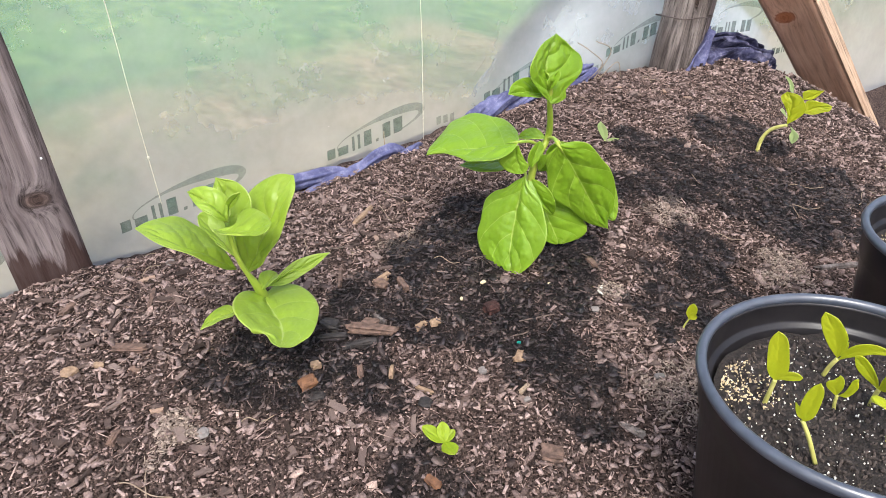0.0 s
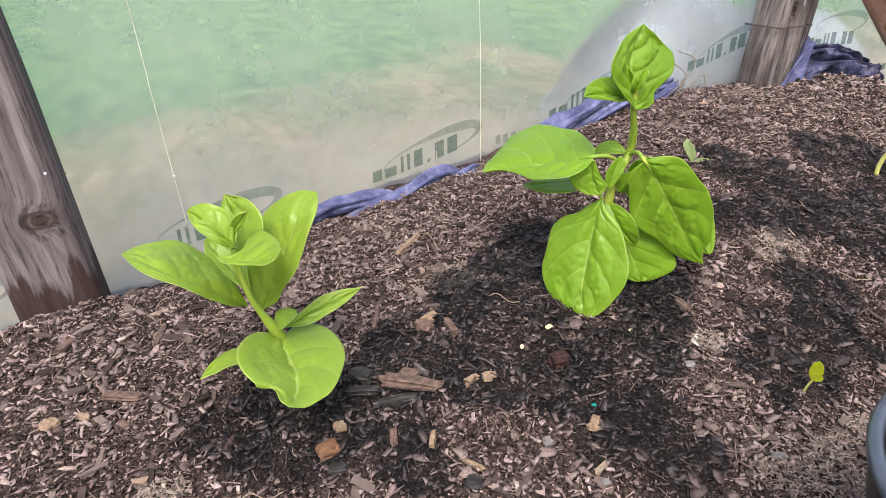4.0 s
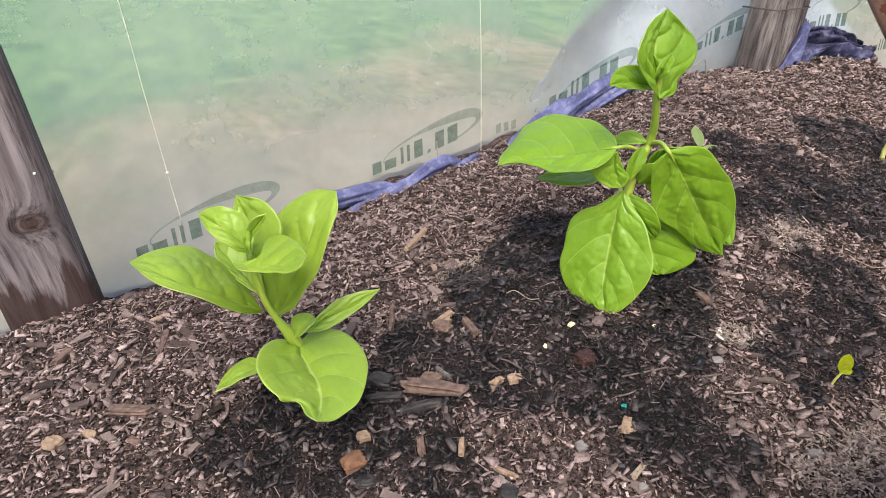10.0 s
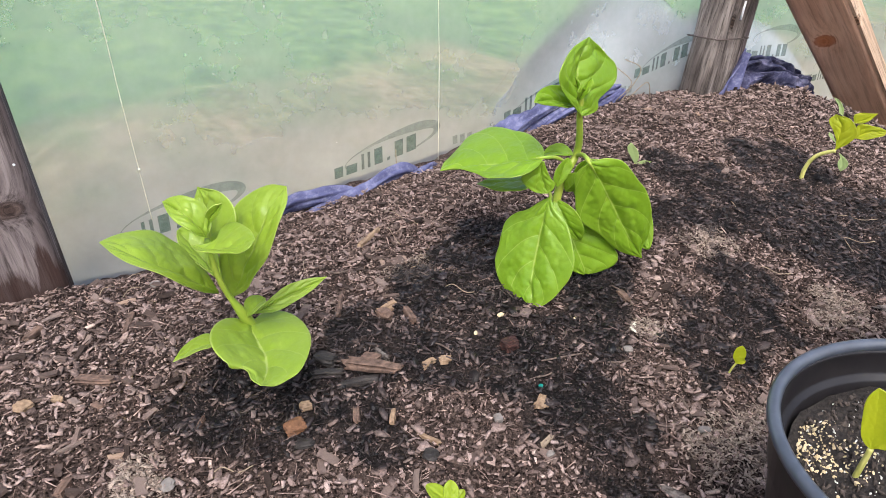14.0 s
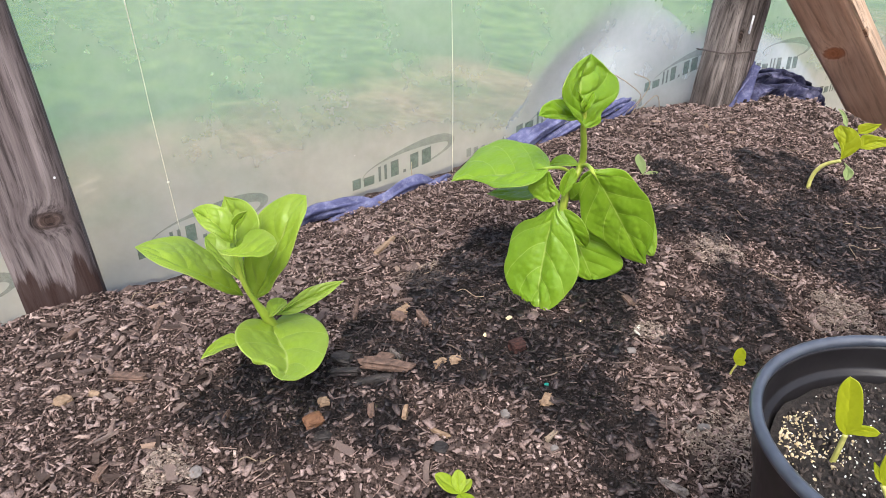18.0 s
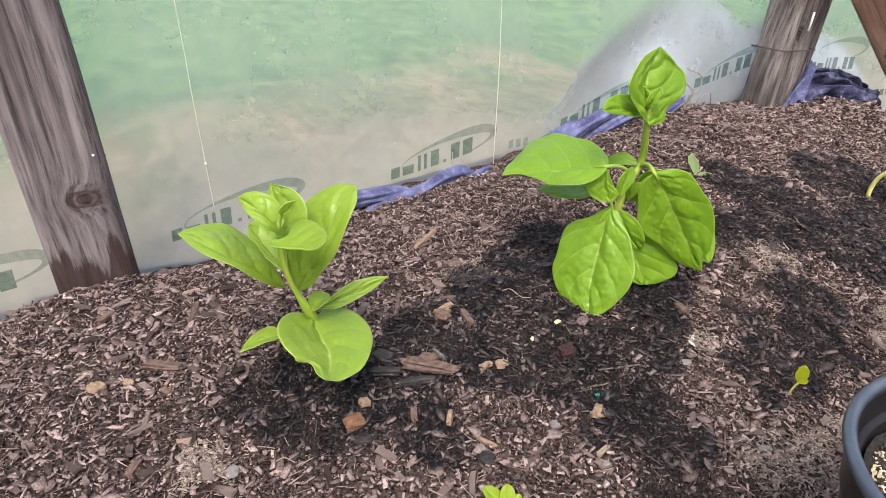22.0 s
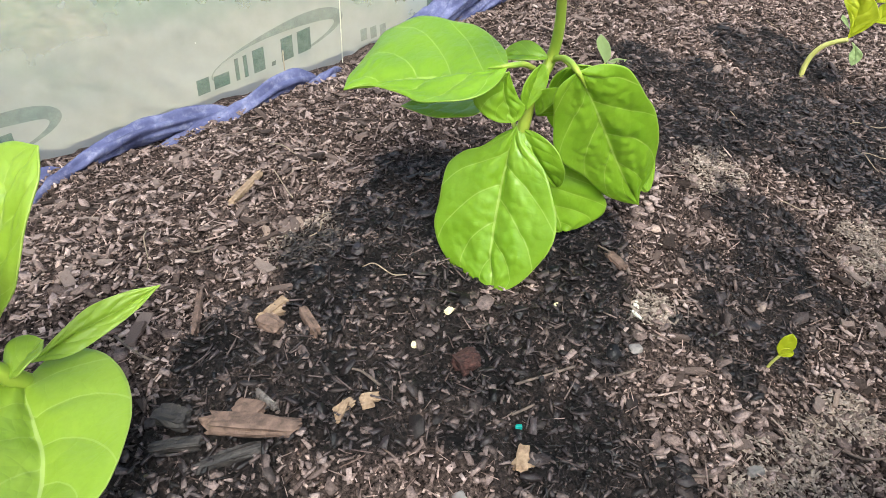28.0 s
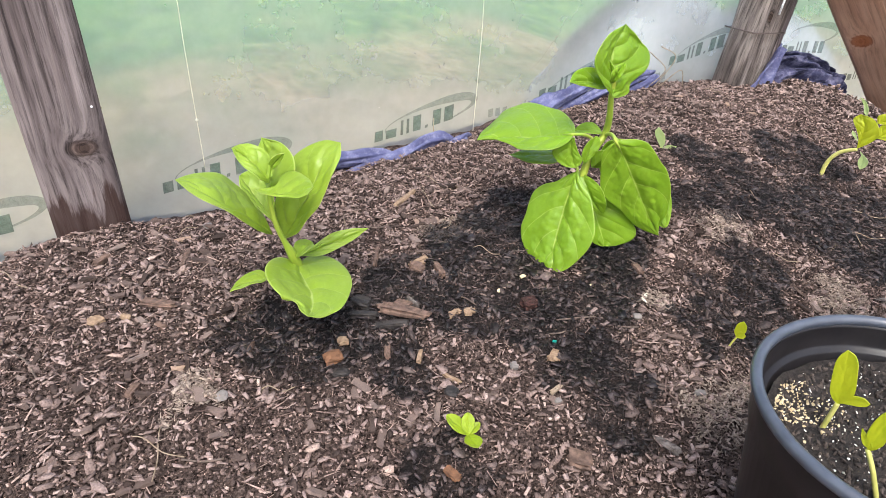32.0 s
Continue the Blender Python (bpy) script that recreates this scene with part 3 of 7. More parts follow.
def chip_cloud(name, count, box, length, slender, thick, material, label, seed, lift=0.0007, tilt=0.5, skip=None, round_patch=False, flake=False):
    """A litter of slightly wedge-shaped chips lying on the soil, as one mesh."""
    g = np.random.default_rng(seed)
    x, y = g.uniform(box[0], box[1], count), g.uniform(box[2], box[3], count)
    clear = (np.ones(count, bool) if not skip else ~((x > skip[0]) & (x < skip[1]) & (y > skip[2]) & (y < skip[3]))) & (np.hypot(x - 0.026, y - 0.201) > 0.068) & (np.hypot(x - 0.243, y - 0.226) > 0.068)
    if round_patch:
        cx, cy = (box[0] + box[1]) / 2, (box[2] + box[3]) / 2
        d = np.hypot((x - cx) / (box[1] - box[0]), (y - cy) / (box[3] - box[2])) * 2 + 0.9 * fbm(x, y, 77, 55, 3)
        clear &= g.random(count) > np.clip((d - 0.35) / 0.6, 0, 1)
    x, y = x[clear], y[clear]
    count = len(x)
    ln = length[0] * (length[1] / length[0]) ** (g.random(count) ** 1.6)
    wd = ln * g.uniform(slender[0], slender[1], count)
    th = np.minimum(wd * 0.6, g.uniform(thick[0], thick[1], count))
    a, p, r = g.uniform(0, 2 * np.pi, count), g.normal(0, tilt, count), g.normal(0, tilt, count)
    ca, sa, cp, sp, cr, sr = np.cos(a), np.sin(a), np.cos(p), np.sin(p), np.cos(r), np.sin(r)
    ux = np.stack([ca * cp, sa * cp, sp], -1)
    side = np.stack([-sa, ca, np.zeros(count)], -1)
    up = np.cross(ux, side)
    vx, nz = side * cr[:, None] + up * sr[:, None], up * cr[:, None] - side * sr[:, None]
    z = soil_top(x, y) + lift + 0.35 * ln * np.abs(sp) * 0.6 + th * 0.3
    c = np.stack([x, y, z], -1)
    outline = ((-1, -1), (1, -1), (1, 1), (-1, 1)) if not flake else ((-1, -0.35), (-0.35, -1), (0.6, -0.85), (1, 0.15), (0.45, 1), (-0.65, 0.75))
    m, corners = len(outline), []
    for i, j in outline:
        fi = ln * 0.5 * g.uniform(0.7, 1.1, count) * i
        fj = wd * 0.5 * (g.uniform(0.6, 1.25, count) if flake else g.uniform(0.25, 1.25, count)) * j
        flat = c + ux * fi[:, None] + vx * fj[:, None]
        corners.append((flat - nz * (th * 0.5 * g.uniform(0.6, 1.1, count))[:, None], flat * 1.0 + nz * (th * 0.5 * g.uniform(0.4, 1.2, count))[:, None]))
    V = np.stack([a for a, _ in corners] + [b for _, b in corners], 1).reshape(-1, 3)
    caps = ((0, 3, 2, 1), (4, 5, 6, 7)) if m == 4 else ((0, 3, 2, 1), (0, 5, 4, 3), (6, 7, 8, 9), (6, 9, 10, 11))
    quad = np.array(caps + tuple((k, (k + 1) % m, m + (k + 1) % m, m + k) for k in range(m)))
    Q = (np.arange(count)[:, None, None] * (2 * m) + quad[None]).reshape(-1, 4)
    me = bpy.data.meshes.new(name)
    me.vertices.add(len(V))
    me.vertices.foreach_set("co", V.astype(np.float32).ravel())
    me.loops.add(Q.size)
    me.loops.foreach_set("vertex_index", Q.astype(np.int32).ravel())
    me.polygons.add(len(Q))
    me.polygons.foreach_set("loop_start", np.arange(0, Q.size, 4, dtype=np.int32))
    me.materials.append(material)
    me.update(calc_edges=True)
    me.validate()
    soaked = np.clip(moisture(x, y) * 1.4 - 0.62 * g.random(count) ** 1.6, 0, 1)
    add_float(me, "wet", np.repeat(soaked, 2 * m))
    return tagged(new(name, me), label, "mulch", kind="stuff")


NEAR_BOX, WIDE_BOX = (-0.50, 0.62, 0.20, 0.825), (-0.75, 1.05, 0.05, 0.825)
chip_cloud("bark_mulch", 46000, NEAR_BOX, (0.0016, 0.0075), (0.22, 0.66), (0.0005, 0.0017), CHIPS, "fine shredded brown bark mulch over the soil", 3, 0.0007, 0.36)
chip_cloud("bark_crumb", 78000, NEAR_BOX, (0.0008, 0.0028), (0.5, 1.0), (0.0006, 0.0018), FIBRE, "dark brown bark crumbs and soil grains", 4, 0.0003, 0.6)
chip_cloud("bark_mulch_coarse", 7600, NEAR_BOX, (0.0042, 0.0135), (0.22, 0.66), (0.0006, 0.0018), FLAKES, "coarse brown and grey bark flakes on the soil", 5, 0.0006, 0.30, flake=True)
chip_cloud("shredded_fibre", 17000, NEAR_BOX, (0.004, 0.015), (0.03, 0.09), (0.0003, 0.0006), FIBRE, "thin dry bark fibres and twigs among the mulch", 8, 0.0012, 0.22)
chip_cloud("far_bark_mulch", 15000, (0.62, 1.02, 0.42, 0.825), (0.002, 0.010), (0.2, 0.65), (0.0005, 0.0018), CHIPS, "shredded brown bark mulch by the brace", 14, 0.0007, 0.42)
chip_cloud("bark_mulch_outer", 9000, WIDE_BOX, (0.004, 0.016), (0.2, 0.6), (0.0006, 0.002), CHIPS, "brown bark mulch at the edges of the bed", 9, skip=NEAR_BOX, flake=True)
for k, (x, y, r, n) in enumerate(((0.085, 0.336, 0.046, 7000), (0.300, 0.390, 0.042, 5000), (0.255, 0.500, 0.032, 3000), (-0.274, 0.470, 0.026, 2600), (-0.030, 0.590, 0.030, 1500), (0.147, 0.335, 0.026, 1800), (0.100, 0.438, 0.022, 1100), (0.482, 0.440, 0.030, 1300))):
    dry_patch = chip_cloud("dry_fibre_patch", n, (x - r, x + r, y - 0.75 * r, y + 0.75 * r), (0.0012, 0.006), (0.08, 0.5), (0.0003, 0.0009), PALE_FIBRE, "patch of pale dry bark fibres on the bed", 60 + k, 0.0014, 0.3, round_patch=True)

# ---- outside: lawn, white sheet ----
def build_lawn():
    xs = np.concatenate([np.linspace(-60, -2.5, 14, endpoint=False), np.linspace(-2.5, 5, 150, endpoint=False), np.linspace(5, 60, 14)])
    ys = np.concatenate([np.linspace(FILM_Y + 0.014, 4.5, 110, endpoint=False), np.linspace(4.5, 80, 16)])
    X, Y = np.meshgrid(xs, ys, indexing="ij")
    fade = np.clip((8 - np.abs(X)) / 4, 0, 1)
    Z = -0.06 + (0.03 * fbm(X, Y, 91, 1.6, 2) + 0.006 * fbm(X, Y, 95, 11, 2)) * fade - 0.13 * np.clip((X - 0.70) / 0.35, 0, 1) * np.clip((3.0 - Y) / 2.0, 0, 1)
    me = grid_mesh("lawn", np.stack([X, Y, Z], -1).reshape(-1, 3), sheet_faces(len(xs), len(ys)), LAWN)
    return tagged(new("lawn", me), "green lawn with dead brown grass beside the greenhouse", "grass", kind="structure")


build_lawn()


def build_far_ground():
    me = grid_mesh("far_ground", [(-60, -80, -0.5), (60, -80, -0.5), (60, FILM_Y, -0.5), (-60, FILM_Y, -0.5)], [(0, 1, 2, 3)], LAWN)
    return tagged(new("far_ground", me), "grassy ground around the greenhouse", "grass", kind="structure")


build_far_ground()


def tube(points, radius, sides=6, closed_ends=True):
    """A bmesh tube through the points; radius a number or one for each point."""
    bm = bmesh.new()
    pts = [Vector(p) for p in points]
    radii = radius if isinstance(radius, (list, tuple)) else [radius] * len(pts)
    rings = []
    ref = Vector((0.31, 0.22, 0.93)).normalized()
    for i, p in enumerate(pts):
        d = (pts[min(i + 1, len(pts) - 1)] - pts[max(i - 1, 0)]).normalized()
        a = d.cross(ref)
        if a.length < 0.1:
            a = d.cross(Vector((1, 0, 0)))
        a.normalize()
        b = d.cross(a)
        rings.append([bm.verts.new(p + (a * math.cos(2 * math.pi * k / sides) + b * math.sin(2 * math.pi * k / sides)) * radii[i]) for k in range(sides)])
    for r0, r1 in zip(rings, rings[1:]):
        for k in range(sides):
            bm.faces.new((r0[k], r0[(k + 1) % sides], r1[(k + 1) % sides], r1[k]))
    if closed_ends:
        bm.faces.new(list(reversed(rings[0])))
        bm.faces.new(rings[-1])
    return bm


def spline(points, n=14):
    """Catmull-Rom through the points."""
    P = [Vector(p) for p in points]
    P = [P[0] * 2 - P[1]] + P + [P[-1] * 2 - P[-2]]
    out = []
    for i in range(1, len(P) - 2):
        for k in range(n):
            t = k / n
            a, b, c, d = P[i - 1], P[i], P[i + 1], P[i + 2]
            out.append(0.5 * ((2 * b) + (c - a) * t + (2 * a - 5 * b + 4 * c - d) * t * t + (3 * b - a - 3 * c + d) * t ** 3))
    return out + [P[-2]]


def build_white_sheet(x0, span, crest, peak, label):
    """A slumped heap of translucent white plastic leaning on the film outside, its edges faded as if hazed."""
    nu, nv = 46, 36
    verts, fade = [], []
    for i in range(nu):
        u = i / (nu - 1)
        for j in range(nv):
            v = j / (nv - 1)
            x = x0 + span * u
            top = crest * (1 - min(1.0, abs(2 * u - 2 * peak) / max(2 * peak, 2 - 2 * peak)) ** 2.2) ** 0.8
            a = math.pi * v
            y = 0.985 - 0.09 * math.cos(a)
            z = -0.08 + (top + 0.02) * math.sin(a) ** 0.6
            k = noise.noise(Vector((x * 9, y * 9, 2.0))) * 0.02 + noise.noise(Vector((x * 26, v * 7, 5.0))) * 0.007
            verts.append((x + 0.10 * max(z, 0), y + k, z + k))
            # Opacity drops at crest and ends, imitating blur through the hazy film.
            d = min(1.0, (top - 0.06 - z) / 0.05, u / 0.25, (1 - u) / 0.25)
            fade.append(max(0.0, d))
    me = grid_mesh("white_plastic_sheet", verts, sheet_faces(nu, nv), WHITE_SHEET)
    add_float(me, "cover", fade)
    return tagged(new("white_plastic_sheet", me), label, "plastic sheet", "white sheets outside")


build_white_sheet(0.375, 0.375, 0.225, 0.55, "crumpled white plastic sheet heaped outside against the film")
build_white_sheet(0.62, 0.46, 0.165, 0.40, "low white plastic sheet heaped outside beside the brace")

# ---- the film wall and roof ----
def film_surface(x, z):
    return FILM_Y + 0.006 * noise.noise(Vector((x * 3.1, z * 2.3, 1.7))) + 0.0035 * noise.noise(Vector((x * 11, z * 5, 4.2)))


def build_film():
    nx, nz = 220, 60
    verts = []
    for i in range(nx):
        x = -3.0 + 7.0 * i / (nx - 1)
        for j in range(nz):
            z = -0.40 + 1.60 * (j / (nz - 1))
            verts.append((x, film_surface(x, z), z))
    ob = new("wall_north", grid_mesh("wall_north", verts, sheet_faces(nx, nz), FILM))
    return tagged(ob, "hazy translucent greenhouse film wall with faded green printing", "plastic film", kind="structure")


film = build_film()


def build_roof():
    nx, na = 40, 40
    verts = []
    for i in range(nx):
        x = -3.0 + 7.0 * i / (nx - 1)
        for j in range(na):
            a = math.pi * j / (na - 1)
            verts.append((x, -1.1 + (FILM_Y + 1.1) * math.cos(a), 1.20 + 1.0 * math.sin(a)))
    tagged(new("ceiling", grid_mesh("ceiling", verts, sheet_faces(nx, na), ROOF)), "arched milky greenhouse film roof", "roof", kind="structure")
    y = -1.1 - (FILM_Y + 1.1)
    v = [(-3.0, y, -0.3), (4.0, y, -0.3), (4.0, y, 1.2), (-3.0, y, 1.2)]
    tagged(new("wall_south", grid_mesh("wall_south", v, [(0, 1, 2, 3)], ROOF)), "milky greenhouse film wall", "plastic film", kind="structure")
    for name, x in (("wall_west", -3.0), ("wall_east", 4.0)):
        v = [(x, y, -0.3), (x, FILM_Y, -0.3), (x, FILM_Y, 1.2), (x, -1.1, 2.2), (x, y, 1.2)]
        tagged(new(name, grid_mesh(name, v, [(0, 1, 2, 3, 4)], ROOF)), "milky greenhouse film end wall", "plastic film", kind="structure")


build_roof()


def film_patch(name, outline, material, off=0.0022):
    """A flat printed shape lying on the film, from its outline in x and z."""
    bm = bmesh.new()
    vs = [bm.verts.new((x, film_surface(x, z) - off, z)) for x, z in outline]
    f = bm.faces.new(vs)
    bmesh.ops.triangulate(bm, faces=[f])
    return part(name, bm, material, film, smooth=False)


def swoosh(cx, cz, w, h, lean):
    """A printed swoosh: thin at its left tip, thick over the top right, with a thin tail curling back."""
    bm, rows = bmesh.new(), []
    for k in range(33):
        d = 190 - 250 * k / 32
        a = math.radians(d)
        thick = 0.0006 + 0.0060 * math.exp(-((d - 35) / 60) ** 2)
        row = []
        for t in (thick, -thick):
            x, z = cx + (w + t) * math.cos(a), cz + (h + t) * math.sin(a)
            z += lean * (x - cx)
            row.append(bm.verts.new((x, film_surface(x, z) - 0.0022, z)))
        rows.append(row)
    for p, q in zip(rows, rows[1:]):
        bm.faces.new((p[0], q[0], q[1], p[1]))
    return part("print_swoosh", bm, INK_PALE, film, smooth=False)


def build_prints():
    """Row of faded marks along the foot of the film: a swoosh and bars in place of its lettering."""
    bars = ((0.004, 0.011, 0.013), (0.019, 0.014, 0.011), (0.039, 0.0035, 0.019), (0.047, 0.0035, 0.019), (0.056, 0.011, 0.020), (0.073, 0.004, 0.004), (0.084, 0.012, 0.020), (0.101, 0.014, 0.020))
    for x0, z0, lean in ((-0.505, -0.030, 0.08), (-0.248, -0.010, 0.10), (0.003, 0.009, 0.13), (0.250, 0.030, 0.22), (0.482, 0.054, 0.16), (0.735, 0.050, -0.10), (0.93, -0.02, -0.05)):
        swoosh(x0 + 0.083, z0 + 0.024, 0.064, 0.015, lean + 0.05)
        for dx, w, h in bars:
            z = z0 + lean * dx
            film_patch("print_bar", [(x0 + dx, z), (x0 + dx + w, z + lean * w), (x0 + dx + w + 0.001, z + lean * w + h), (x0 + dx + 0.001, z + h)], INK_DARK, 0.003)
    for x0, z0 in ((0.172, 0.018), (0.455, 0.034)):
        for k in range(3):
            film_patch("print_bar", [(x0 + 0.011 * k, z0), (x0 + 0.011 * k + 0.007, z0 + 0.001), (x0 + 0.011 * k + 0.007, z0 + 0.012), (x0 + 0.011 * k, z0 + 0.011)], INK_PALE, 0.003)


build_prints()


def build_cords():
    for pts, knots in ((((-0.196, 0.8315, 0.9), (-0.196, 0.8310, 0.26), (-0.197, 0.8300, 0.14), (-0.197, 0.8290, 0.015)), (0.07,)),
                       (((0.180, 0.8315, 0.9), (0.157, 0.8310, 0.25), (0.153, 0.8305, 0.12), (0.146, 0.8295, -0.008)), ())):
        bm = tube(spline(pts, 12), 0.00048, 6)
        for z in knots:
            bmesh.ops.create_icosphere(bm, subdivisions=1, radius=0.0018, matrix=Matrix.Translation((-0.197, 0.829, z)))
        tagged(part("cord", bm, CORD), "thin white cord hanging taut down the film", "cord", "cords on the film wall")
    bm = tube(spline(((0.228, 0.8315, 0.072), (0.25, 0.832, 0.09), (0.272, 0.832, 0.118)), 8), 0.00022, 5)
    tagged(part("dry_stalk", bm, STRAW), "pale dry stalk stuck to the film", "stalk")
    bm = tube(spline(((0.086, 0.826, 0.032), (0.080, 0.815, 0.018), (0.078, 0.806, 0.000), (0.086, 0.800, -0.010)), 8), 0.0006, 5)
    tagged(part("loose_thread", bm, STRAW), "frayed pale thread hanging over the cloth edge", "thread")


build_cords()


# ---- timber ----
def timber(name, size, m, material, parent, label="", wear=0.0012, cuts=(6, 3, 40), seed=1.0):
    """A sawn board with softened, uneven edges; its length along z."""
    bm = bmesh.new()
    bmesh.ops.create_cube(bm, size=1.0)
    bmesh.ops.scale(bm, vec=size, verts=bm.verts)
    long_edges = [e for e in bm.edges if abs((e.verts[0].co - e.verts[1].co).z) > 1e-4]
    bmesh.ops.subdivide_edges(bm, edges=long_edges, cuts=cuts[2], use_grid_fill=True)
    edges = [e for e in bm.edges if abs((e.verts[0].co - e.verts[1].co).x) > size[0] * 0.5]
    bmesh.ops.subdivide_edges(bm, edges=edges, cuts=cuts[0], use_grid_fill=True)
    bm.normal_update()
    for v in bm.verts:
        k = noise.noise(Vector((v.co.x * 160, v.co.y * 160, v.co.z * 9 + seed))) * wear + noise.noise(Vector((v.co.x * 20, v.co.y * 20, v.co.z * 5 + seed))) * wear
        out = Vector((v.co.x / size[0], v.co.y / size[1], 0))
        both = abs(v.co.x) > size[0] * 0.49 and abs(v.co.y) > size[1] * 0.49
        v.co += out.normalized() * (k - (0.0022 if both else 0.0)) if out.length else Vector()
    bm.transform(m)
    return part(name, bm, material, parent, label)


def build_left_post():
    post = empty_thing("wooden_post", (-0.316, 0.785, 0.0), "weathered grey wooden post, stained brown at its foot in the soil", "post", "greenhouse posts")
    timber("shaft", (0.067, 0.085, 1.5), pose(-0.317, 0.785, 0.10, 0, -1.3, 0) @ pose(0, 0, 0.5), OLD_WOOD, post, cuts=(8, 1, 60))
    bm = bmesh.new()
    bmesh.ops.create_icosphere(bm, subdivisions=2, radius=0.0011, matrix=Matrix.Translation((-0.292, 0.7415, 0.124)))
    part("nail_head", bm, STEEL, post, "small bright nail head")


build_left_post()


def build_right_post():
    post = empty_thing("split_post", (0.59, 0.80, 0.0), "old split grey timber post leaning beside the film", "post", "greenhouse posts")
    lean = pose(0.598, 0.802, -0.02, 0, 11, 0)
    timber("shaft", (0.062, 0.046, 1.3), lean @ pose(0, 0, 0.5), GREY_WOOD, post, wear=0.0055, cuts=(14, 1, 90), seed=6.0)
    timber("batten", (0.020, 0.040, 1.25), lean @ pose(0.044, 0.004, 0.5), OLD_WOOD, post, "darker batten on the side of the post", 0.002, (3, 1, 40), 9.0)
    z = 0.105
    pts = [lean @ Vector((0.035 * a, 0.027 * b, z + 0.02 + 0.004 * a)) for a, b in ((-1, 1), (-1, -1), (0, -1.05), (1, -1), (1.2, 0.4))]
    part("wire_tie", tube(pts, 0.0011, 5), WIRE, post, "rusty wire tied round the post")
    bm = bmesh.new()
    bmesh.ops.create_cube(bm, size=1.0, matrix=lean @ pose(0.006, -0.0255, 0.165) @ Matrix.Diagonal((0.0013, 0.003, 0.026, 1)))
    part("staple", bm, STEEL, post, "bright staple")


build_right_post()


BRACE_TURN = -66.0


def build_brace():
    brace = empty_thing("diagonal_brace", (1.05, 0.78, -0.12), "reddish sawn timber brace running down into the soil", "brace")
    a, b = Vector((0.7205, 0.765, 0.140)), Vector((0.951, 0.765, -0.069))
    d = (b - a).normalized()
    up = Vector((-d.z, 0, d.x))
    if up.z < 0:
        up = -up
    rot = Matrix((Vector((up.x, 0, up.z)), Vector((0, 1, 0)), d)).transposed().to_4x4()
    wide, thick, turn = 0.076, 0.040, radians(-BRACE_TURN)
    rise = wide / 2 * math.cos(turn) + thick / 2 * math.sin(turn)
    back = wide / 2 * math.sin(turn) - thick / 2 * math.cos(turn)
    m = Matrix.Translation(a + d * 0.10 + up * rise - Vector((0, back, 0))) @ rot @ Matrix.Rotation(-turn, 4, "Z")
    timber("board", (wide, thick, 1.3), m, RED_WOOD, brace, wear=0.0010, cuts=(8, 1, 50), seed=3.0)
    bm = bmesh.new()
    bmesh.ops.create_cube(bm, size=1.0, matrix=m @ pose(wide / 2 + 0.001, 0, 0) @ Matrix.Diagonal((0.004, thick - 0.003, 1.29, 1)))
    part("sawn_edge", bm, PALE_WOOD, brace, "paler sawn edge", smooth=False)


build_brace()


# ---- cloth along the film ----
def cloth_roll(name, spine, radii, seed, material, label, turns=1.0):
    """A folded strip of cloth: a squashed, creased tube along the spine."""
    pts = spline(spine, 16)
    n, sides = len(pts), 40
    verts = []
    for i, p in enumerate(pts):
        t = i / (n - 1)
        r = float(np.interp(t, np.linspace(0, 1, len(radii)), radii))
        for k in range(sides):
            a = 2 * math.pi * k / sides
            crease = 0.30 * math.sin(3 * a + 5.0 * turns * t + seed) + 0.20 * math.sin(5 * a - 7.0 * turns * t + 2 * seed)
            wob = 0.45 * noise.noise(Vector((t * 9 + seed, math.cos(a) * 1.4, math.sin(a) * 1.4)))
            rr = r * (1 + 0.75 * crease + wob + 0.30 * noise.noise(Vector((t * 26 + seed, math.cos(a) * 2.6, math.sin(a) * 2.6))))
            verts.append((p.x + 0.15 * rr * math.sin(2 * a), p.y - 0.72 * rr * math.cos(a), p.z + rr * math.sin(a)))
    faces = [(i * sides + k, i * sides + (k + 1) % sides, (i + 1) * sides + (k + 1) % sides, (i + 1) * sides + k) for i in range(n - 1) for k in range(sides)]
    faces += [tuple(range(sides))[::-1], tuple((n - 1) * sides + k for k in range(sides))]
    ob = new(name, grid_mesh(name, verts, faces, material))
    return tagged(ob, label, "cloth") if label else ob


def edging(label, spine, radius, seed):
    """A twisted strip of cloth: three strands wound round one another, one thing."""
    thing = empty_thing("cloth_edging", spine[0], label, "cloth", "cloth along the film")
    pts = spline(spine, 10)
    for k in range(3):
        strand = []
        for i, p in enumerate(pts):
            a = seed + 2.1 * k + 0.16 * i + 0.7 * math.sin(0.13 * i + k)
            strand.append((p.x, p.y - 0.6 * radius * math.cos(a) - 0.002 * k, p.z + 1.1 * radius * math.sin(a)))
        ob = cloth_roll("fold", strand[::4] + [strand[-1]], (radius * 0.4, radius * 0.62, radius * (0.45 + 0.12 * k), radius * 0.6, radius * 0.35), seed + k, CLOTH, "", 2.0)
        put_under(ob, thing)


edging("folded violet-blue cloth tucked along the film, dusted with soil", ((-0.17, 0.812, -0.040), (-0.13, 0.806, -0.014), (-0.08, 0.803, -0.006), (0.02, 0.804, -0.006), (0.10, 0.806, 0.000), (0.140, 0.810, -0.014)), 0.0125, 0.6)
edging("folded violet-blue cloth strip pressed against the film", ((0.14, 0.812, -0.016), (0.20, 0.809, 0.008), (0.27, 0.809, 0.030), (0.36, 0.812, 0.044), (0.44, 0.817, 0.036)), 0.0135, 2.2)


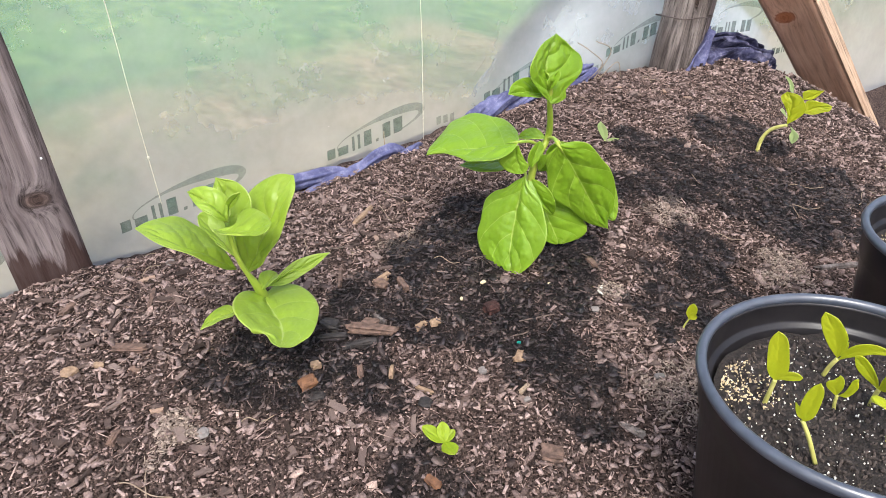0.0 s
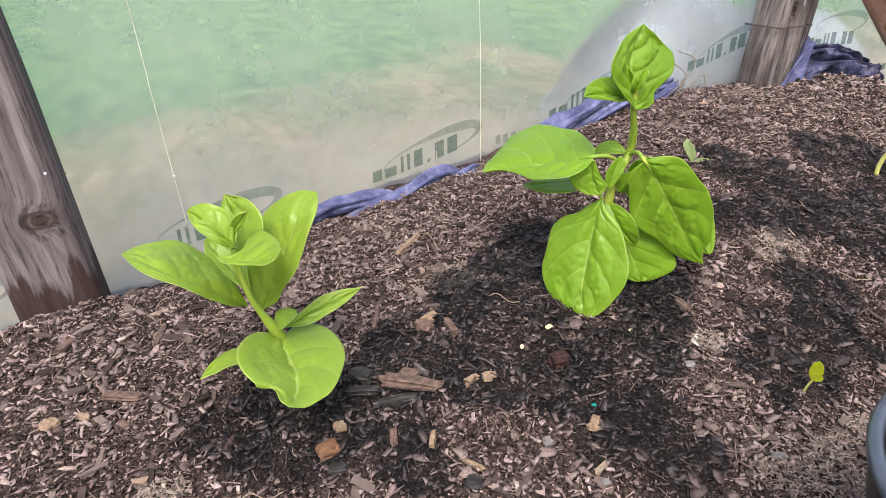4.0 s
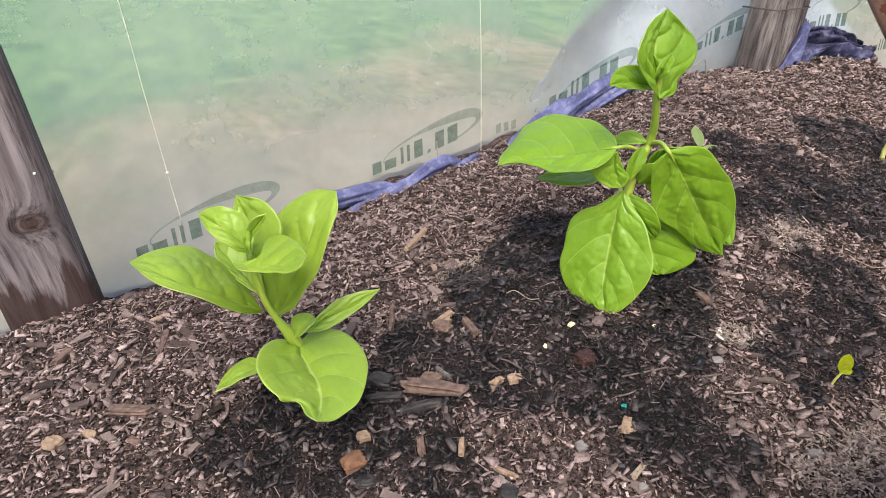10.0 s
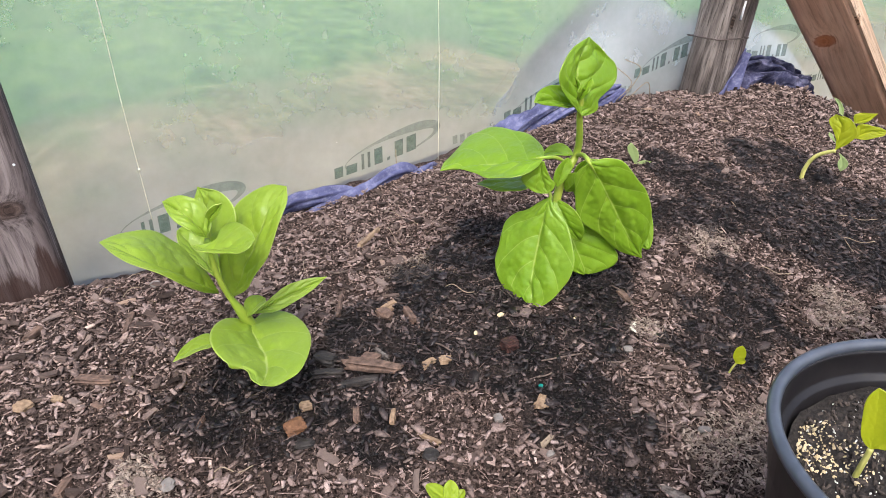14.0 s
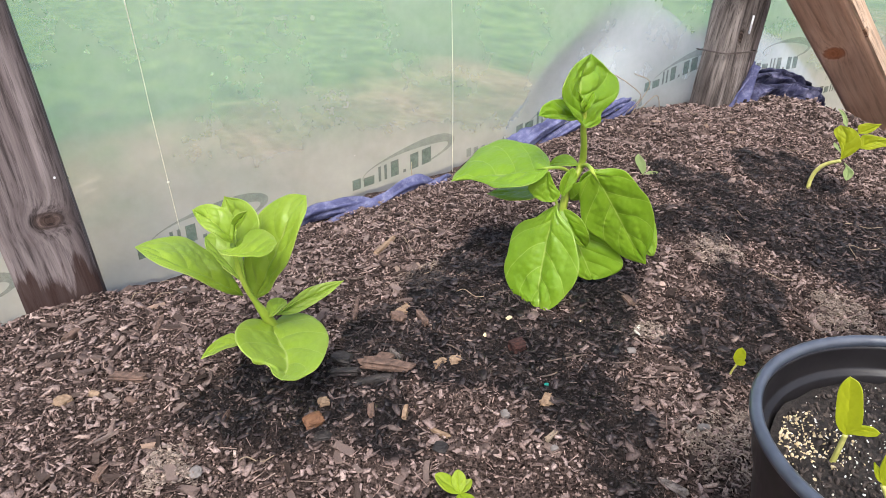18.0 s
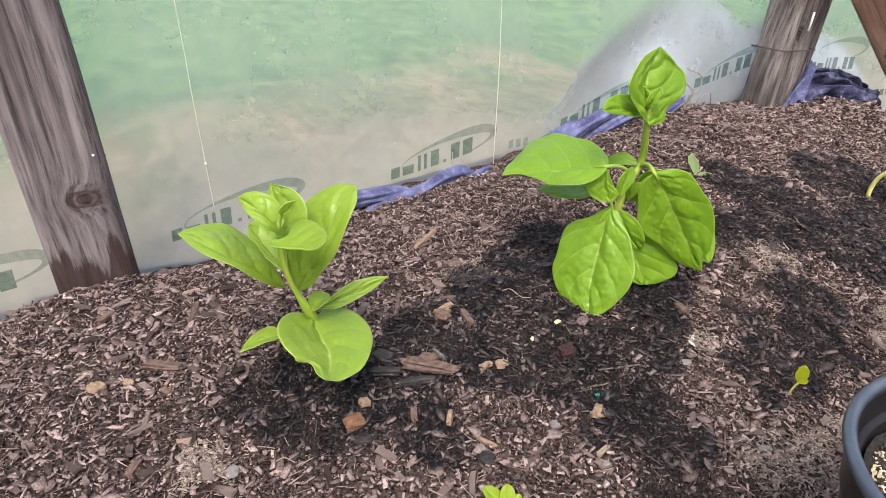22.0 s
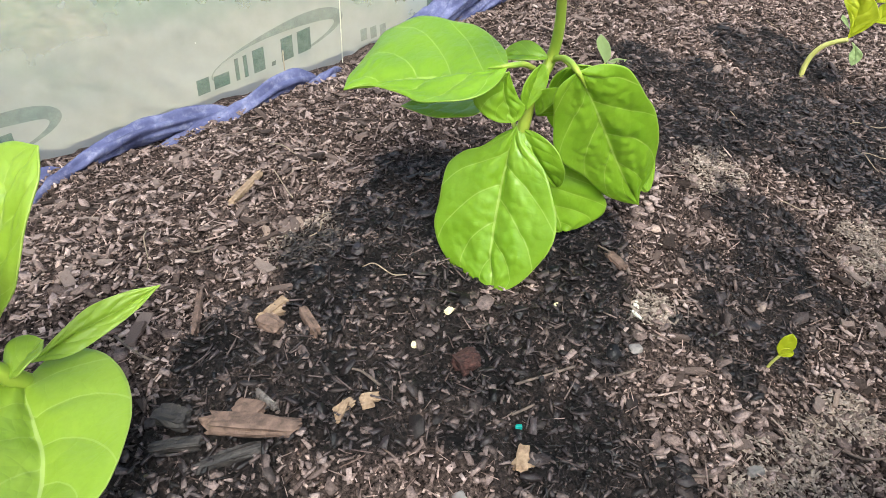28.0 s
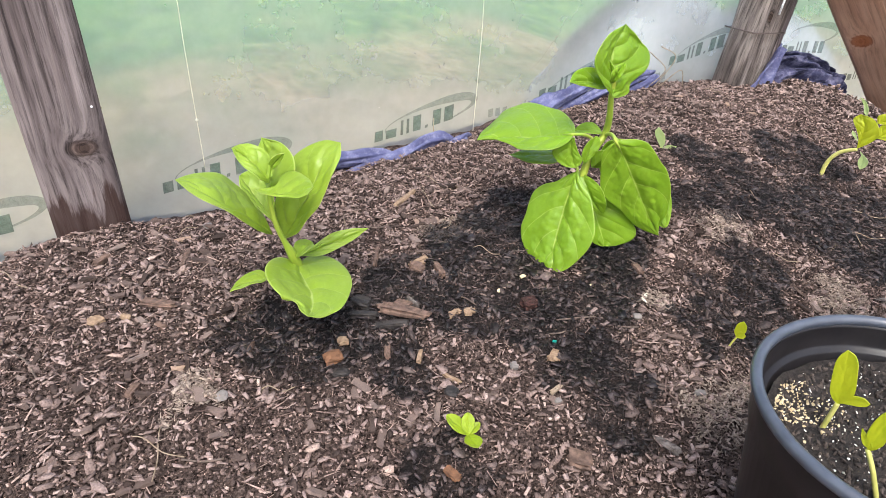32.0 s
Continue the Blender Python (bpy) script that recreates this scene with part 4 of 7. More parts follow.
def build_bundle():
    """A heap of crumpled cloth: a dome of radiating folds with a fold running up to the post."""
    nu, nv = 64, 70
    verts = []
    for i in range(nu):
        th = math.pi * i / (nu - 1)
        for j in range(nv):
            s = j / (nv - 1)
            pleat = abs(math.sin(10 * s + 1.5 * math.sin(2.1 * th) + 0.6)) ** 0.6
            a = 0.055 + 0.072 * s ** 0.8 + 0.006 * pleat
            h = 0.022 + 0.070 * s ** 0.7 + 0.012 * pleat
            k = noise.noise(Vector((th * 1.7, s * 5, 3.0)))
            k2 = noise.noise(Vector((th * 5.0, s * 13, 8.0)))
            x = 0.752 + 0.035 * (1 - s) + a * math.cos(th) * 1.05 + 0.010 * k
            z = -0.047 + h * math.sin(th) ** 0.75 - 0.028 * math.cos(th) + 0.010 * k + 0.004 * k2
            y = 0.770 + 0.056 * s - 0.022 * pleat - 0.009 * k2 - 0.006 * math.sin(th)
            verts.append((x, y, z))
    ob = new("crumpled_cloth", grid_mesh("crumpled_cloth", verts, sheet_faces(nu, nv), CLOTH_GREY))
    s = ob.modifiers.new("thickness", "SOLIDIFY")
    s.thickness = 0.003
    tagged(ob, "crumpled heap of faded navy cloth beside the post", "cloth")
    verts = []
    for i in range(40):
        u = i / 39
        for j in range(14):
            v = j / 13
            p = Vector((0.582, 0.770, 0.012)).lerp(Vector((0.674, 0.785, 0.080)), u) + Vector((0.040, 0.004, -0.040)) * v * (0.4 + 0.6 * math.sin(math.pi * min(u + 0.15, 1)))
            p.y -= 0.006 * math.sin(9 * v + 3 * u) + 0.004 * noise.noise(p * 40)
            verts.append(tuple(p))
    ob = new("cloth_flap", grid_mesh("cloth_flap", verts, sheet_faces(40, 14), CLOTH))
    s = ob.modifiers.new("thickness", "SOLIDIFY")
    s.thickness = 0.002
    tagged(ob, "pale violet cloth flap pulled up to the post", "cloth")


build_bundle()


# ---- plants ----
def profile(widths, u):
    """Smooth width along a blade, from eight widths between base and tip."""
    at = (0.0, 1 / 6, 2 / 6, 0.5, 4 / 6, 5 / 6, 0.93, 1.0)
    fine = np.interp(np.clip(u + np.linspace(-0.05, 0.05, 7), 0, 1), at, widths)
    return float(fine.mean()) if 0.04 < u < 0.96 else float(np.interp(u, at, widths))


def build_leaf(parent, name, base, tip, left, right, material, cup=0.10, quilt=0.0012, blunt=(0.62, 0.62), lobe=0.0, lobe_right=None, pucker=0.18, notch=None, wave=0.0, sag=0.0, label="", petiole=None, seed=0.0, wide=None, shape=None):
    """A leaf blade from its base, tip and two widest edge places; quilted between side veins."""
    B, T, L, R = (Vector(p) for p in (base, tip, left, right))
    S = R - L
    axis = T - B
    best, k = 1e9, 0.5
    for i in range(36, 65, 2):
        p = L.lerp(R, i / 100)
        t = max(0.25, min(0.75, (p - B).dot(axis) / axis.length_squared))
        d = (p - (B + axis * t)).length
        if d < best:
            best, k = d, i / 100
    M = L.lerp(R, k)
    um = max(0.28, min(0.68, (M - B).dot(axis) / axis.length_squared)) if wide is None else wide
    wl, wr = (M - L).length, (R - M).length
    s = S.normalized()
    C = (M - B * (1 - um) ** 2 - T * um ** 2) / (2 * um * (1 - um))
    p_exp = math.log(0.5) / math.log(um)
    nu, nv = (60, 37) if axis.length > 0.03 else (30, 21)
    verts, uvs = [], []
    n0 = axis.cross(s).normalized()
    if n0.z < 0 or (abs(n0.z) < 0.25 and n0.y > 0):
        n0 = -n0
    for i in range(nu):
        u = i / (nu - 1)
        uc = 0.004 + 0.992 * u
        c = B * (1 - u) ** 2 + C * 2 * u * (1 - u) + T * u ** 2
        tan = (B * (-2 * (1 - u)) + C * (2 - 4 * u) + T * 2 * u).normalized()
        f = math.sin(math.pi * uc ** p_exp) ** (blunt[0] if u < um else blunt[1])
        if shape:
            fl, fr = (profile(side, u) for side in shape)
            if notch:
                fl *= 1 - notch[1] * math.exp(-((u - notch[0]) / notch[2]) ** 2)
            f = max(fl, fr)
        for j in range(nv):
            v = 2 * j / (nv - 1) - 1
            w = (wl if v < 0 else wr) * (f if not shape else fl if v < 0 else fr) * (1 + 0.07 * noise.noise(Vector((u * 5.0 + 3 * seed, 2.0 if v > 0 else 7.0, seed))))
            side_len = max(wl, wr)
            off = s * (v * w)
            lift = cup * side_len * (abs(v) ** 1.3) * f - sag * axis.length * math.sin(math.pi * u) * (1 - abs(v))
            lane = (u - 0.30 * abs(v) ** 1.25) * 4.6 + (0.0 if v > 0 else 0.4)
            q = quilt * (abs(math.sin(math.pi * lane)) ** 0.34 - 0.8) * min(1, 2.2 * (1 - abs(v))) * min(1, 3 * f)
            q -= quilt * 1.5 * math.exp(-(v * 5.5) ** 2) * min(1, 4 * f)
            q += quilt * 0.9 * noise.noise(Vector((u * 6 + seed, v * 4, seed)))
            cell = noise.voronoi(Vector((u * axis.length / 0.0062 + seed, v * side_len / 0.0062, seed)))[0]
            q += quilt * pucker * min(0.6, cell[1] - cell[0]) * min(1, 3 * (1 - abs(v))) * min(1, 3 * f)
            edge = wave * side_len * abs(v) ** 3 * math.sin(7.5 * u + 1.7 * seed + (1.3 if v > 0 else 0)) * f
            back = tan * (-(lobe if v < 0 else lobe_right if lobe_right is not None else lobe) * axis.length * math.sin(math.pi * abs(v) ** 0.9) ** 0.8 * (1 - u) ** 2.5)
            verts.append(c + off + n0 * (lift + q + edge) + back)
            uvs.append((u, (v + 1) / 2))
    me = grid_mesh(name, verts, sheet_faces(nu, nv), material)
    layer = me.uv_layers.new(name="UVMap")
    for loop in me.loops:
        layer.data[loop.index].uv = uvs[loop.vertex_index]
    ob = new(name, me)
    sol = ob.modifiers.new("thickness", "SOLIDIFY")
    sol.thickness, sol.offset = 0.0007, 0.0
    if label:
        tagged(ob, label)
    put_under(ob, parent)
    if petiole is not None:
        P = Vector(petiole)
        bend = (P + B) / 2 + Vector((0, 0, 0.003))
        part("petiole", tube(spline((P, bend, B, B.lerp(C, 0.12)), 6), [0.0017] * 18 + [0.0010], 8), STEM, parent)
    return ob


def loft_curve(points, n):
    """n even steps along a smooth curve through the points."""
    dense = np.array([tuple(p) for p in spline(points, 10)])
    s = np.concatenate([[0.0], np.cumsum(np.linalg.norm(np.diff(dense, axis=0), axis=1))])
    return np.stack([np.interp(np.linspace(0, s[-1], n), s, dense[:, k]) for k in range(3)], -1)


def blade(parent, name, rib, left, right, material, cup=0.0, quilt=0.0012, pucker=0.6, groove=1.0, label="", seed=0.0, petiole=None, lanes=4.6):
    """A leaf blade lofted from its midrib, base to tip, to its two margins; quilted between the side veins."""
    long = float((Vector(rib[-1]) - Vector(rib[0])).length)
    nu, nv = (72, 45) if long > 0.03 else (34, 25)
    R = loft_curve(rib, nu)
    A, B = (loft_curve((rib[0], *edge, rib[-1]), nu) for edge in (left, right))
    v = np.linspace(-1, 1, nv)
    u = np.linspace(0, 1, nu)
    U, V = np.meshgrid(u, v, indexing="ij")
    edge = np.where((V < 0)[..., None], A[:, None, :], B[:, None, :])
    pos = R[:, None, :] + (edge - R[:, None, :]) * np.abs(V)[..., None]
    normal = np.cross(np.gradient(pos, axis=0), np.gradient(pos, axis=1))
    mean = normal.sum((0, 1))
    normal /= np.linalg.norm(normal, axis=-1, keepdims=True) + 1e-12
    if mean @ np.array((-0.25, -0.6, 0.65)) < 0:
        normal = -normal
    wide = np.linalg.norm(edge - R[:, None, :], axis=-1)
    f = np.clip(wide / (wide.max() + 1e-9), 0, 1)
    drift = 0.05 * np.array([[noise.noise(Vector((a * 3.1 + seed, 5.0 if b > 0 else 1.0, seed))) for b in v] for a in u])
    UU = U + drift
    lane = (UU - 0.30 * np.abs(V) ** 1.25) * lanes + np.where(V < 0, 0.4, 0.0)
    fade = np.minimum(1, 2.2 * (1 - np.abs(V))) * np.minimum(1, 3 * f)
    q = quilt * (np.abs(np.sin(np.pi * lane)) ** 0.4 - 0.75) * fade
    q -= groove * quilt * 1.5 * np.exp(-(V * 7) ** 2) * np.minimum(1, 4 * f)
    swell = np.array([[noise.noise(Vector((a * 5 + seed, b * 3, seed))) for b in v] for a in u])
    cells = np.array([[noise.voronoi(Vector((a * long / 0.0062 + seed, b * wide.max() / 0.0062, seed)))[0] for b in v] for a in u])
    q += quilt * swell + quilt * pucker * np.minimum(0.6, cells[..., 1] - cells[..., 0]) * np.minimum(1, 3 * (1 - np.abs(V))) * np.minimum(1, 3 * f)
    ripple = 0.035 * wide.max() * np.abs(V) ** 4 * np.sin(9 * U + 1.7 * seed + np.where(V > 0, 1.3, 0.0)) * f
    lift = cup * wide.max() * np.abs(V) ** 1.4 * f
    ends = np.clip((1 - U) * 7, 0, 1) * np.clip(U * 12, 0, 1)
    pos = pos + normal * ((q + ripple) * ends + lift)[..., None]
    me = grid_mesh(name, pos.reshape(-1, 3), sheet_faces(nu, nv), material)
    layer = me.uv_layers.new(name="UVMap")
    at = np.empty(len(me.loops), np.int32)
    me.loops.foreach_get("vertex_index", at)
    layer.data.foreach_set("uv", np.stack([UU, (V + 1) / 2], -1).reshape(-1, 2)[at].astype(np.float32).ravel())
    ob = new(name, me)
    sol = ob.modifiers.new("thickness", "SOLIDIFY")
    sol.thickness, sol.offset = 0.0006, 0.0
    if label:
        tagged(ob, label)
    put_under(ob, parent)
    if petiole is not None:
        P, Q = Vector(petiole), Vector(rib[0])
        part("petiole", tube(spline((P, (P + Q) / 2 + Vector((0, 0, 0.003)), Q, Q.lerp(Vector(tuple(R[nu // 5])), 0.6)), 6), [0.0015] * 12 + [0.0013, 0.0012, 0.0010, 0.0008, 0.0006, 0.0004, 0.0003], 8), STEM, parent)
    return ob


def stem_tube(parent, points, r0, r1, material, name="stem", waist=None):
    pts = spline(points, 8)
    at, r = ((0, 1), (r0, r1)) if waist is None else ((0, waist[0], waist[1], 1), (r0, r0, waist[2], r1))
    return part(name, tube(pts, [float(np.interp(i / (len(pts) - 1), at, r)) for i in range(len(pts))], 10), material, parent)


def plant_one():
    pl = empty_thing("spinach_plant", (-0.172, 0.512, 0.0), "young spinach plant with pale green upright leaves in wet soil", "plant", "large spinach plants")
    stem_tube(pl, ((-0.164, 0.551, -0.015), (-0.1695, 0.5470, 0.020), (-0.1830, 0.5335, 0.0570), (-0.193, 0.529, 0.085), (-0.196, 0.530, 0.105), (-0.197, 0.526, 0.122)), 0.0039, 0.0017, STEM, waist=(0.40, 0.52, 0.0019))
    y = LEAF_YOUNG
    build_leaf(pl, "leaf", (-0.192, 0.535, 0.085), (-0.206, 0.572, 0.112), (-0.187, 0.575, 0.105), (-0.208, 0.558, 0.100), y, 0.15, 0.0010, seed=7.0)
    blade(pl, "leaf", ((-0.1945, 0.5416, 0.0748), (-0.2134, 0.5249, 0.1026), (-0.2288, 0.5160, 0.1191), (-0.2406, 0.5232, 0.1275), (-0.2530, 0.5412, 0.1301)),
          ((-0.1976, 0.5490, 0.0853), (-0.1991, 0.5600, 0.0934), (-0.2058, 0.5622, 0.1045), (-0.2148, 0.5604, 0.1143), (-0.2247, 0.5566, 0.1217), (-0.2347, 0.5524, 0.1265), (-0.2443, 0.5486, 0.1291)),
          ((-0.2079, 0.5206, 0.0917), (-0.2177, 0.5102, 0.1045), (-0.2254, 0.5060, 0.1138), (-0.2319, 0.5059, 0.1205), (-0.2382, 0.5078, 0.1255), (-0.2441, 0.5129, 0.1287), (-0.2493, 0.5240, 0.1302)), y, 0.0, 0.0013, 0.9, seed=1.0, label="broad pale green leaf with quilted surface")
    blade(pl, "leaf", ((-0.1864, 0.5412, 0.0692), (-0.1769, 0.5306, 0.0965), (-0.1671, 0.5257, 0.1166), (-0.1568, 0.5264, 0.1320), (-0.1438, 0.5256, 0.1437)),
          ((-0.1901, 0.5524, 0.0757), (-0.1875, 0.5536, 0.0907), (-0.1825, 0.5524, 0.1050), (-0.1761, 0.5514, 0.1174), (-0.1689, 0.5518, 0.1278), (-0.1597, 0.5472, 0.1360), (-0.1504, 0.5387, 0.1416)),
          ((-0.1791, 0.5268, 0.0801), (-0.1729, 0.5180, 0.0939), (-0.1670, 0.5118, 0.1055), (-0.1622, 0.5101, 0.1156), (-0.1575, 0.5109, 0.1242), (-0.1524, 0.5124, 0.1319), (-0.1473, 0.5164, 0.1386)), y, 0.05, 0.0015, 0.9, seed=2.0, label="tall upright cupped leaf")
    blade(pl, "leaf", ((-0.1954, 0.5344, 0.1107), (-0.1928, 0.5413, 0.1224), (-0.1913, 0.5483, 0.1337), (-0.1909, 0.5556, 0.1446)),
          ((-0.1955, 0.5421, 0.1184), (-0.1955, 0.5494, 0.1263), (-0.1948, 0.5552, 0.1349)),
          ((-0.1817, 0.5227, 0.1218), (-0.1762, 0.5251, 0.1359), (-0.1805, 0.5378, 0.1447)), y, 0.10, 0.0012, 0.6, seed=3.0)
    blade(pl, "leaf", ((-0.1979, 0.5199, 0.1264), (-0.2013, 0.5189, 0.1361), (-0.2055, 0.5215, 0.1422), (-0.2101, 0.5288, 0.1453), (-0.2145, 0.5423, 0.1454)),
          ((-0.1942, 0.5229, 0.1325), (-0.1939, 0.5249, 0.1398), (-0.1963, 0.5275, 0.1458), (-0.2016, 0.5313, 0.1485), (-0.2077, 0.5370, 0.1482)),
          ((-0.2039, 0.5160, 0.1311), (-0.2082, 0.5156, 0.1359), (-0.2117, 0.5180, 0.1393), (-0.2140, 0.5234, 0.1419), (-0.2146, 0.5317, 0.1440)), y, 0.15, 0.0012, 0.6, seed=4.0)
    blade(pl, "leaf", ((-0.1961, 0.5250, 0.1309), (-0.1932, 0.5215, 0.1372), (-0.1898, 0.5180, 0.1425), (-0.1863, 0.5147, 0.1473)),
          ((-0.1962, 0.5227, 0.1375), (-0.1943, 0.5197, 0.1435), (-0.1905, 0.5168, 0.1469)),
          ((-0.1929, 0.5223, 0.1342), (-0.1900, 0.5197, 0.1380), (-0.1878, 0.5171, 0.1425)), y, 0.3, 0.0005, seed=5.0, label="small folded inner leaf")
    blade(pl, "leaf", ((-0.2079, 0.5179, 0.1242), (-0.2016, 0.5045, 0.1261), (-0.1942, 0.4948, 0.1285), (-0.1869, 0.4859, 0.1324), (-0.1802, 0.4768, 0.1381)),
          ((-0.2002, 0.5147, 0.1243), (-0.1934, 0.5126, 0.1254), (-0.1852, 0.5242, 0.1248), (-0.1785, 0.5147, 0.1298), (-0.1777, 0.4937, 0.1357)),
          ((-0.2071, 0.4996, 0.1272), (-0.2012, 0.4929, 0.1279), (-0.1955, 0.4852, 0.1297), (-0.1910, 0.4750, 0.1325), (-0.1853, 0.4691, 0.1362)), y, 0.10, 0.0010, 0.5, 0.5, seed=6.0)
    blade(pl, "leaf", ((-0.1746, 0.5423, 0.0506), (-0.1568, 0.5428, 0.0551), (-0.1386, 0.5408, 0.0588), (-0.1206, 0.5389, 0.0641)),
          ((-0.1617, 0.5454, 0.0562), (-0.1484, 0.5466, 0.0616), (-0.1343, 0.5438, 0.0640)),
          ((-0.1612, 0.5378, 0.0494), (-0.1471, 0.5374, 0.0525), (-0.1332, 0.5377, 0.0573)), y, 0.22, 0.0008, 0.4, seed=8.0, label="narrow folded leaf reaching sideways")
    blade(pl, "leaf", ((-0.1821, 0.5287, 0.0588), (-0.1778, 0.5290, 0.0627), (-0.1729, 0.5307, 0.0648), (-0.1672, 0.5334, 0.0653)),
          ((-0.1809, 0.5362, 0.0601), (-0.1769, 0.5402, 0.0630), (-0.1712, 0.5393, 0.0647)),
          ((-0.1785, 0.5221, 0.0626), (-0.1739, 0.5212, 0.0653), (-0.1693, 0.5249, 0.0661)), y, 0.2, 0.0006, seed=9.0)
    blade(pl, "leaf", ((-0.1801, 0.5346, 0.0488), (-0.1814, 0.5137, 0.0480), (-0.1828, 0.4937, 0.0483), (-0.1880, 0.4746, 0.0512), (-0.1965, 0.4578, 0.0565)),
          ((-0.1872, 0.5366, 0.0532), (-0.1959, 0.5314, 0.0591), (-0.2038, 0.5207, 0.0648), (-0.2097, 0.5086, 0.0692), (-0.2127, 0.4975, 0.0711), (-0.2137, 0.4882, 0.0711), (-0.2128, 0.4810, 0.0694), (-0.2099, 0.4760, 0.0662), (-0.2041, 0.4761, 0.0609), (-0.2001, 0.4717, 0.0580), (-0.1999, 0.4634, 0.0581)),
          ((-0.1701, 0.5443, 0.0455), (-0.1589, 0.5456, 0.0430), (-0.1509, 0.5377, 0.0428), (-0.1478, 0.5240, 0.0439), (-0.1485, 0.5091, 0.0452), (-0.1520, 0.4951, 0.0463), (-0.1577, 0.4834, 0.0469), (-0.1642, 0.4730, 0.0478), (-0.1717, 0.4649, 0.0489), (-0.1804, 0.4609, 0.0504), (-0.1889, 0.4565, 0.0533)), y, 0.05, 0.0012, 0.5, 0.7, seed=11.0, label="large rounded pale leaf with a notched edge hanging over the soil")
    blade(pl, "leaf", ((-0.2018, 0.5340, 0.0438), (-0.2131, 0.5326, 0.0455), (-0.2237, 0.5295, 0.0463), (-0.2333, 0.5236, 0.0468)),
          ((-0.2078, 0.5425, 0.0448), (-0.2178, 0.5398, 0.0457), (-0.2263, 0.5329, 0.0463)),
          ((-0.2095, 0.5260, 0.0451), (-0.2177, 0.5244, 0.0461), (-0.2257, 0.5224, 0.0467)), y, 0.25, 0.0005, seed=12.0, label="narrow yellowish low leaf")


plant_one()


def plant_two():
    pl = empty_thing("spinach_plant", (0.078, 0.532, 0.0), "spinach plant with glossy bright green drooping leaves", "plant", "large spinach plants")
    stem_tube(pl, ((0.076, 0.534, -0.015), (0.078, 0.530, 0.04), (0.082, 0.526, 0.088), (0.099, 0.528, 0.111), (0.095, 0.521, 0.130), (0.088, 0.515, 0.150), (0.085, 0.511, 0.172)), 0.0044, 0.0020, STEM)
    g = LEAF_DEEP
    blade(pl, "leaf", ((0.0853, 0.5100, 0.1507), (0.0818, 0.5114, 0.1661), (0.0833, 0.5139, 0.1805), (0.0889, 0.5171, 0.1936), (0.0968, 0.5206, 0.2059)),
          ((0.0778, 0.5089, 0.1569), (0.0708, 0.5079, 0.1631), (0.0645, 0.5071, 0.1693), (0.0589, 0.5064, 0.1756), (0.0551, 0.5062, 0.1819), (0.0541, 0.5067, 0.1881), (0.0574, 0.5082, 0.1931), (0.0638, 0.5104, 0.1966), (0.0709, 0.5128, 0.1998), (0.0784, 0.5152, 0.2027), (0.0873, 0.5178, 0.2046)),
          ((0.0960, 0.5128, 0.1494), (0.1042, 0.5154, 0.1513), (0.1050, 0.5166, 0.1576), (0.1113, 0.5189, 0.1615), (0.1183, 0.5214, 0.1652), (0.1243, 0.5237, 0.1696), (0.1275, 0.5254, 0.1753), (0.1262, 0.5259, 0.1819), (0.1190, 0.5247, 0.1882), (0.1113, 0.5233, 0.1941), (0.1040, 0.5220, 0.2001)), g, 0.12, 0.0018, 0.8, seed=1.5, label="upright top leaf with a pointed tip")
    blade(pl, "leaf", ((0.0931, 0.5191, 0.1564), (0.0780, 0.5160, 0.1605), (0.0643, 0.5138, 0.1650), (0.0502, 0.5106, 0.1687), (0.0351, 0.5054, 0.1710)),
          ((0.0888, 0.5230, 0.1622), (0.0810, 0.5244, 0.1675), (0.0708, 0.5238, 0.1719), (0.0580, 0.5202, 0.1746), (0.0445, 0.5135, 0.1746)),
          ((0.0811, 0.5142, 0.1573), (0.0701, 0.5107, 0.1591), (0.0608, 0.5090, 0.1620), (0.0517, 0.5075, 0.1649), (0.0431, 0.5062, 0.1678)), g, 0.15, 0.0009, 0.4, seed=2.5, label="cupped leaf folding round the tip")
    blade(pl, "leaf", ((0.0548, 0.5152, 0.1224), (0.0426, 0.5316, 0.1178), (0.0305, 0.5495, 0.1132), (0.0176, 0.5677, 0.1084), (0.0012, 0.5808, 0.1029)),
          ((0.0654, 0.5299, 0.1247), (0.0726, 0.5474, 0.1259), (0.0757, 0.5642, 0.1258), (0.0739, 0.5781, 0.1244), (0.0727, 0.5934, 0.1232), (0.0684, 0.6057, 0.1211), (0.0594, 0.6106, 0.1181), (0.0498, 0.6142, 0.1150), (0.0370, 0.6072, 0.1116), (0.0247, 0.6003, 0.1084), (0.0128, 0.5935, 0.1054)),
          ((0.0461, 0.5117, 0.1200), (0.0381, 0.5102, 0.1178), (0.0309, 0.5107, 0.1157), (0.0249, 0.5136, 0.1138), (0.0200, 0.5185, 0.1121), (0.0165, 0.5255, 0.1106), (0.0144, 0.5347, 0.1095), (0.0145, 0.5462, 0.1088), (0.0130, 0.5569, 0.1077), (0.0107, 0.5670, 0.1065), (0.0066, 0.5749, 0.1048)), g, -0.04, 0.0018, 0.8, seed=5.5, petiole=(0.092, 0.527, 0.104), label="broad glossy leaf spreading sideways")
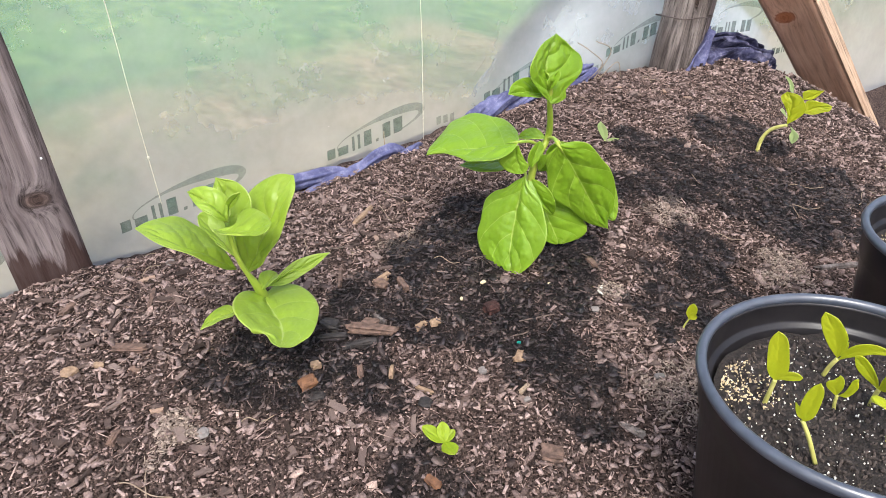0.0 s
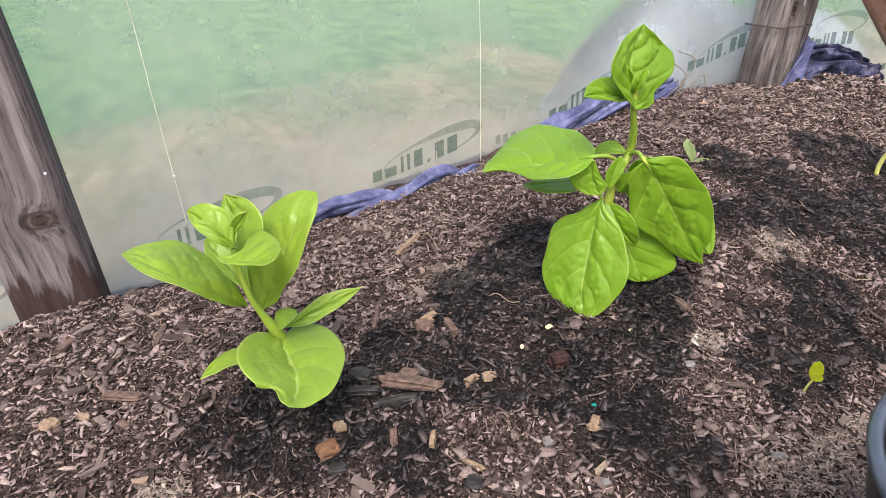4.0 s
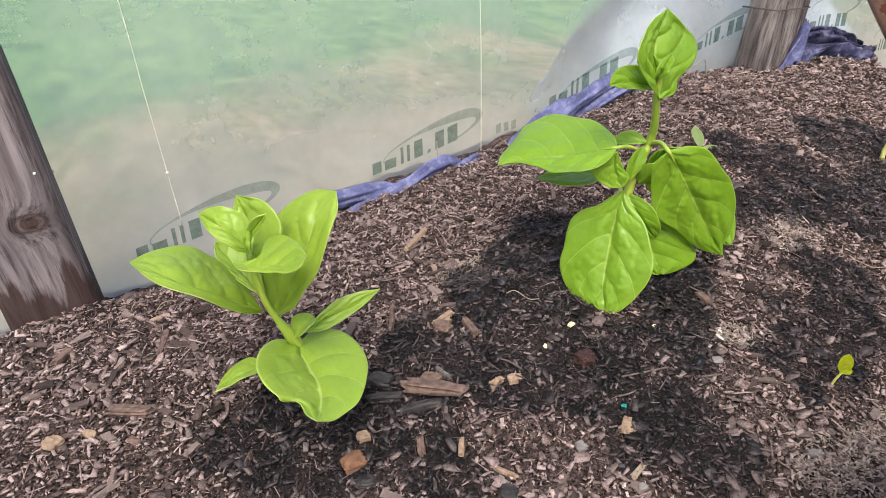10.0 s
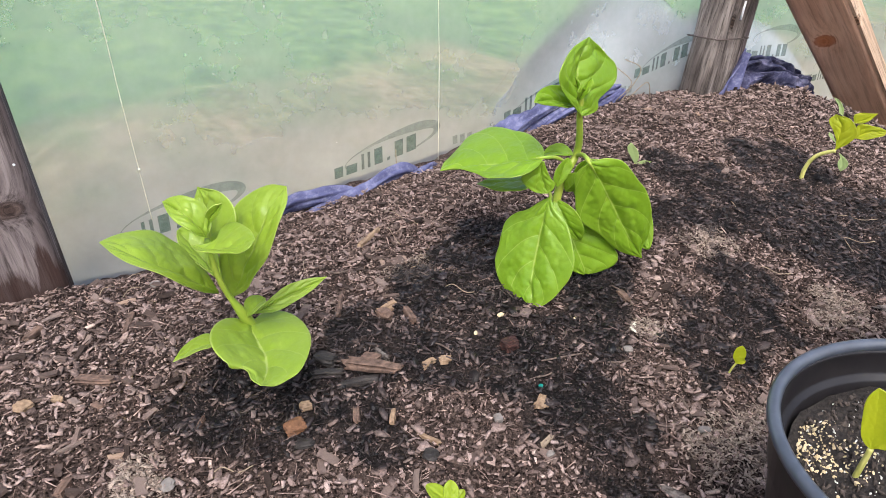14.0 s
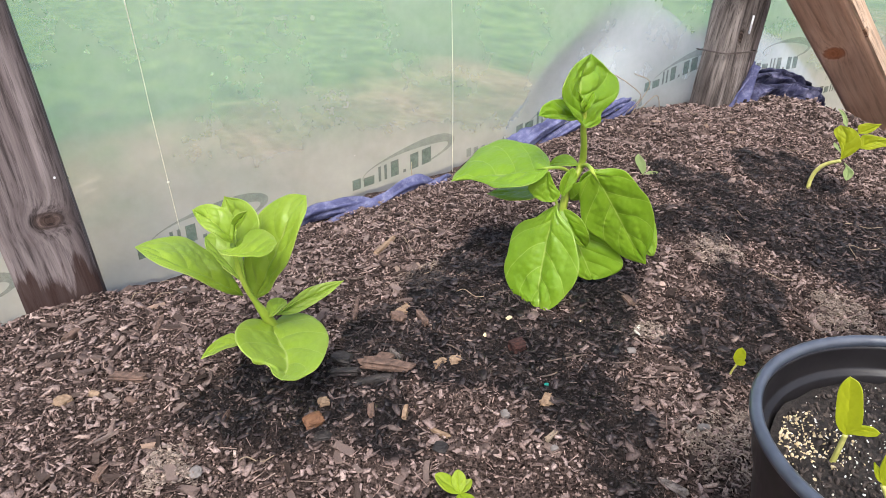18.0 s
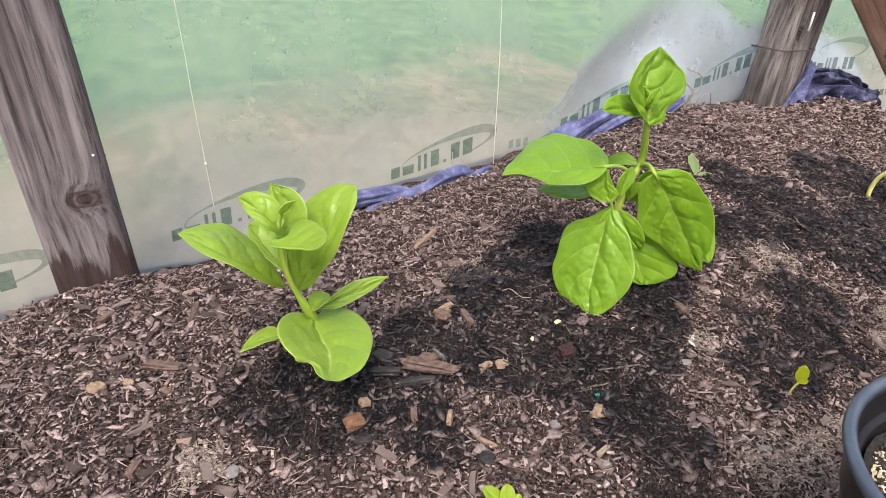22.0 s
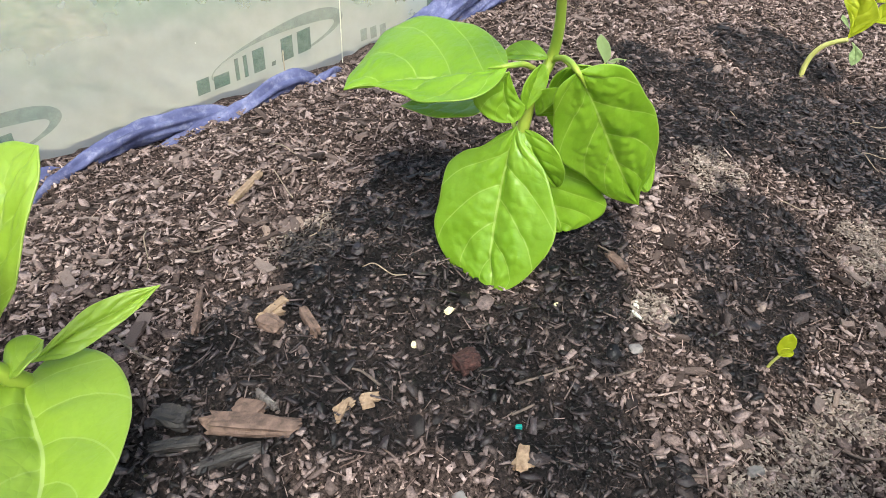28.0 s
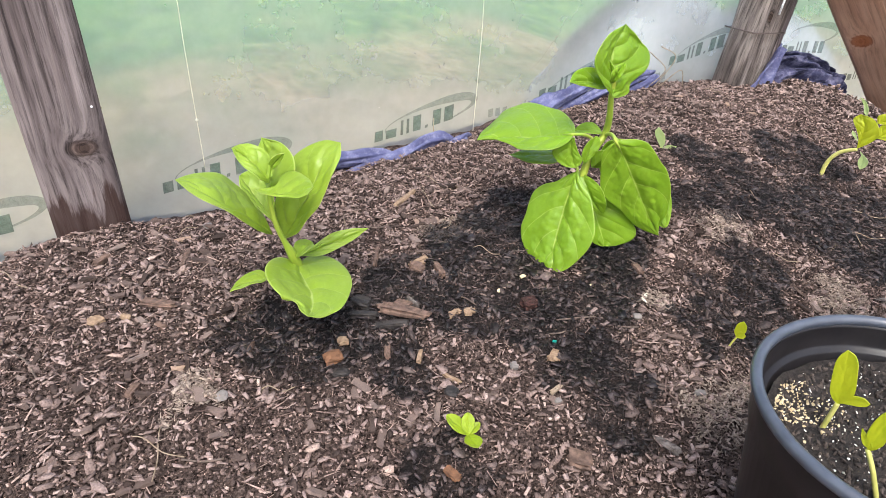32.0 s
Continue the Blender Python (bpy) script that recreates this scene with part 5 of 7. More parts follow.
    blade(pl, "leaf", ((0.0524, 0.5123, 0.1208), (0.0510, 0.5135, 0.1144), (0.0517, 0.5132, 0.1075), (0.0538, 0.5121, 0.1007), (0.0560, 0.5108, 0.0938)),
          ((0.0459, 0.5162, 0.1194), (0.0413, 0.5189, 0.1136), (0.0380, 0.5208, 0.1066), (0.0425, 0.5185, 0.0994), (0.0489, 0.5149, 0.0948)),
          ((0.0540, 0.5116, 0.1157), (0.0559, 0.5107, 0.1107), (0.0581, 0.5095, 0.1059), (0.0608, 0.5079, 0.1015), (0.0594, 0.5088, 0.0968)), g, -0.05, 0.0010, 0.4, seed=7.5)
    blade(pl, "leaf", ((0.0614, 0.5135, 0.0891), (0.0530, 0.5127, 0.0684), (0.0451, 0.5097, 0.0472), (0.0380, 0.5044, 0.0256), (0.0322, 0.4962, 0.0045)),
          ((0.0561, 0.5212, 0.0827), (0.0505, 0.5280, 0.0755), (0.0446, 0.5372, 0.0704), (0.0384, 0.5431, 0.0624), (0.0339, 0.5428, 0.0520), (0.0301, 0.5410, 0.0415), (0.0259, 0.5400, 0.0308), (0.0240, 0.5350, 0.0209), (0.0241, 0.5272, 0.0130), (0.0254, 0.5178, 0.0068), (0.0277, 0.5074, 0.0028)),
          ((0.0605, 0.5075, 0.0825), (0.0607, 0.4998, 0.0776), (0.0604, 0.4924, 0.0724), (0.0593, 0.4865, 0.0659), (0.0576, 0.4816, 0.0589), (0.0557, 0.4772, 0.0516), (0.0531, 0.4746, 0.0435), (0.0497, 0.4751, 0.0348), (0.0456, 0.4782, 0.0261), (0.0414, 0.4818, 0.0174), (0.0368, 0.4875, 0.0095)), g, -0.10, 0.0016, 0.9, seed=8.5, label="large glossy leaf drooping to the soil")
    blade(pl, "leaf", ((0.0842, 0.4968, 0.1175), (0.0985, 0.4949, 0.0961), (0.1126, 0.4928, 0.0724), (0.1273, 0.4901, 0.0467), (0.1445, 0.4858, 0.0200)),
          ((0.0793, 0.5002, 0.1121), (0.0766, 0.5029, 0.1045), (0.0788, 0.5039, 0.0943), (0.0811, 0.5048, 0.0838), (0.0833, 0.5057, 0.0730), (0.0892, 0.5048, 0.0625), (0.0977, 0.5024, 0.0545), (0.1067, 0.4996, 0.0469), (0.1152, 0.4971, 0.0375), (0.1244, 0.4940, 0.0290), (0.1344, 0.4901, 0.0237)),
          ((0.0918, 0.4930, 0.1189), (0.1000, 0.4891, 0.1189), (0.1088, 0.4855, 0.1161), (0.1168, 0.4835, 0.1078), (0.1242, 0.4820, 0.0982), (0.1322, 0.4799, 0.0887), (0.1383, 0.4792, 0.0773), (0.1427, 0.4793, 0.0652), (0.1449, 0.4804, 0.0529), (0.1453, 0.4823, 0.0409), (0.1424, 0.4852, 0.0309)), g, -0.06, 0.0017, 0.9, seed=9.5, petiole=(0.0981, 0.5243, 0.1126), label="large glossy leaf drooping with a curled tip")
    build_leaf(pl, "leaf", (0.084, 0.512, 0.163), (0.091, 0.509, 0.179), (0.0805, 0.511, 0.173), (0.0885, 0.506, 0.172), g, 0.5, 0.0008, seed=3.5, wave=0.2, label="curled young leaf")
    build_leaf(pl, "leaf", (0.083, 0.511, 0.166), (0.0775, 0.512, 0.181), (0.0785, 0.5135, 0.174), (0.0825, 0.5095, 0.174), g, 0.4, 0.0006, seed=4.5)
    blade(pl, "leaf", ((0.0832, 0.5492, 0.0868), (0.0700, 0.5624, 0.0843), (0.0559, 0.5749, 0.0821), (0.0404, 0.5855, 0.0803)),
          ((0.0849, 0.5736, 0.0840), (0.0741, 0.5852, 0.0820), (0.0597, 0.5918, 0.0806)),
          ((0.0619, 0.5435, 0.0859), (0.0509, 0.5538, 0.0841), (0.0419, 0.5675, 0.0822)), g, -0.05, 0.0010, 0.5, seed=6.5, petiole=(0.080, 0.530, 0.07))
    build_leaf(pl, "leaf", (0.098, 0.512, 0.112), (0.152, 0.487, 0.026), (0.104, 0.525, 0.070), (0.150, 0.500, 0.078), g, -0.05, 0.0012, (0.6, 0.7), seed=10.5, petiole=(0.098, 0.528, 0.110))
    build_leaf(pl, "leaf", (0.080, 0.526, 0.072), (0.100, 0.506, 0.009), (0.074, 0.517, 0.033), (0.127, 0.500, 0.027), g, 0.0, 0.0012, (0.6, 0.5), seed=11.5, wide=0.6, label="shaded lower leaf")
    build_leaf(pl, "leaf", (0.078, 0.525, 0.077), (0.088, 0.505, 0.046), (0.073, 0.520, 0.062), (0.086, 0.503, 0.068), g, 0.1, 0.0008, seed=12.5)
    build_leaf(pl, "leaf", (0.074, 0.520, 0.092), (0.082, 0.519, 0.115), (0.071, 0.522, 0.105), (0.084, 0.517, 0.105), g, 0.3, 0.0006, (0.6, 0.6), seed=13.5, label="small upright leaf at the stem")
    build_leaf(pl, "leaf", (0.094, 0.526, 0.113), (0.080, 0.547, 0.110), (0.092, 0.541, 0.117), (0.081, 0.531, 0.112), g, 0.3, 0.0006, (0.7, 0.7), seed=14.5)
    build_leaf(pl, "leaf", (0.083, 0.520, 0.086), (0.083, 0.503, 0.106), (0.078, 0.516, 0.100), (0.088, 0.501, 0.093), g, 0.3, 0.0006, seed=15.5)


plant_two()


def seedling(at, blades, height, label, group, stem_pts=None, r=0.0011, material=None, stem_mat=None):
    """A seedling: a stem and blades, each blade by its place from the stem top, length, width, way it points, rise."""
    s = empty_thing("seedling", at, label, "seedling", group)
    A = Vector(at)
    top = A + Vector((0, 0, height)) if stem_pts is None else Vector(stem_pts[-1])
    pts = stem_pts or (A - Vector((0, 0, 0.004)), A.lerp(top, 0.5) + Vector((0.0008, 0, 0)), top)
    stem_tube(s, pts, r, r * 0.8, stem_mat or STEM_PALE)
    for i, (way, rise, ln, wd, tw) in enumerate(blades):
        a, e = radians(way), radians(rise)
        d = Vector((math.cos(a) * math.cos(e), math.sin(a) * math.cos(e), math.sin(e)))
        sd = Vector((-math.sin(a), math.cos(a), 0)) if tw == 0 else Vector((math.cos(radians(tw)), math.sin(radians(tw)), 0))
        sd = (sd - d * sd.dot(d)).normalized()
        mid = top + d * ln * 0.55
        build_leaf(s, "seed_leaf", top, top + d * ln, mid - sd * wd / 2, mid + sd * wd / 2, material or LEAF_SEED, 0.15, 0.0003, (0.6, 0.55), seed=i + at[0] * 50)
    return s


def sprout(at, stem, blades, label, group, r=0.0011, material=None):
    """A seedling from its stem and its seed leaves, each a midrib and two margins."""
    s = empty_thing("seedling", at, label, "seedling", group)
    stem_tube(s, stem, r, r * 0.9, STEM_PALE)
    for i, (rib, left, right) in enumerate(blades):
        blade(s, "seed_leaf", rib, left, right, material or LEAF_SEED, 0.15, 0.0002, 0.2, 0.3, seed=i + at[0] * 50)
    return s


def small_seedlings():
    g = "seedlings in the bed"
    z = float(soil_top(-0.121, 0.374))
    seedling((-0.121, 0.374, z), ((130, 35, 0.019, 0.0115, 0), (65, 55, 0.014, 0.009, 0), (262, 15, 0.0165, 0.0112, 0), (15, 20, 0.011, 0.007, 0)), 0.008, "four-leaved bright green seedling sprouting from the soil", g, material=LEAF_SPROUT)
    sprout((0.1370, 0.3820, -0.0360), ((0.1369, 0.3821, -0.0368), (0.1382, 0.3803, -0.0278), (0.1394, 0.3784, -0.0219)),
           ((((0.1394, 0.3784, -0.0219), (0.1401, 0.3773, -0.0133), (0.1403, 0.3770, -0.0047)), ((0.1387, 0.3795, -0.0198), (0.1380, 0.3805, -0.0176), (0.1376, 0.3811, -0.0152), (0.1377, 0.3810, -0.0125), (0.1379, 0.3806, -0.0099), (0.1385, 0.3798, -0.0076), (0.1394, 0.3785, -0.0060)), ((0.1402, 0.3771, -0.0200), (0.1411, 0.3758, -0.0181), (0.1419, 0.3746, -0.0161), (0.1424, 0.3738, -0.0136), (0.1424, 0.3739, -0.0109), (0.1421, 0.3744, -0.0083), (0.1413, 0.3756, -0.0063))),
            (((0.1390, 0.3790, -0.0215), (0.1407, 0.3765, -0.0182), (0.1429, 0.3732, -0.0179)), ((0.1392, 0.3788, -0.0197), (0.1393, 0.3786, -0.0178), (0.1395, 0.3782, -0.0160), (0.1401, 0.3773, -0.0149), (0.1409, 0.3761, -0.0149), (0.1417, 0.3749, -0.0154), (0.1423, 0.3740, -0.0165)), ((0.1396, 0.3781, -0.0216), (0.1402, 0.3772, -0.0216), (0.1408, 0.3763, -0.0215), (0.1413, 0.3755, -0.0213), (0.1419, 0.3747, -0.0209), (0.1424, 0.3739, -0.0203), (0.1427, 0.3734, -0.0192)))), "tiny two-leaved seedling in dark wet soil", g, 0.0009)
    sprout((0.2830, 0.6300, 0.0290), ((0.2831, 0.6299, 0.0275), (0.2831, 0.6299, 0.0297), (0.2832, 0.6298, 0.0312)),
           ((((0.2833, 0.6297, 0.0305), (0.2816, 0.6314, 0.0431), (0.2786, 0.6348, 0.0549)), ((0.2811, 0.6320, 0.0352), (0.2791, 0.6342, 0.0400), (0.2772, 0.6362, 0.0450), (0.2765, 0.6369, 0.0504)), ((0.2854, 0.6274, 0.0353), (0.2853, 0.6275, 0.0412), (0.2840, 0.6289, 0.0468), (0.2815, 0.6316, 0.0513))),
            (((0.2837, 0.6292, 0.0305), (0.2892, 0.6233, 0.0333), (0.2949, 0.6172, 0.0343)), ((0.2857, 0.6271, 0.0328), (0.2877, 0.6249, 0.0348), (0.2901, 0.6224, 0.0354), (0.2925, 0.6198, 0.0351)), ((0.2861, 0.6266, 0.0301), (0.2885, 0.6241, 0.0299), (0.2909, 0.6215, 0.0306), (0.2931, 0.6192, 0.0319)))), "small pale two-leaved seedling in wet soil", g, 0.0010, LEAF_PALE)
    s = empty_thing("bent_seedling", (0.4792, 0.5495, -0.0091), "leggy seedling with a bent pale stem and small leaves on top", "seedling", g)
    stem_tube(s, ((0.4792, 0.5495, -0.0091), (0.4803, 0.5492, 0.0023), (0.4823, 0.5466, 0.0138), (0.4846, 0.5407, 0.0229), (0.4868, 0.5319, 0.0289), (0.4881, 0.5234, 0.0329)), 0.0026, 0.0021, STEM_PALE)
    blade(s, "leaf", ((0.4883, 0.5238, 0.0338), (0.4891, 0.5240, 0.0479), (0.4894, 0.5247, 0.0618), (0.4866, 0.5323, 0.0734)),
          ((0.4882, 0.5260, 0.0454), (0.4865, 0.5314, 0.0561), (0.4844, 0.5371, 0.0663)),
          ((0.4930, 0.5136, 0.0440), (0.4955, 0.5087, 0.0562), (0.4923, 0.5179, 0.0701)), LEAF_SEED, 0.10, 0.0008, 0.4, seed=1.1)
    blade(s, "leaf", ((0.4878, 0.5253, 0.0731), (0.4876, 0.5282, 0.0801), (0.4866, 0.5324, 0.0864), (0.4847, 0.5378, 0.0916)),
          ((0.4864, 0.5293, 0.0761), (0.4865, 0.5310, 0.0817), (0.4857, 0.5343, 0.0868)),
          ((0.4886, 0.5257, 0.0787), (0.4881, 0.5286, 0.0844), (0.4869, 0.5327, 0.0893)), LEAF_PALE, 0.3, 0.0004, seed=2.1, label="narrow pale young leaf")
    blade(s, "leaf", ((0.4942, 0.5092, 0.0506), (0.4970, 0.5041, 0.0559), (0.4997, 0.4981, 0.0597), (0.5024, 0.4911, 0.0615), (0.5050, 0.4840, 0.0632)),
          ((0.4948, 0.5112, 0.0583), (0.4963, 0.5104, 0.0652), (0.4987, 0.5044, 0.0671), (0.5010, 0.4975, 0.0661), (0.5032, 0.4907, 0.0655)),
          ((0.4962, 0.5037, 0.0503), (0.4981, 0.4985, 0.0511), (0.5001, 0.4939, 0.0534), (0.5020, 0.4895, 0.0557), (0.5038, 0.4851, 0.0581)), LEAF_SEED, 0.15, 0.0006, seed=3.1)
    blade(s, "leaf", ((0.4927, 0.5136, 0.0670), (0.4956, 0.5072, 0.0708), (0.4982, 0.5015, 0.0755), (0.5008, 0.4959, 0.0803)),
          ((0.4934, 0.5161, 0.0749), (0.4959, 0.5106, 0.0788), (0.4984, 0.5032, 0.0795)),
          ((0.4949, 0.5074, 0.0676), (0.4970, 0.5024, 0.0704), (0.4990, 0.4990, 0.0752)), LEAF_SEED, 0.2, 0.0005, seed=4.1)
    blade(s, "leaf", ((0.4919, 0.5209, 0.0306), (0.4930, 0.5164, 0.0245), (0.4928, 0.5143, 0.0174), (0.4918, 0.5140, 0.0102)),
          ((0.4923, 0.5183, 0.0255), (0.4912, 0.5192, 0.0203), (0.4911, 0.5174, 0.0149)),
          ((0.4939, 0.5150, 0.0265), (0.4954, 0.5096, 0.0214), (0.4942, 0.5101, 0.0150)), LEAF_PALE, 0.2, 0.0004, seed=5.1, label="small pale leaf hanging down")
    blade(s, "leaf", ((0.4879, 0.5249, 0.0421), (0.4873, 0.5282, 0.0455), (0.4867, 0.5314, 0.0490), (0.4861, 0.5346, 0.0526)),
          ((0.4870, 0.5281, 0.0442), (0.4861, 0.5312, 0.0465), (0.4855, 0.5341, 0.0493)),
          ((0.4877, 0.5271, 0.0451), (0.4875, 0.5292, 0.0481), (0.4872, 0.5315, 0.0510)), LEAF_PALE, 0.2, 0.0003, seed=6.1)


small_seedlings()


# ---- pots ----
def lathe(profile, centre, sides=72):
    bm = bmesh.new()
    rings = [[bm.verts.new((centre[0] + r * math.cos(2 * math.pi * k / sides), centre[1] + r * math.sin(2 * math.pi * k / sides), centre[2] + z)) for k in range(sides)] for r, z in profile]
    for r0, r1 in zip(rings, rings[1:]):
        for k in range(sides):
            bm.faces.new((r0[k], r0[(k + 1) % sides], r1[(k + 1) % sides], r1[k]))
    return bm


def build_pot(cx, cy, rim_z, label, seed):
    base = rim_z - 0.158
    pot = empty_thing("nursery_pot", (cx, cy, base), label, "plant pot", "nursery pots")
    outer = [(0.0001, 0.0), (0.058, 0.0), (0.0605, 0.003), (0.0735, 0.128), (0.0752, 0.130), (0.0770, 0.152)]
    inner = [(0.0742, 0.151), (0.0730, 0.1405), (0.0722, 0.1390), (0.0700, 0.1380), (0.0692, 0.1370), (0.0686, 0.1300), (0.0680, 0.1285), (0.0666, 0.1275), (0.0655, 0.120), (0.0560, 0.006), (0.0001, 0.004)]
    part("wall", lathe(outer + [(0.0772, 0.153), (0.0745, 0.153)] + inner, (cx, cy, base)), PLASTIC, pot)
    lip = []
    for k in range(13):
        a = math.pi * (1.25 - 1.5 * k / 12)
        lip.append((0.0770 + 0.0030 * math.cos(a), 0.1545 + 0.0034 * math.sin(a)))
    part("rim", lathe(lip, (cx, cy, base)), RIM_SHEEN, pot, "rolled black rim with sky sheen in its colour")
    n, verts, faces = 36, [(cx, cy, rim_z - 0.023)], []
    for i in range(1, 15):
        for k in range(n):
            a, r = 2 * math.pi * k / n, 0.0676 * i / 14
            x, y = cx + r * math.cos(a), cy + r * math.sin(a)
            verts.append((x, y, rim_z - 0.024 + 0.004 * noise.noise(Vector((x * 60, y * 60, seed))) + 0.002 * noise.noise(Vector((x * 190, y * 190, seed)))))
    faces += [(0, 1 + k, 1 + (k + 1) % n) for k in range(n)]
    faces += [(1 + i * n + k, 1 + (i + 1) * n + k, 1 + (i + 1) * n + (k + 1) % n, 1 + i * n + (k + 1) % n) for i in range(13) for k in range(n)]
    soil = put_under(new("potting_mix", grid_mesh("potting_mix", verts, faces, POTMIX)), pot)
    tagged(soil, "dark crumbly potting mix")
    for name, count, mat, size, centre, spread, text in (("perlite", 560, PERLITE, 0.0007, None, 0, "white perlite grains"), ("grit", 330, GRIT, 0.0010, (cx - 0.028, cy + 0.050), 0.010, "yellowish grit"), ("bark_crumb", 1900, POT_CRUMB, 0.0014, None, 0, "dark brown bark crumbs")):
        g, bm = np.random.default_rng(int(seed * 10) + count), bmesh.new()
        for _ in range(count):
            if centre:
                x, y = g.normal(centre[0], spread), g.normal(centre[1], spread)
            else:
                a, r = g.uniform(0, 2 * math.pi), 0.063 * math.sqrt(g.random())
                x, y = cx + r * math.cos(a), cy + r * math.sin(a)
            if math.hypot(x - cx, y - cy) > 0.064:
                continue
            z = rim_z - 0.0235 + 0.004 * noise.noise(Vector((x * 60, y * 60, seed)))
            k = size * g.uniform(0.4, 1.25)
            bmesh.ops.create_icosphere(bm, subdivisions=1, radius=k, matrix=Matrix.Translation((x, y, z)) @ Euler(tuple(g.uniform(0, 3, 3))).to_matrix().to_4x4() @ Matrix.Diagonal((g.uniform(0.8, 1.6), g.uniform(0.4, 0.9), g.uniform(0.3, 0.7), 1)))
        ob = part(name, bm, mat, pot, text, smooth=False)
        tagged(ob, kind="stuff")
    return pot


POT = (0.026, 0.201, 0.098)
build_pot(*POT, "black plastic nursery pot holding seedlings, standing on the soil", 1.0)
build_pot(0.243, 0.226, 0.095, "black plastic nursery pot standing on the mulch", 2.0)


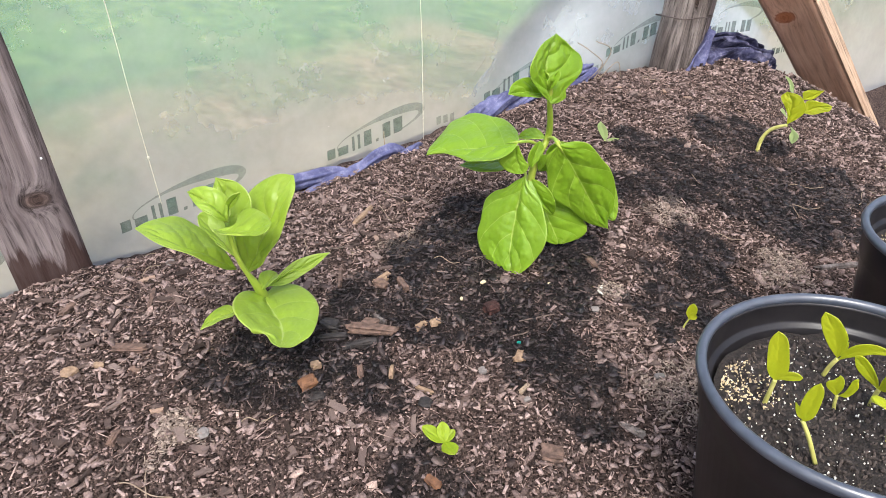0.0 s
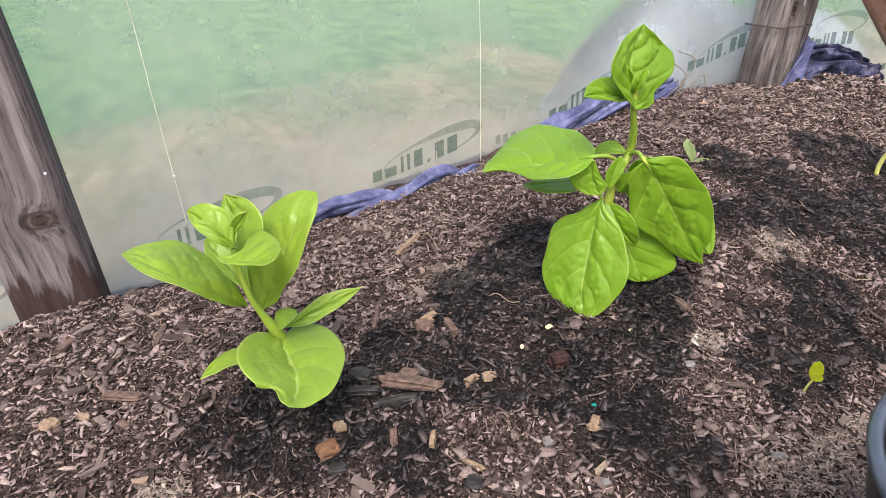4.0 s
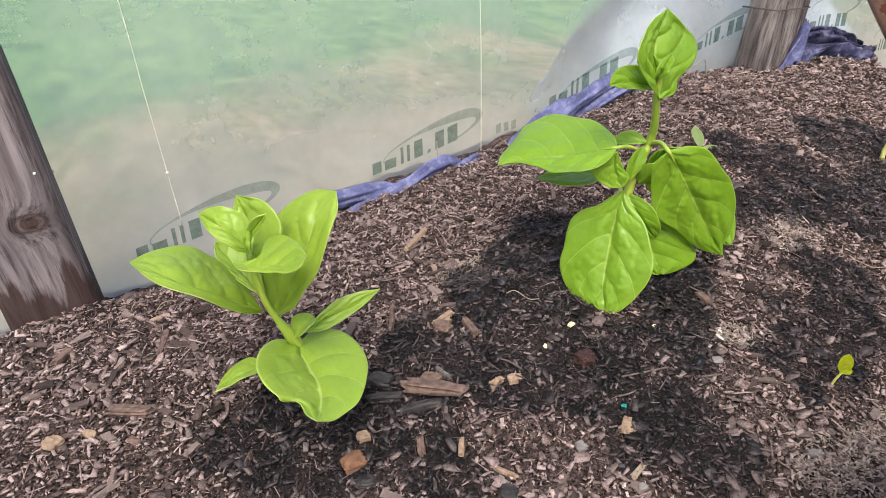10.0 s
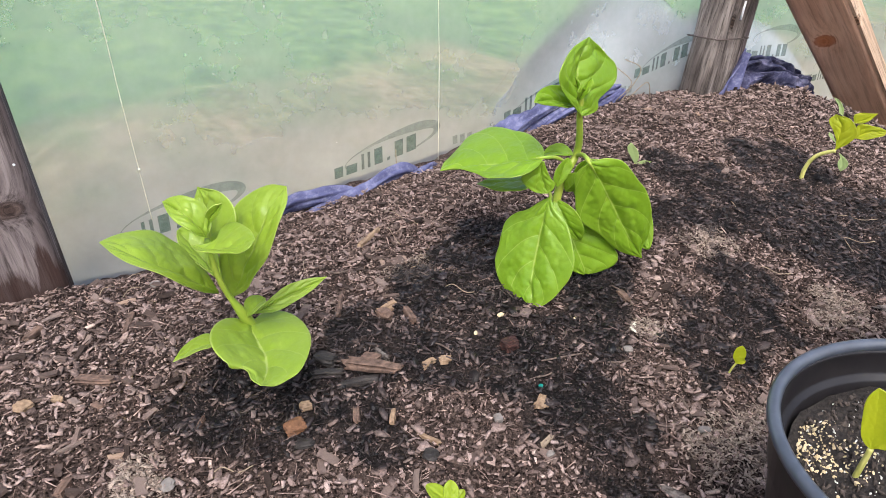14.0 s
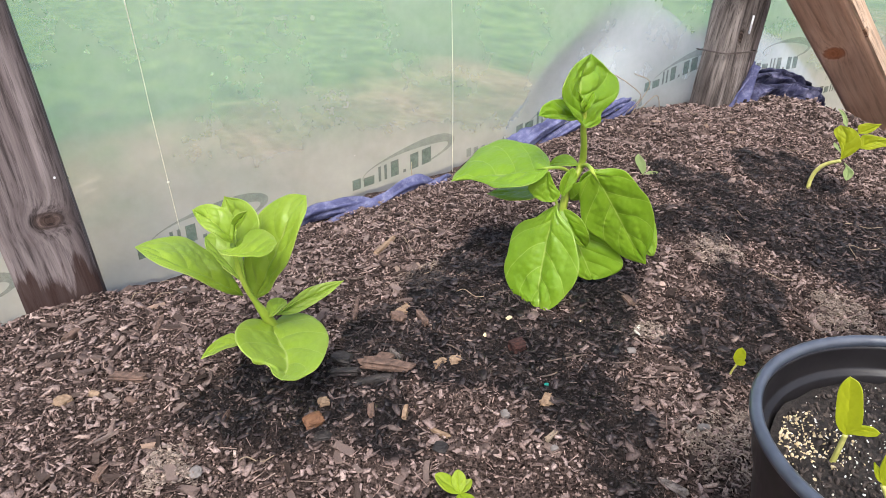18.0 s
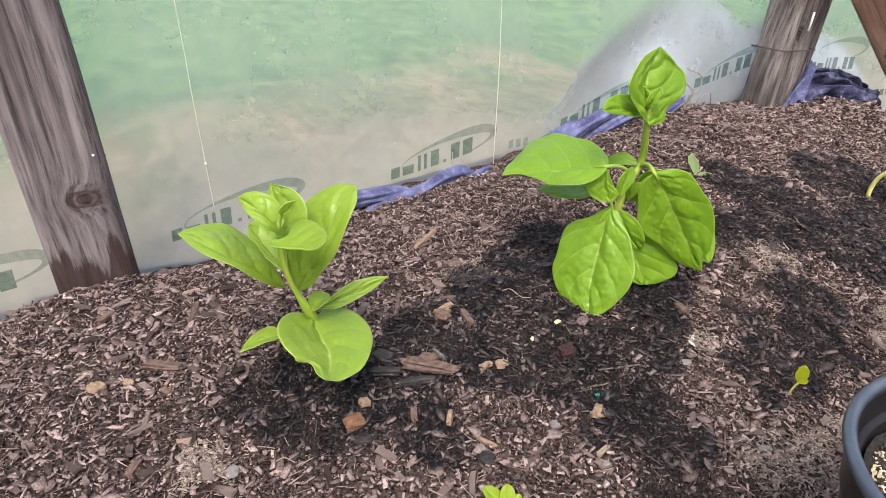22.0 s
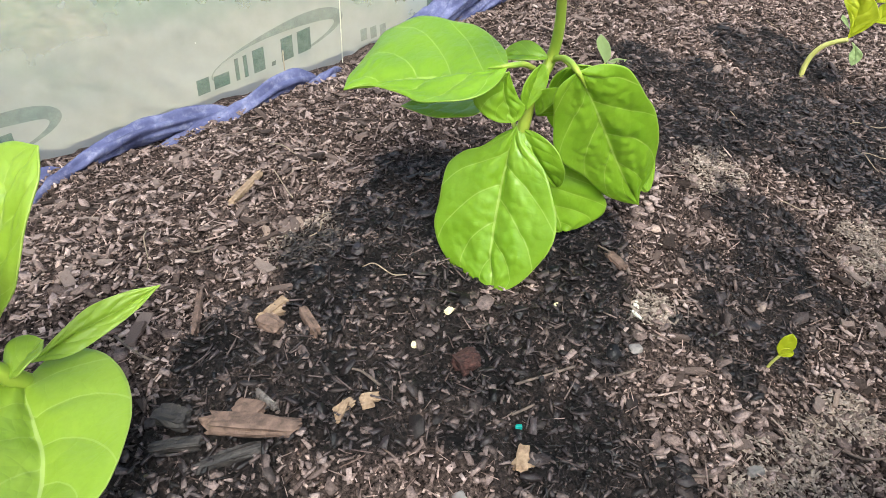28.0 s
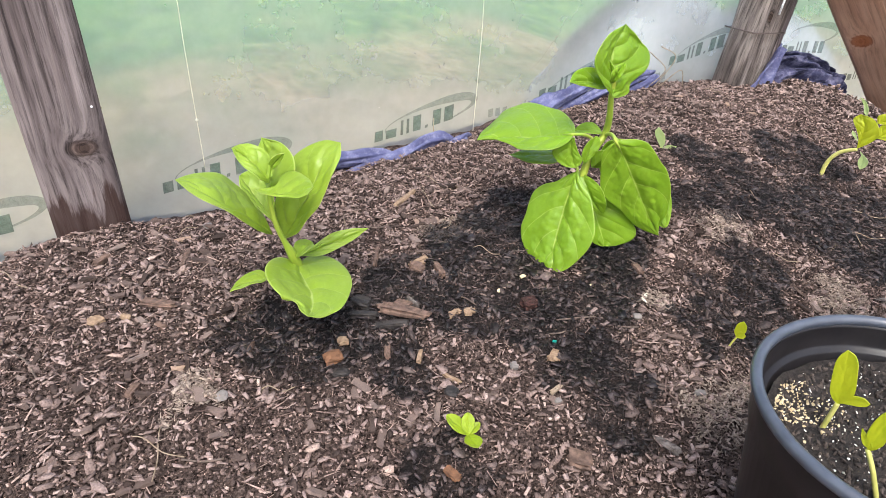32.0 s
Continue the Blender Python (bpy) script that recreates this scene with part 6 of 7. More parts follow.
def pot_seedlings():
    g = "seedlings in the pot"
    text = "yellow-green spinach seedling in the black pot"
    z = 0.074
    sprout((-0.0030, 0.2310, 0.0740), ((-0.0030, 0.2310, 0.0731), (-0.0025, 0.2300, 0.0834), (-0.0022, 0.2292, 0.0920)),
           ((((-0.0022, 0.2292, 0.0920), (-0.0029, 0.2308, 0.1078), (-0.0040, 0.2333, 0.1226)), ((-0.0034, 0.2318, 0.0941), (-0.0042, 0.2336, 0.0976), (-0.0046, 0.2345, 0.1019), (-0.0049, 0.2351, 0.1063), (-0.0051, 0.2356, 0.1107), (-0.0052, 0.2358, 0.1151), (-0.0049, 0.2350, 0.1193)), ((-0.0011, 0.2268, 0.0955), (-0.0002, 0.2250, 0.0995), (-0.0003, 0.2252, 0.1044), (-0.0007, 0.2261, 0.1091), (-0.0011, 0.2270, 0.1137), (-0.0017, 0.2281, 0.1182), (-0.0026, 0.2302, 0.1215))),
            (((-0.0022, 0.2292, 0.0923), (0.0002, 0.2241, 0.0974), (0.0029, 0.2183, 0.0985)), ((-0.0018, 0.2285, 0.0949), (-0.0015, 0.2277, 0.0973), (-0.0008, 0.2263, 0.0989), (-0.0001, 0.2247, 0.0998), (0.0007, 0.2230, 0.1005), (0.0015, 0.2213, 0.1007), (0.0022, 0.2197, 0.0999)), ((-0.0015, 0.2278, 0.0929), (-0.0008, 0.2263, 0.0935), (-0.0001, 0.2248, 0.0941), (0.0005, 0.2234, 0.0947), (0.0012, 0.2219, 0.0952), (0.0019, 0.2205, 0.0958), (0.0025, 0.2191, 0.0967)))), text, g, 0.0013)
    sprout((-0.0190, 0.1920, 0.0740), ((-0.0190, 0.1921, 0.0735), (-0.0209, 0.1976, 0.0872), (-0.0225, 0.2023, 0.0965)),
           ((((-0.0225, 0.2020, 0.0963), (-0.0220, 0.2008, 0.1091), (-0.0218, 0.2002, 0.1214)), ((-0.0230, 0.2035, 0.0991), (-0.0233, 0.2045, 0.1024), (-0.0234, 0.2049, 0.1059), (-0.0234, 0.2047, 0.1096), (-0.0232, 0.2042, 0.1131), (-0.0229, 0.2033, 0.1164), (-0.0224, 0.2019, 0.1192)), ((-0.0217, 0.2000, 0.0983), (-0.0213, 0.1985, 0.1014), (-0.0210, 0.1979, 0.1050), (-0.0209, 0.1976, 0.1087), (-0.0209, 0.1975, 0.1123), (-0.0209, 0.1976, 0.1160), (-0.0212, 0.1984, 0.1191))),
            (((-0.0224, 0.2018, 0.0968), (-0.0232, 0.2043, 0.1015), (-0.0242, 0.2070, 0.1056)), ((-0.0227, 0.2028, 0.0973), (-0.0231, 0.2038, 0.0978), (-0.0234, 0.2047, 0.0986), (-0.0236, 0.2054, 0.0997), (-0.0238, 0.2060, 0.1010), (-0.0240, 0.2065, 0.1025), (-0.0241, 0.2068, 0.1040)), ((-0.0221, 0.2009, 0.0981), (-0.0222, 0.2012, 0.0997), (-0.0225, 0.2021, 0.1010), (-0.0228, 0.2030, 0.1021), (-0.0231, 0.2040, 0.1031), (-0.0235, 0.2050, 0.1040), (-0.0238, 0.2060, 0.1048)))), text, g, 0.0012)
    sprout((0.0440, 0.2260, 0.0740), ((0.0442, 0.2255, 0.0736), (0.0449, 0.2236, 0.0824), (0.0456, 0.2217, 0.0878)),
           ((((0.0456, 0.2218, 0.0883), (0.0439, 0.2262, 0.1031), (0.0412, 0.2334, 0.1150)), ((0.0447, 0.2241, 0.0908), (0.0439, 0.2264, 0.0935), (0.0431, 0.2284, 0.0966), (0.0424, 0.2302, 0.0999), (0.0417, 0.2320, 0.1034), (0.0412, 0.2334, 0.1071), (0.0409, 0.2342, 0.1111)), ((0.0461, 0.2205, 0.0930), (0.0464, 0.2197, 0.0978), (0.0463, 0.2200, 0.1027), (0.0456, 0.2218, 0.1069), (0.0447, 0.2242, 0.1104), (0.0437, 0.2269, 0.1133), (0.0425, 0.2300, 0.1145))),
            (((0.0458, 0.2213, 0.0874), (0.0495, 0.2117, 0.0991), (0.0540, 0.1998, 0.1015)), ((0.0463, 0.2200, 0.0924), (0.0469, 0.2184, 0.0971), (0.0479, 0.2159, 0.1005), (0.0490, 0.2128, 0.1025), (0.0503, 0.2096, 0.1037), (0.0515, 0.2063, 0.1040), (0.0528, 0.2030, 0.1031)), ((0.0468, 0.2186, 0.0897), (0.0478, 0.2160, 0.0918), (0.0488, 0.2133, 0.0940), (0.0498, 0.2107, 0.0960), (0.0509, 0.2080, 0.0978), (0.0519, 0.2052, 0.0988), (0.0530, 0.2024, 0.0999))),
            (((0.0456, 0.2218, 0.0895), (0.0461, 0.2204, 0.0950), (0.0466, 0.2193, 0.1005)), ((0.0453, 0.2225, 0.0910), (0.0451, 0.2231, 0.0926), (0.0451, 0.2230, 0.0944), (0.0453, 0.2226, 0.0961), (0.0455, 0.2221, 0.0977), (0.0458, 0.2214, 0.0991), (0.0461, 0.2204, 0.0999)), ((0.0460, 0.2209, 0.0904), (0.0463, 0.2199, 0.0912), (0.0466, 0.2192, 0.0924), (0.0467, 0.2189, 0.0939), (0.0467, 0.2188, 0.0956), (0.0467, 0.2189, 0.0973), (0.0467, 0.2190, 0.0989)))), text, g, 0.0013)
    sprout((0.0230, 0.2070, 0.0740), ((0.0230, 0.2071, 0.0733), (0.0227, 0.2077, 0.0786), (0.0227, 0.2078, 0.0838)),
           ((((0.0227, 0.2080, 0.0832), (0.0221, 0.2097, 0.0897), (0.0223, 0.2091, 0.0967)), ((0.0221, 0.2097, 0.0843), (0.0215, 0.2113, 0.0854), (0.0210, 0.2129, 0.0869), (0.0206, 0.2139, 0.0891), (0.0209, 0.2131, 0.0912), (0.0215, 0.2114, 0.0924), (0.0219, 0.2102, 0.0945)), ((0.0228, 0.2074, 0.0851), (0.0230, 0.2069, 0.0869), (0.0232, 0.2064, 0.0888), (0.0233, 0.2063, 0.0908), (0.0232, 0.2065, 0.0928), (0.0230, 0.2070, 0.0947), (0.0227, 0.2079, 0.0961))),
            (((0.0231, 0.2068, 0.0839), (0.0244, 0.2029, 0.0899), (0.0249, 0.2016, 0.0983)), ((0.0234, 0.2059, 0.0857), (0.0236, 0.2052, 0.0876), (0.0238, 0.2046, 0.0896), (0.0240, 0.2043, 0.0917), (0.0240, 0.2040, 0.0938), (0.0242, 0.2037, 0.0959), (0.0244, 0.2028, 0.0975)), ((0.0237, 0.2051, 0.0842), (0.0242, 0.2035, 0.0849), (0.0246, 0.2024, 0.0867), (0.0249, 0.2014, 0.0888), (0.0252, 0.2007, 0.0911), (0.0253, 0.2004, 0.0935), (0.0251, 0.2010, 0.0960)))), text, g, 0.001)
    sprout((0.0410, 0.1980, 0.0740), ((0.0411, 0.1977, 0.0739), (0.0412, 0.1972, 0.0809), (0.0414, 0.1966, 0.0861)),
           ((((0.0413, 0.1969, 0.0862), (0.0393, 0.2035, 0.0946), (0.0371, 0.2110, 0.1011)), ((0.0407, 0.1990, 0.0875), (0.0401, 0.2010, 0.0887), (0.0395, 0.2031, 0.0900), (0.0389, 0.2051, 0.0915), (0.0383, 0.2071, 0.0931), (0.0377, 0.2089, 0.0952), (0.0374, 0.2101, 0.0980)), ((0.0411, 0.1976, 0.0898), (0.0407, 0.1989, 0.0931), (0.0402, 0.2005, 0.0958), (0.0397, 0.2023, 0.0983), (0.0391, 0.2043, 0.1005), (0.0385, 0.2064, 0.1024), (0.0378, 0.2088, 0.1028))),
            (((0.0414, 0.1966, 0.0861), (0.0421, 0.1943, 0.0929), (0.0429, 0.1918, 0.0992)), ((0.0414, 0.1968, 0.0884), (0.0414, 0.1968, 0.0907), (0.0414, 0.1965, 0.0929), (0.0416, 0.1961, 0.0951), (0.0417, 0.1956, 0.0972), (0.0420, 0.1946, 0.0987), (0.0424, 0.1932, 0.0991)), ((0.0419, 0.1950, 0.0860), (0.0423, 0.1935, 0.0864), (0.0426, 0.1925, 0.0881), (0.0429, 0.1918, 0.0901), (0.0430, 0.1913, 0.0923), (0.0430, 0.1912, 0.0946), (0.0430, 0.1915, 0.0970)))), text, g, 0.0013)
    seedling((0.023, 0.180, z), ((20, 55, 0.026, 0.013, 120), (150, 30, 0.018, 0.011, 0)), 0.020, text, g)


pot_seedlings()


# ---- single pieces on the bed ----
def chunk(name, x, y, size, turn, material, label, category, tilt=0.0, seed=0.0, lift=0.0):
    """A worn lump or splinter of wood or stone."""
    bm = bmesh.new()
    bmesh.ops.create_cube(bm, size=1.0)
    bmesh.ops.subdivide_edges(bm, edges=bm.edges, cuts=4, use_grid_fill=True)
    for v in bm.verts:
        p = v.co.copy()
        v.co = p.lerp(p.normalized() * 0.62, 0.75 if name in ("stone", "dead_leaf") else 0.30)
        v.co *= 1 + 0.34 * noise.noise(Vector((p.x * 1.5 + seed, p.y * 3 + seed, p.z * 3))) + 0.10 * noise.noise(Vector((p.x * 2.5, p.y * 9 + seed, p.z * 9)))
    z = float(soil_top(x, y)) + size[2] * 0.30 + lift
    bm.transform(pose(x, y, z, 0, tilt, turn) @ Matrix.Diagonal((*size, 1)))
    return tagged(part(name, bm, material, smooth=False), label, category)


def bed_pieces():
    chunk("bark_chunk", -0.1125, 0.4900, (0.0375, 0.0084, 0.0060), -44, BROWN_BARK, "long brown split bark chunk lying on wet soil", "bark", 0, 1.0, 0.001)
    chunk("bark_chunk", -0.1375, 0.5160, (0.0150, 0.0088, 0.0060), -53, DARK_BARK, "wet black bark piece on soil", "bark", 0, 2.0, 0.001)
    chunk("bark_chunk", -0.1415, 0.5020, (0.0197, 0.0049, 0.0050), -30, DARK_BARK, "wet black bark piece on soil", "bark", 0, 3.0, 0.001)
    chunk("bark_chunk", -0.1260, 0.4840, (0.0253, 0.0054, 0.0050), -18, DARK_BARK, "wet black bark strip on soil", "bark", 0, 4.0, 0.001)
    chunk("bark_chunk", -0.1095, 0.4990, (0.0122, 0.0089, 0.0050), -55, BROWN_BARK, "square reddish bark piece on soil", "bark", 0, 5.0, 0.001)
    chunk("twig", -0.1015, 0.4985, (0.0133, 0.0028, 0.0040), -77, GREY_WOOD, "short grey twig on soil", "twig", 0, 6.0, 0.001)
    chunk("wood_splinter", -0.0745, 0.5455, (0.0133, 0.0052, 0.0030), -13, TAN_BIT, "pale orange wood splinter", "wood chip", 0, 7.0, 0.001)
    chunk("bark_chunk", -0.0790, 0.5365, (0.0117, 0.0079, 0.0060), -70, BROWN_BARK, "reddish bark piece on soil", "bark", 0, 8.0, 0.001)
    chunk("wood_splinter", -0.0615, 0.5285, (0.0192, 0.0044, 0.0050), -99, BROWN_BARK, "splintered brown wood chip", "wood chip", 0, 9.0, 0.001)
    chunk("wood_splinter", -0.1030, 0.5675, (0.0304, 0.0030, 0.0040), -117, BROWN_BARK, "brown wood splinter on mulch", "wood chip", 0, 10.0, 0.001)
    chunk("wood_splinter", -0.0295, 0.6660, (0.0352, 0.0049, 0.0040), 35, TAN_BIT, "pale weathered wood splinter", "wood chip", 0, 11.0, 0.001)
    chunk("wood_splinter", -0.0775, 0.4750, (0.0108, 0.0033, 0.0030), 34, TAN_BIT, "small pale splinter on wet soil", "wood chip", 0, 12.0, 0.001)
    chunk("wood_splinter", -0.0655, 0.4720, (0.0054, 0.0029, 0.0030), -22, TAN_BIT, "small pale splinter on wet soil", "wood chip", 0, 13.0, 0.001)
    chunk("wood_splinter", -0.0240, 0.4125, (0.0094, 0.0048, 0.0040), -32, TAN_BIT, "yellow wood chip on soil", "wood chip", 0, 14.0, 0.001)
    chunk("wood_splinter", -0.1075, 0.4265, (0.0192, 0.0027, 0.0030), -62, TAN_BIT, "pale thin splinter on soil", "wood chip", 0, 15.0, 0.001)
    chunk("wood_splinter", -0.0385, 0.3885, (0.0114, 0.0033, 0.0030), 15, STRAW, "pale dry splinter on soil", "wood chip", 0, 16.0, 0.001)
    chunk("wood_splinter", -0.1195, 0.4490, (0.0122, 0.0035, 0.0040), -125, TAN_BIT, "tan wood chip on wet soil", "wood chip", 0, 17.0, 0.001)
    chunk("wood_splinter", -0.1405, 0.4585, (0.0121, 0.0040, 0.0040), -114, BROWN_BARK, "brown wood chip on wet soil", "wood chip", 0, 18.0, 0.001)
    chunk("stone", -0.0595, 0.4140, (0.0051, 0.0055, 0.0042), -16, PALE_STONE, "pale grey pebble on soil", "stone", 0, 19.0, 0.001)
    chunk("dead_leaf", -0.1655, 0.4835, (0.0071, 0.0064, 0.0050), -8, TAN_BIT, "yellow-brown leaf scrap on soil", "leaf litter", 0, 20.0, 0.001)
    chunk("dead_leaf", -0.1790, 0.4675, (0.0120, 0.0102, 0.0060), -5, DEAD_LEAF, "curled orange-brown dead leaf", "leaf litter", 0, 21.0, 0.001)
    chunk("stone", -0.1780, 0.4545, (0.0104, 0.0073, 0.0035), -20, DARK_BARK, "flat dark grey stone on soil", "stone", 0, 22.0, 0.001)
    chunk("twig", -0.2300, 0.4980, (0.0144, 0.0027, 0.0030), 56, BROWN_BARK, "short brown twig on mulch", "twig", 0, 23.0, 0.001)
    chunk("wood_splinter", -0.2820, 0.5460, (0.0089, 0.0045, 0.0040), -63, BROWN_BARK, "reddish chip on mulch", "wood chip", 0, 25.0, 0.001)
    chunk("wood_splinter", -0.3035, 0.5680, (0.0078, 0.0037, 0.0030), -50, TAN_BIT, "yellow wood crumb on mulch", "wood chip", 0, 26.0, 0.001)
    chunk("stone", 0.0700, 0.4245, (0.0060, 0.0049, 0.0035), -21, PALE_STONE, "pale brown pebble on soil", "stone", 0, 27.0, 0.001)
    chunk("wood_splinter", 0.1140, 0.4745, (0.0155, 0.0053, 0.0040), -105, BROWN_BARK, "brown splinter on soil", "wood chip", 0, 28.0, 0.001)
    chunk("wood_splinter", 0.1100, 0.5880, (0.0234, 0.0066, 0.0040), -70, BROWN_BARK, "brown splinter on mulch", "wood chip", 0, 29.0, 0.001)
    chunk("bark_chunk", -0.2490, 0.6460, (0.0279, 0.0042, 0.0040), 69, BROWN_BARK, "flat brown bark strip on mulch", "bark", 0, 30.0, 0.001)
    chunk("bark_chunk", -0.2800, 0.5745, (0.0250, 0.0068, 0.0050), -37, BROWN_BARK, "flat brown bark slab on mulch", "bark", 0, 31.0, 0.001)
    chunk("bark_chunk", -0.3135, 0.6700, (0.0149, 0.0069, 0.0040), 42, BROWN_BARK, "brown bark chip on mulch", "bark", 0, 32.0, 0.001)
    chunk("wood_splinter", -0.1420, 0.3565, (0.0056, 0.0112, 0.0040), 14, DEAD_LEAF, "orange rotten wood chip", "wood chip", 0, 34.0, 0.001)
    chunk("wood_splinter", -0.0565, 0.3360, (0.0149, 0.0125, 0.0050), -42, BROWN_BARK, "half-buried brown wood lump", "wood chip", 0, 35.0, 0.001)
    chunk("twig", 0.0110, 0.3255, (0.0218, 0.0046, 0.0040), -74, GREY_WOOD, "grey twig on dry soil", "twig", 0, 36.0, 0.001)
    chunk("wood_splinter", -0.3230, 0.5735, (0.0108, 0.0091, 0.0040), -56, TAN_BIT, "beige crumb of wood", "wood chip", 0, 37.0, 0.001)
    chunk("stone", -0.2185, 0.7170, (0.0076, 0.0092, 0.0028), -34, PALE_STONE, "pale grey stone on mulch", "stone", 0, 38.0, 0.001)
    chunk("bark_chunk", -0.3085, 0.4935, (0.0114, 0.0052, 0.0040), 52, BROWN_BARK, "brown bark chip on mulch", "bark", 0, 39.0, 0.001)
    chunk("stone", -0.2580, 0.4625, (0.0073, 0.0076, 0.0028), 17, PALE_STONE, "grey flake on mulch", "stone", 0, 40.0, 0.001)
    chunk("stone", -0.1125, 0.4120, (0.0084, 0.0078, 0.0035), -42, DARK_BARK, "dark grey stone on soil", "stone", 0, 41.0, 0.001)
    chunk("stone", 0.0690, 0.3490, (0.0076, 0.0045, 0.0028), -22, PALE_STONE, "pale pebble on dry soil", "stone", 0, 44.0, 0.001)
    chunk("twig", 0.3665, 0.3650, (0.0475, 0.0057, 0.0030), -30, GREY_WOOD, "thin dark twig on mulch", "twig", 0, 45.0, 0.001)
    chunk("stone", -0.0415, 0.3815, (0.0050, 0.0036, 0.0028), 8, PALE_STONE, "small pale pebble on soil", "stone", 0, 46.0, 0.001)
    chunk("seed", 0.0, 0.4935, (0.0050, 0.0034, 0.0015), 15, GRIT, "flat pale seed on the soil", "seed", 0, 22.0, 0.001)
    chunk("plastic_crumb", -0.0130, 0.4270, (0.003, 0.002, 0.0015), -38, TEAL, "tiny turquoise plastic crumb on wet soil", "plastic", 0, 61.0, 0.001)
    chunk("seed_case", -0.0130, 0.4650, (0.011, 0.01, 0.008), -1, RED_CRUMB, "dark red crumbly seed case on wet soil", "seed", 0, 62.0, 0.001)
    chunk("seed", -0.0270, 0.4880, (0.0032, 0.0024, 0.0015), 36, GRIT, "flat pale seed on the soil", "seed", 0, 63.0, 0.001)
    chunk("seed", 0.0550, 0.4680, (0.003, 0.0024, 0.0015), -17, GRIT, "flat pale seed on the soil", "seed", 0, 64.0, 0.001)
    chunk("wood_splinter", -0.0700, 0.5480, (0.013, 0.0045, 0.003), 20, TAN_BIT, "pale orange wood splinter", "wood chip", 0, 65.0, 0.001)
    chunk("wood_splinter", -0.0630, 0.4740, (0.009, 0.004, 0.003), -33, TAN_BIT, "torn tan wood fibre", "wood chip", 0, 66.0, 0.001)
    chunk("wood_splinter", -0.0750, 0.4780, (0.01, 0.004, 0.003), 4, TAN_BIT, "torn tan wood fibre", "wood chip", 0, 67.0, 0.001)
    chunk("wood_splinter", -0.0230, 0.4140, (0.012, 0.005, 0.003), 41, TAN_BIT, "pale splintered wood chip", "wood chip", 0, 68.0, 0.001)
    for pts in (
            ((0.0740, 0.3770, -0.0210), (0.0730, 0.3690, -0.0240), (0.0680, 0.3600, -0.0260)),
            ((0.1220, 0.3330, -0.0400), (0.1260, 0.3210, -0.0400), (0.1380, 0.3140, -0.0430)),
            ((0.0430, 0.4180, -0.0050), (0.0550, 0.4170, -0.0090), (0.0620, 0.4140, -0.0090)),
            ((-0.1410, 0.5790, 0.0160), (-0.1370, 0.5620, 0.0160), (-0.1320, 0.5480, 0.0170)),
            ((-0.0620, 0.4970, 0.0080), (-0.0570, 0.4900, 0.0080), (-0.0560, 0.4760, 0.0100)),
            ((-0.0030, 0.7650, 0.0040), (0.0070, 0.7560, 0.0060), (0.0180, 0.7490, 0.0110)),
            ((-0.2060, 0.6420, 0.0110), (-0.1940, 0.6260, 0.0150), (-0.1820, 0.6130, 0.0160)),
            ((-0.0000, 0.4430, -0.0010), (0.0210, 0.4350, 0.0000), (0.0300, 0.4320, -0.0000)),
            ((-0.0130, 0.4320, -0.0030), (-0.0050, 0.4310, -0.0040), (-0.0010, 0.4290, -0.0020)),
            ((0.0360, 0.3640, -0.0190), (0.0460, 0.3590, -0.0230), (0.0600, 0.3560, -0.0270)),
            ((0.1170, 0.4910, -0.0010), (0.1170, 0.4750, -0.0010), (0.1150, 0.4640, -0.0060)),
            ((-0.0920, 0.6460, 0.0130), (-0.0850, 0.6200, 0.0160), (-0.0730, 0.6170, 0.0160)),
            ((-0.3200, 0.4710, 0.0080), (-0.3140, 0.4590, 0.0070), (-0.3070, 0.4660, 0.0070)),
            ((-0.2900, 0.4300, -0.0020), (-0.2780, 0.4240, -0.0040), (-0.2670, 0.4190, -0.0020)),
            ((-0.3800, 0.5760, 0.0080), (-0.3700, 0.5560, 0.0090), (-0.3650, 0.5390, 0.0060))):
        tagged(part("twig", tube(spline(pts, 5), 0.0007, 6), TWIG), "thin curved brown root twig on the mulch", "twig", "twigs on the bed")
    chunk("root_scrap", 0.100, 0.447, (0.008, 0.003, 0.002), 35, CORD, "white papery root scrap curled on the soil", "root", 6, 33.0, 0.001)
    chunk("root_scrap", 0.092, 0.441, (0.008, 0.0016, 0.0012), 75, CORD, "thin white root scrap on the soil", "root", 4, 34.0, 0.001)
    g = np.random.default_rng(44)
    for _ in range(26):
        x, y = g.uniform(-0.42, 0.55), g.uniform(0.32, 0.78)
        z, a, ln = float(soil_top(x, y)) + 0.0025, g.uniform(0, math.pi), g.uniform(0.010, 0.028)
        p = [(x + math.cos(a) * ln * t, y + math.sin(a) * ln * t + 0.004 * math.sin(3 * t), z + 0.002 * math.sin(4 * t)) for t in (-0.8, -0.2, 0.3, 0.9)]
        tagged(part("straw", tube(spline(p, 4), 0.0004, 5), STRAW), "thin dry straw on the mulch", "straw", "straws on the bed")
    stalks = (((0.395, 0.775, 0.05), (0.405, 0.76, 0.075), (0.385, 0.765, 0.095), (0.375, 0.78, 0.105)), ((0.40, 0.77, 0.05), (0.42, 0.76, 0.09), (0.40, 0.77, 0.105)), ((0.41, 0.77, 0.05), (0.44, 0.765, 0.07), (0.455, 0.77, 0.045)))
    tuft = empty_thing("dry_grass_tuft", (0.40, 0.772, 0.045), "small tuft of dry straw-coloured grass against the film", "dry grass")
    for s in stalks:
        part("stalk", tube(spline(s, 6), 0.0007, 5), STRAW, tuft)


bed_pieces()


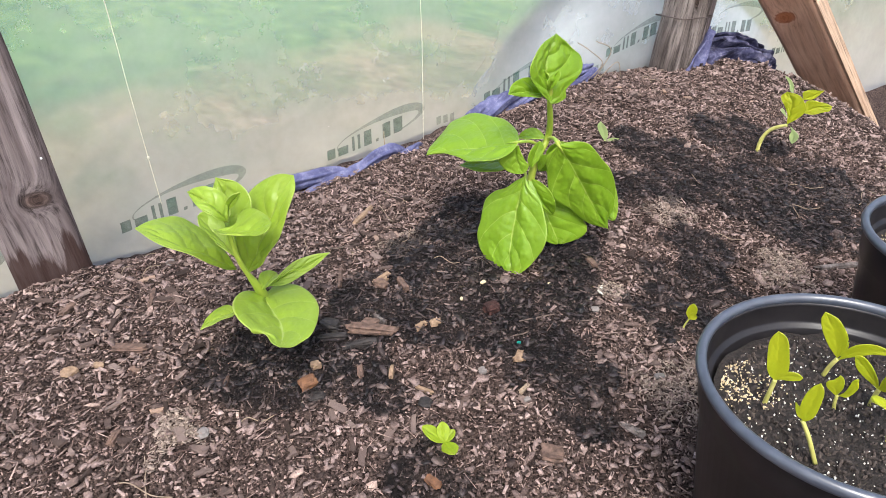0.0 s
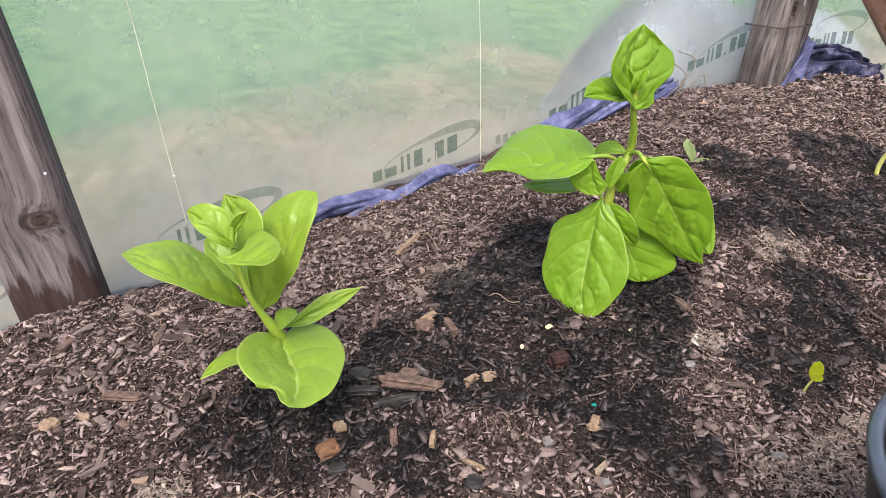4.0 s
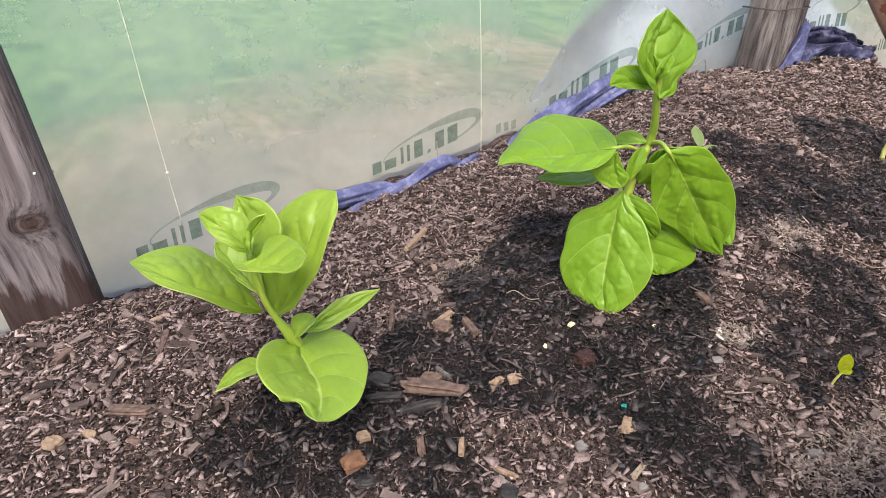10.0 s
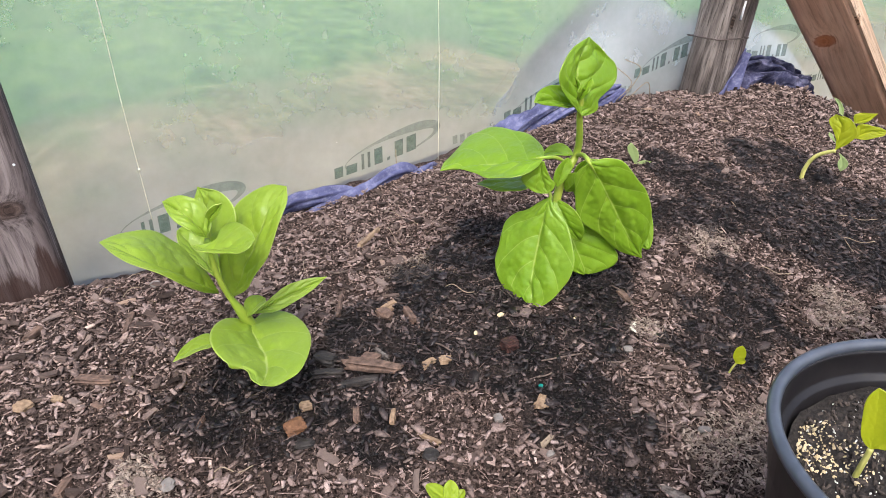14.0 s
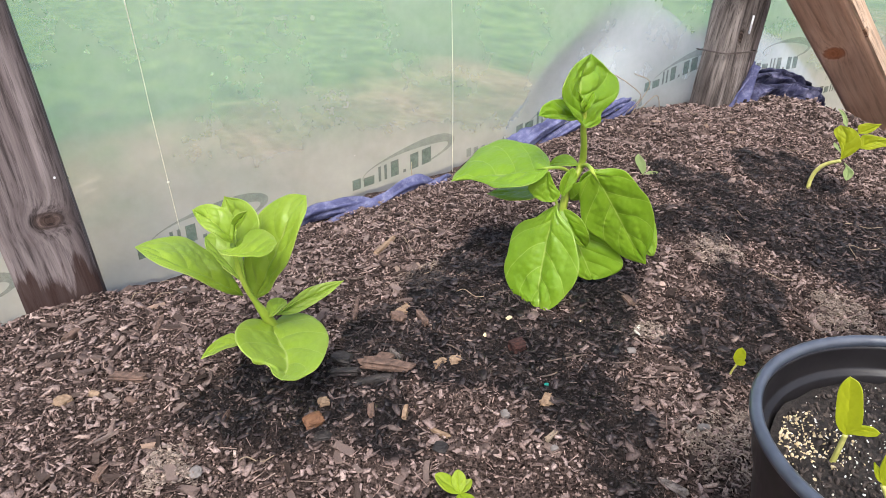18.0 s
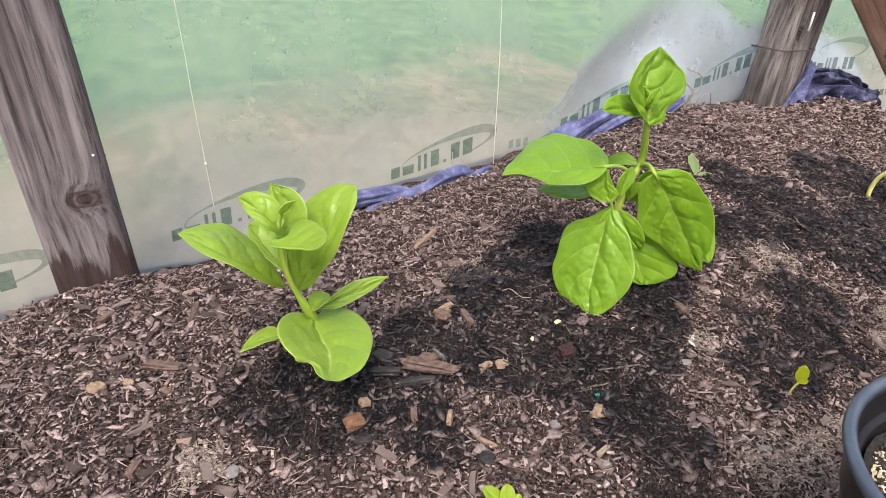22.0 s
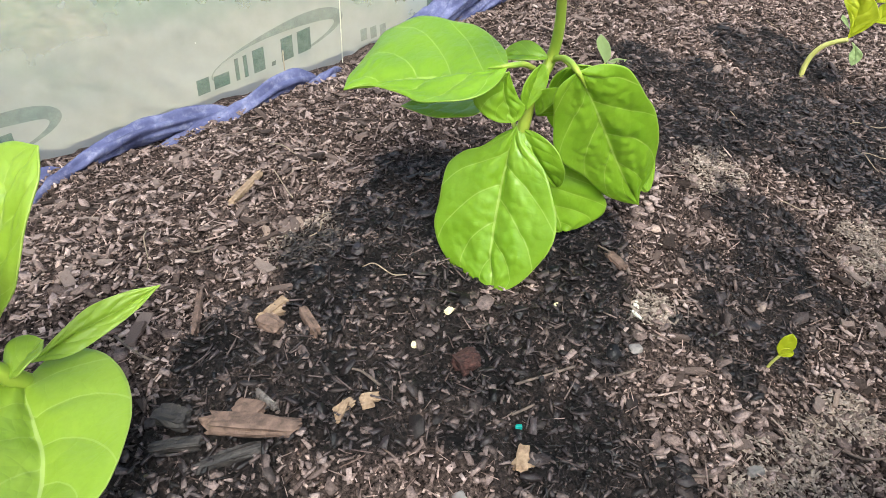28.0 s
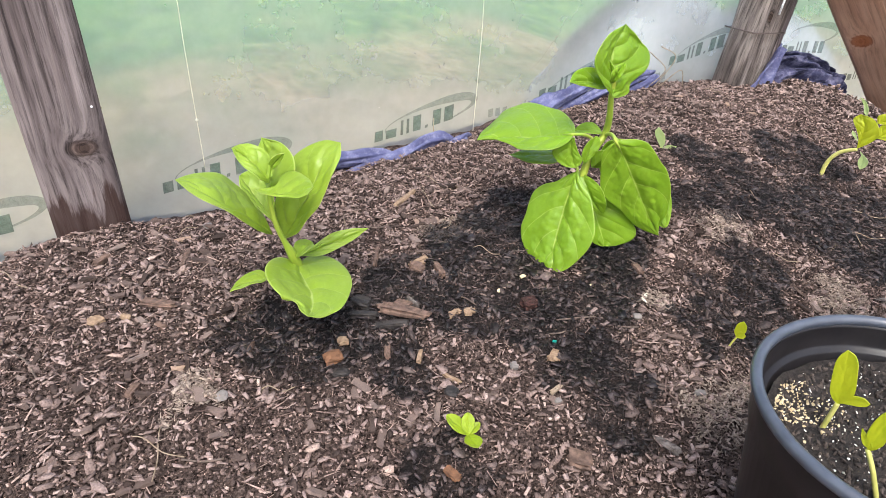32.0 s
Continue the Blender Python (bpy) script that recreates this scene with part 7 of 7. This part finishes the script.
def loose_chips():
    """The larger chips of the bed, each a piece of its own on a few shared meshes."""
    shapes = []
    g = np.random.default_rng(21)
    for k in range(8):
        bm = bmesh.new()
        bmesh.ops.create_cube(bm, size=1.0)
        bmesh.ops.subdivide_edges(bm, edges=[e for e in bm.edges if abs((e.verts[0].co - e.verts[1].co).x) > 0.5], cuts=2)
        for v in bm.verts:
            v.co.x *= 1 + g.uniform(-0.25, 0.15)
            v.co.y *= g.uniform(0.55, 1.2)
            v.co.z = v.co.z * g.uniform(0.6, 1.1) + 0.25 * abs(v.co.x) * (1 if k % 2 else -1)
        bmesh.ops.recalc_face_normals(bm, faces=bm.faces)
        me = bpy.data.meshes.new("bark_chip")
        bm.to_mesh(me)
        bm.free()
        me.materials.append(PIECE)
        shapes.append(me)
    placed = 0
    while placed < 280:
        x, y = g.uniform(-0.40, 0.50), g.uniform(0.33, 0.79)
        if float(moisture(x, y)) > 0.25:
            continue
        ob = new("bark_chip", shapes[placed % 8])
        ln = g.uniform(0.008, 0.016)
        ob.matrix_basis = pose(x, y, float(soil_top(x, y)) + 0.0022, g.normal(0, 12), g.normal(0, 12), g.uniform(0, 360)) @ Matrix.Diagonal((ln, ln * g.uniform(0.22, 0.5), g.uniform(0.0014, 0.003), 1))
        ob.parent = ground
        placed += 1


loose_chips()
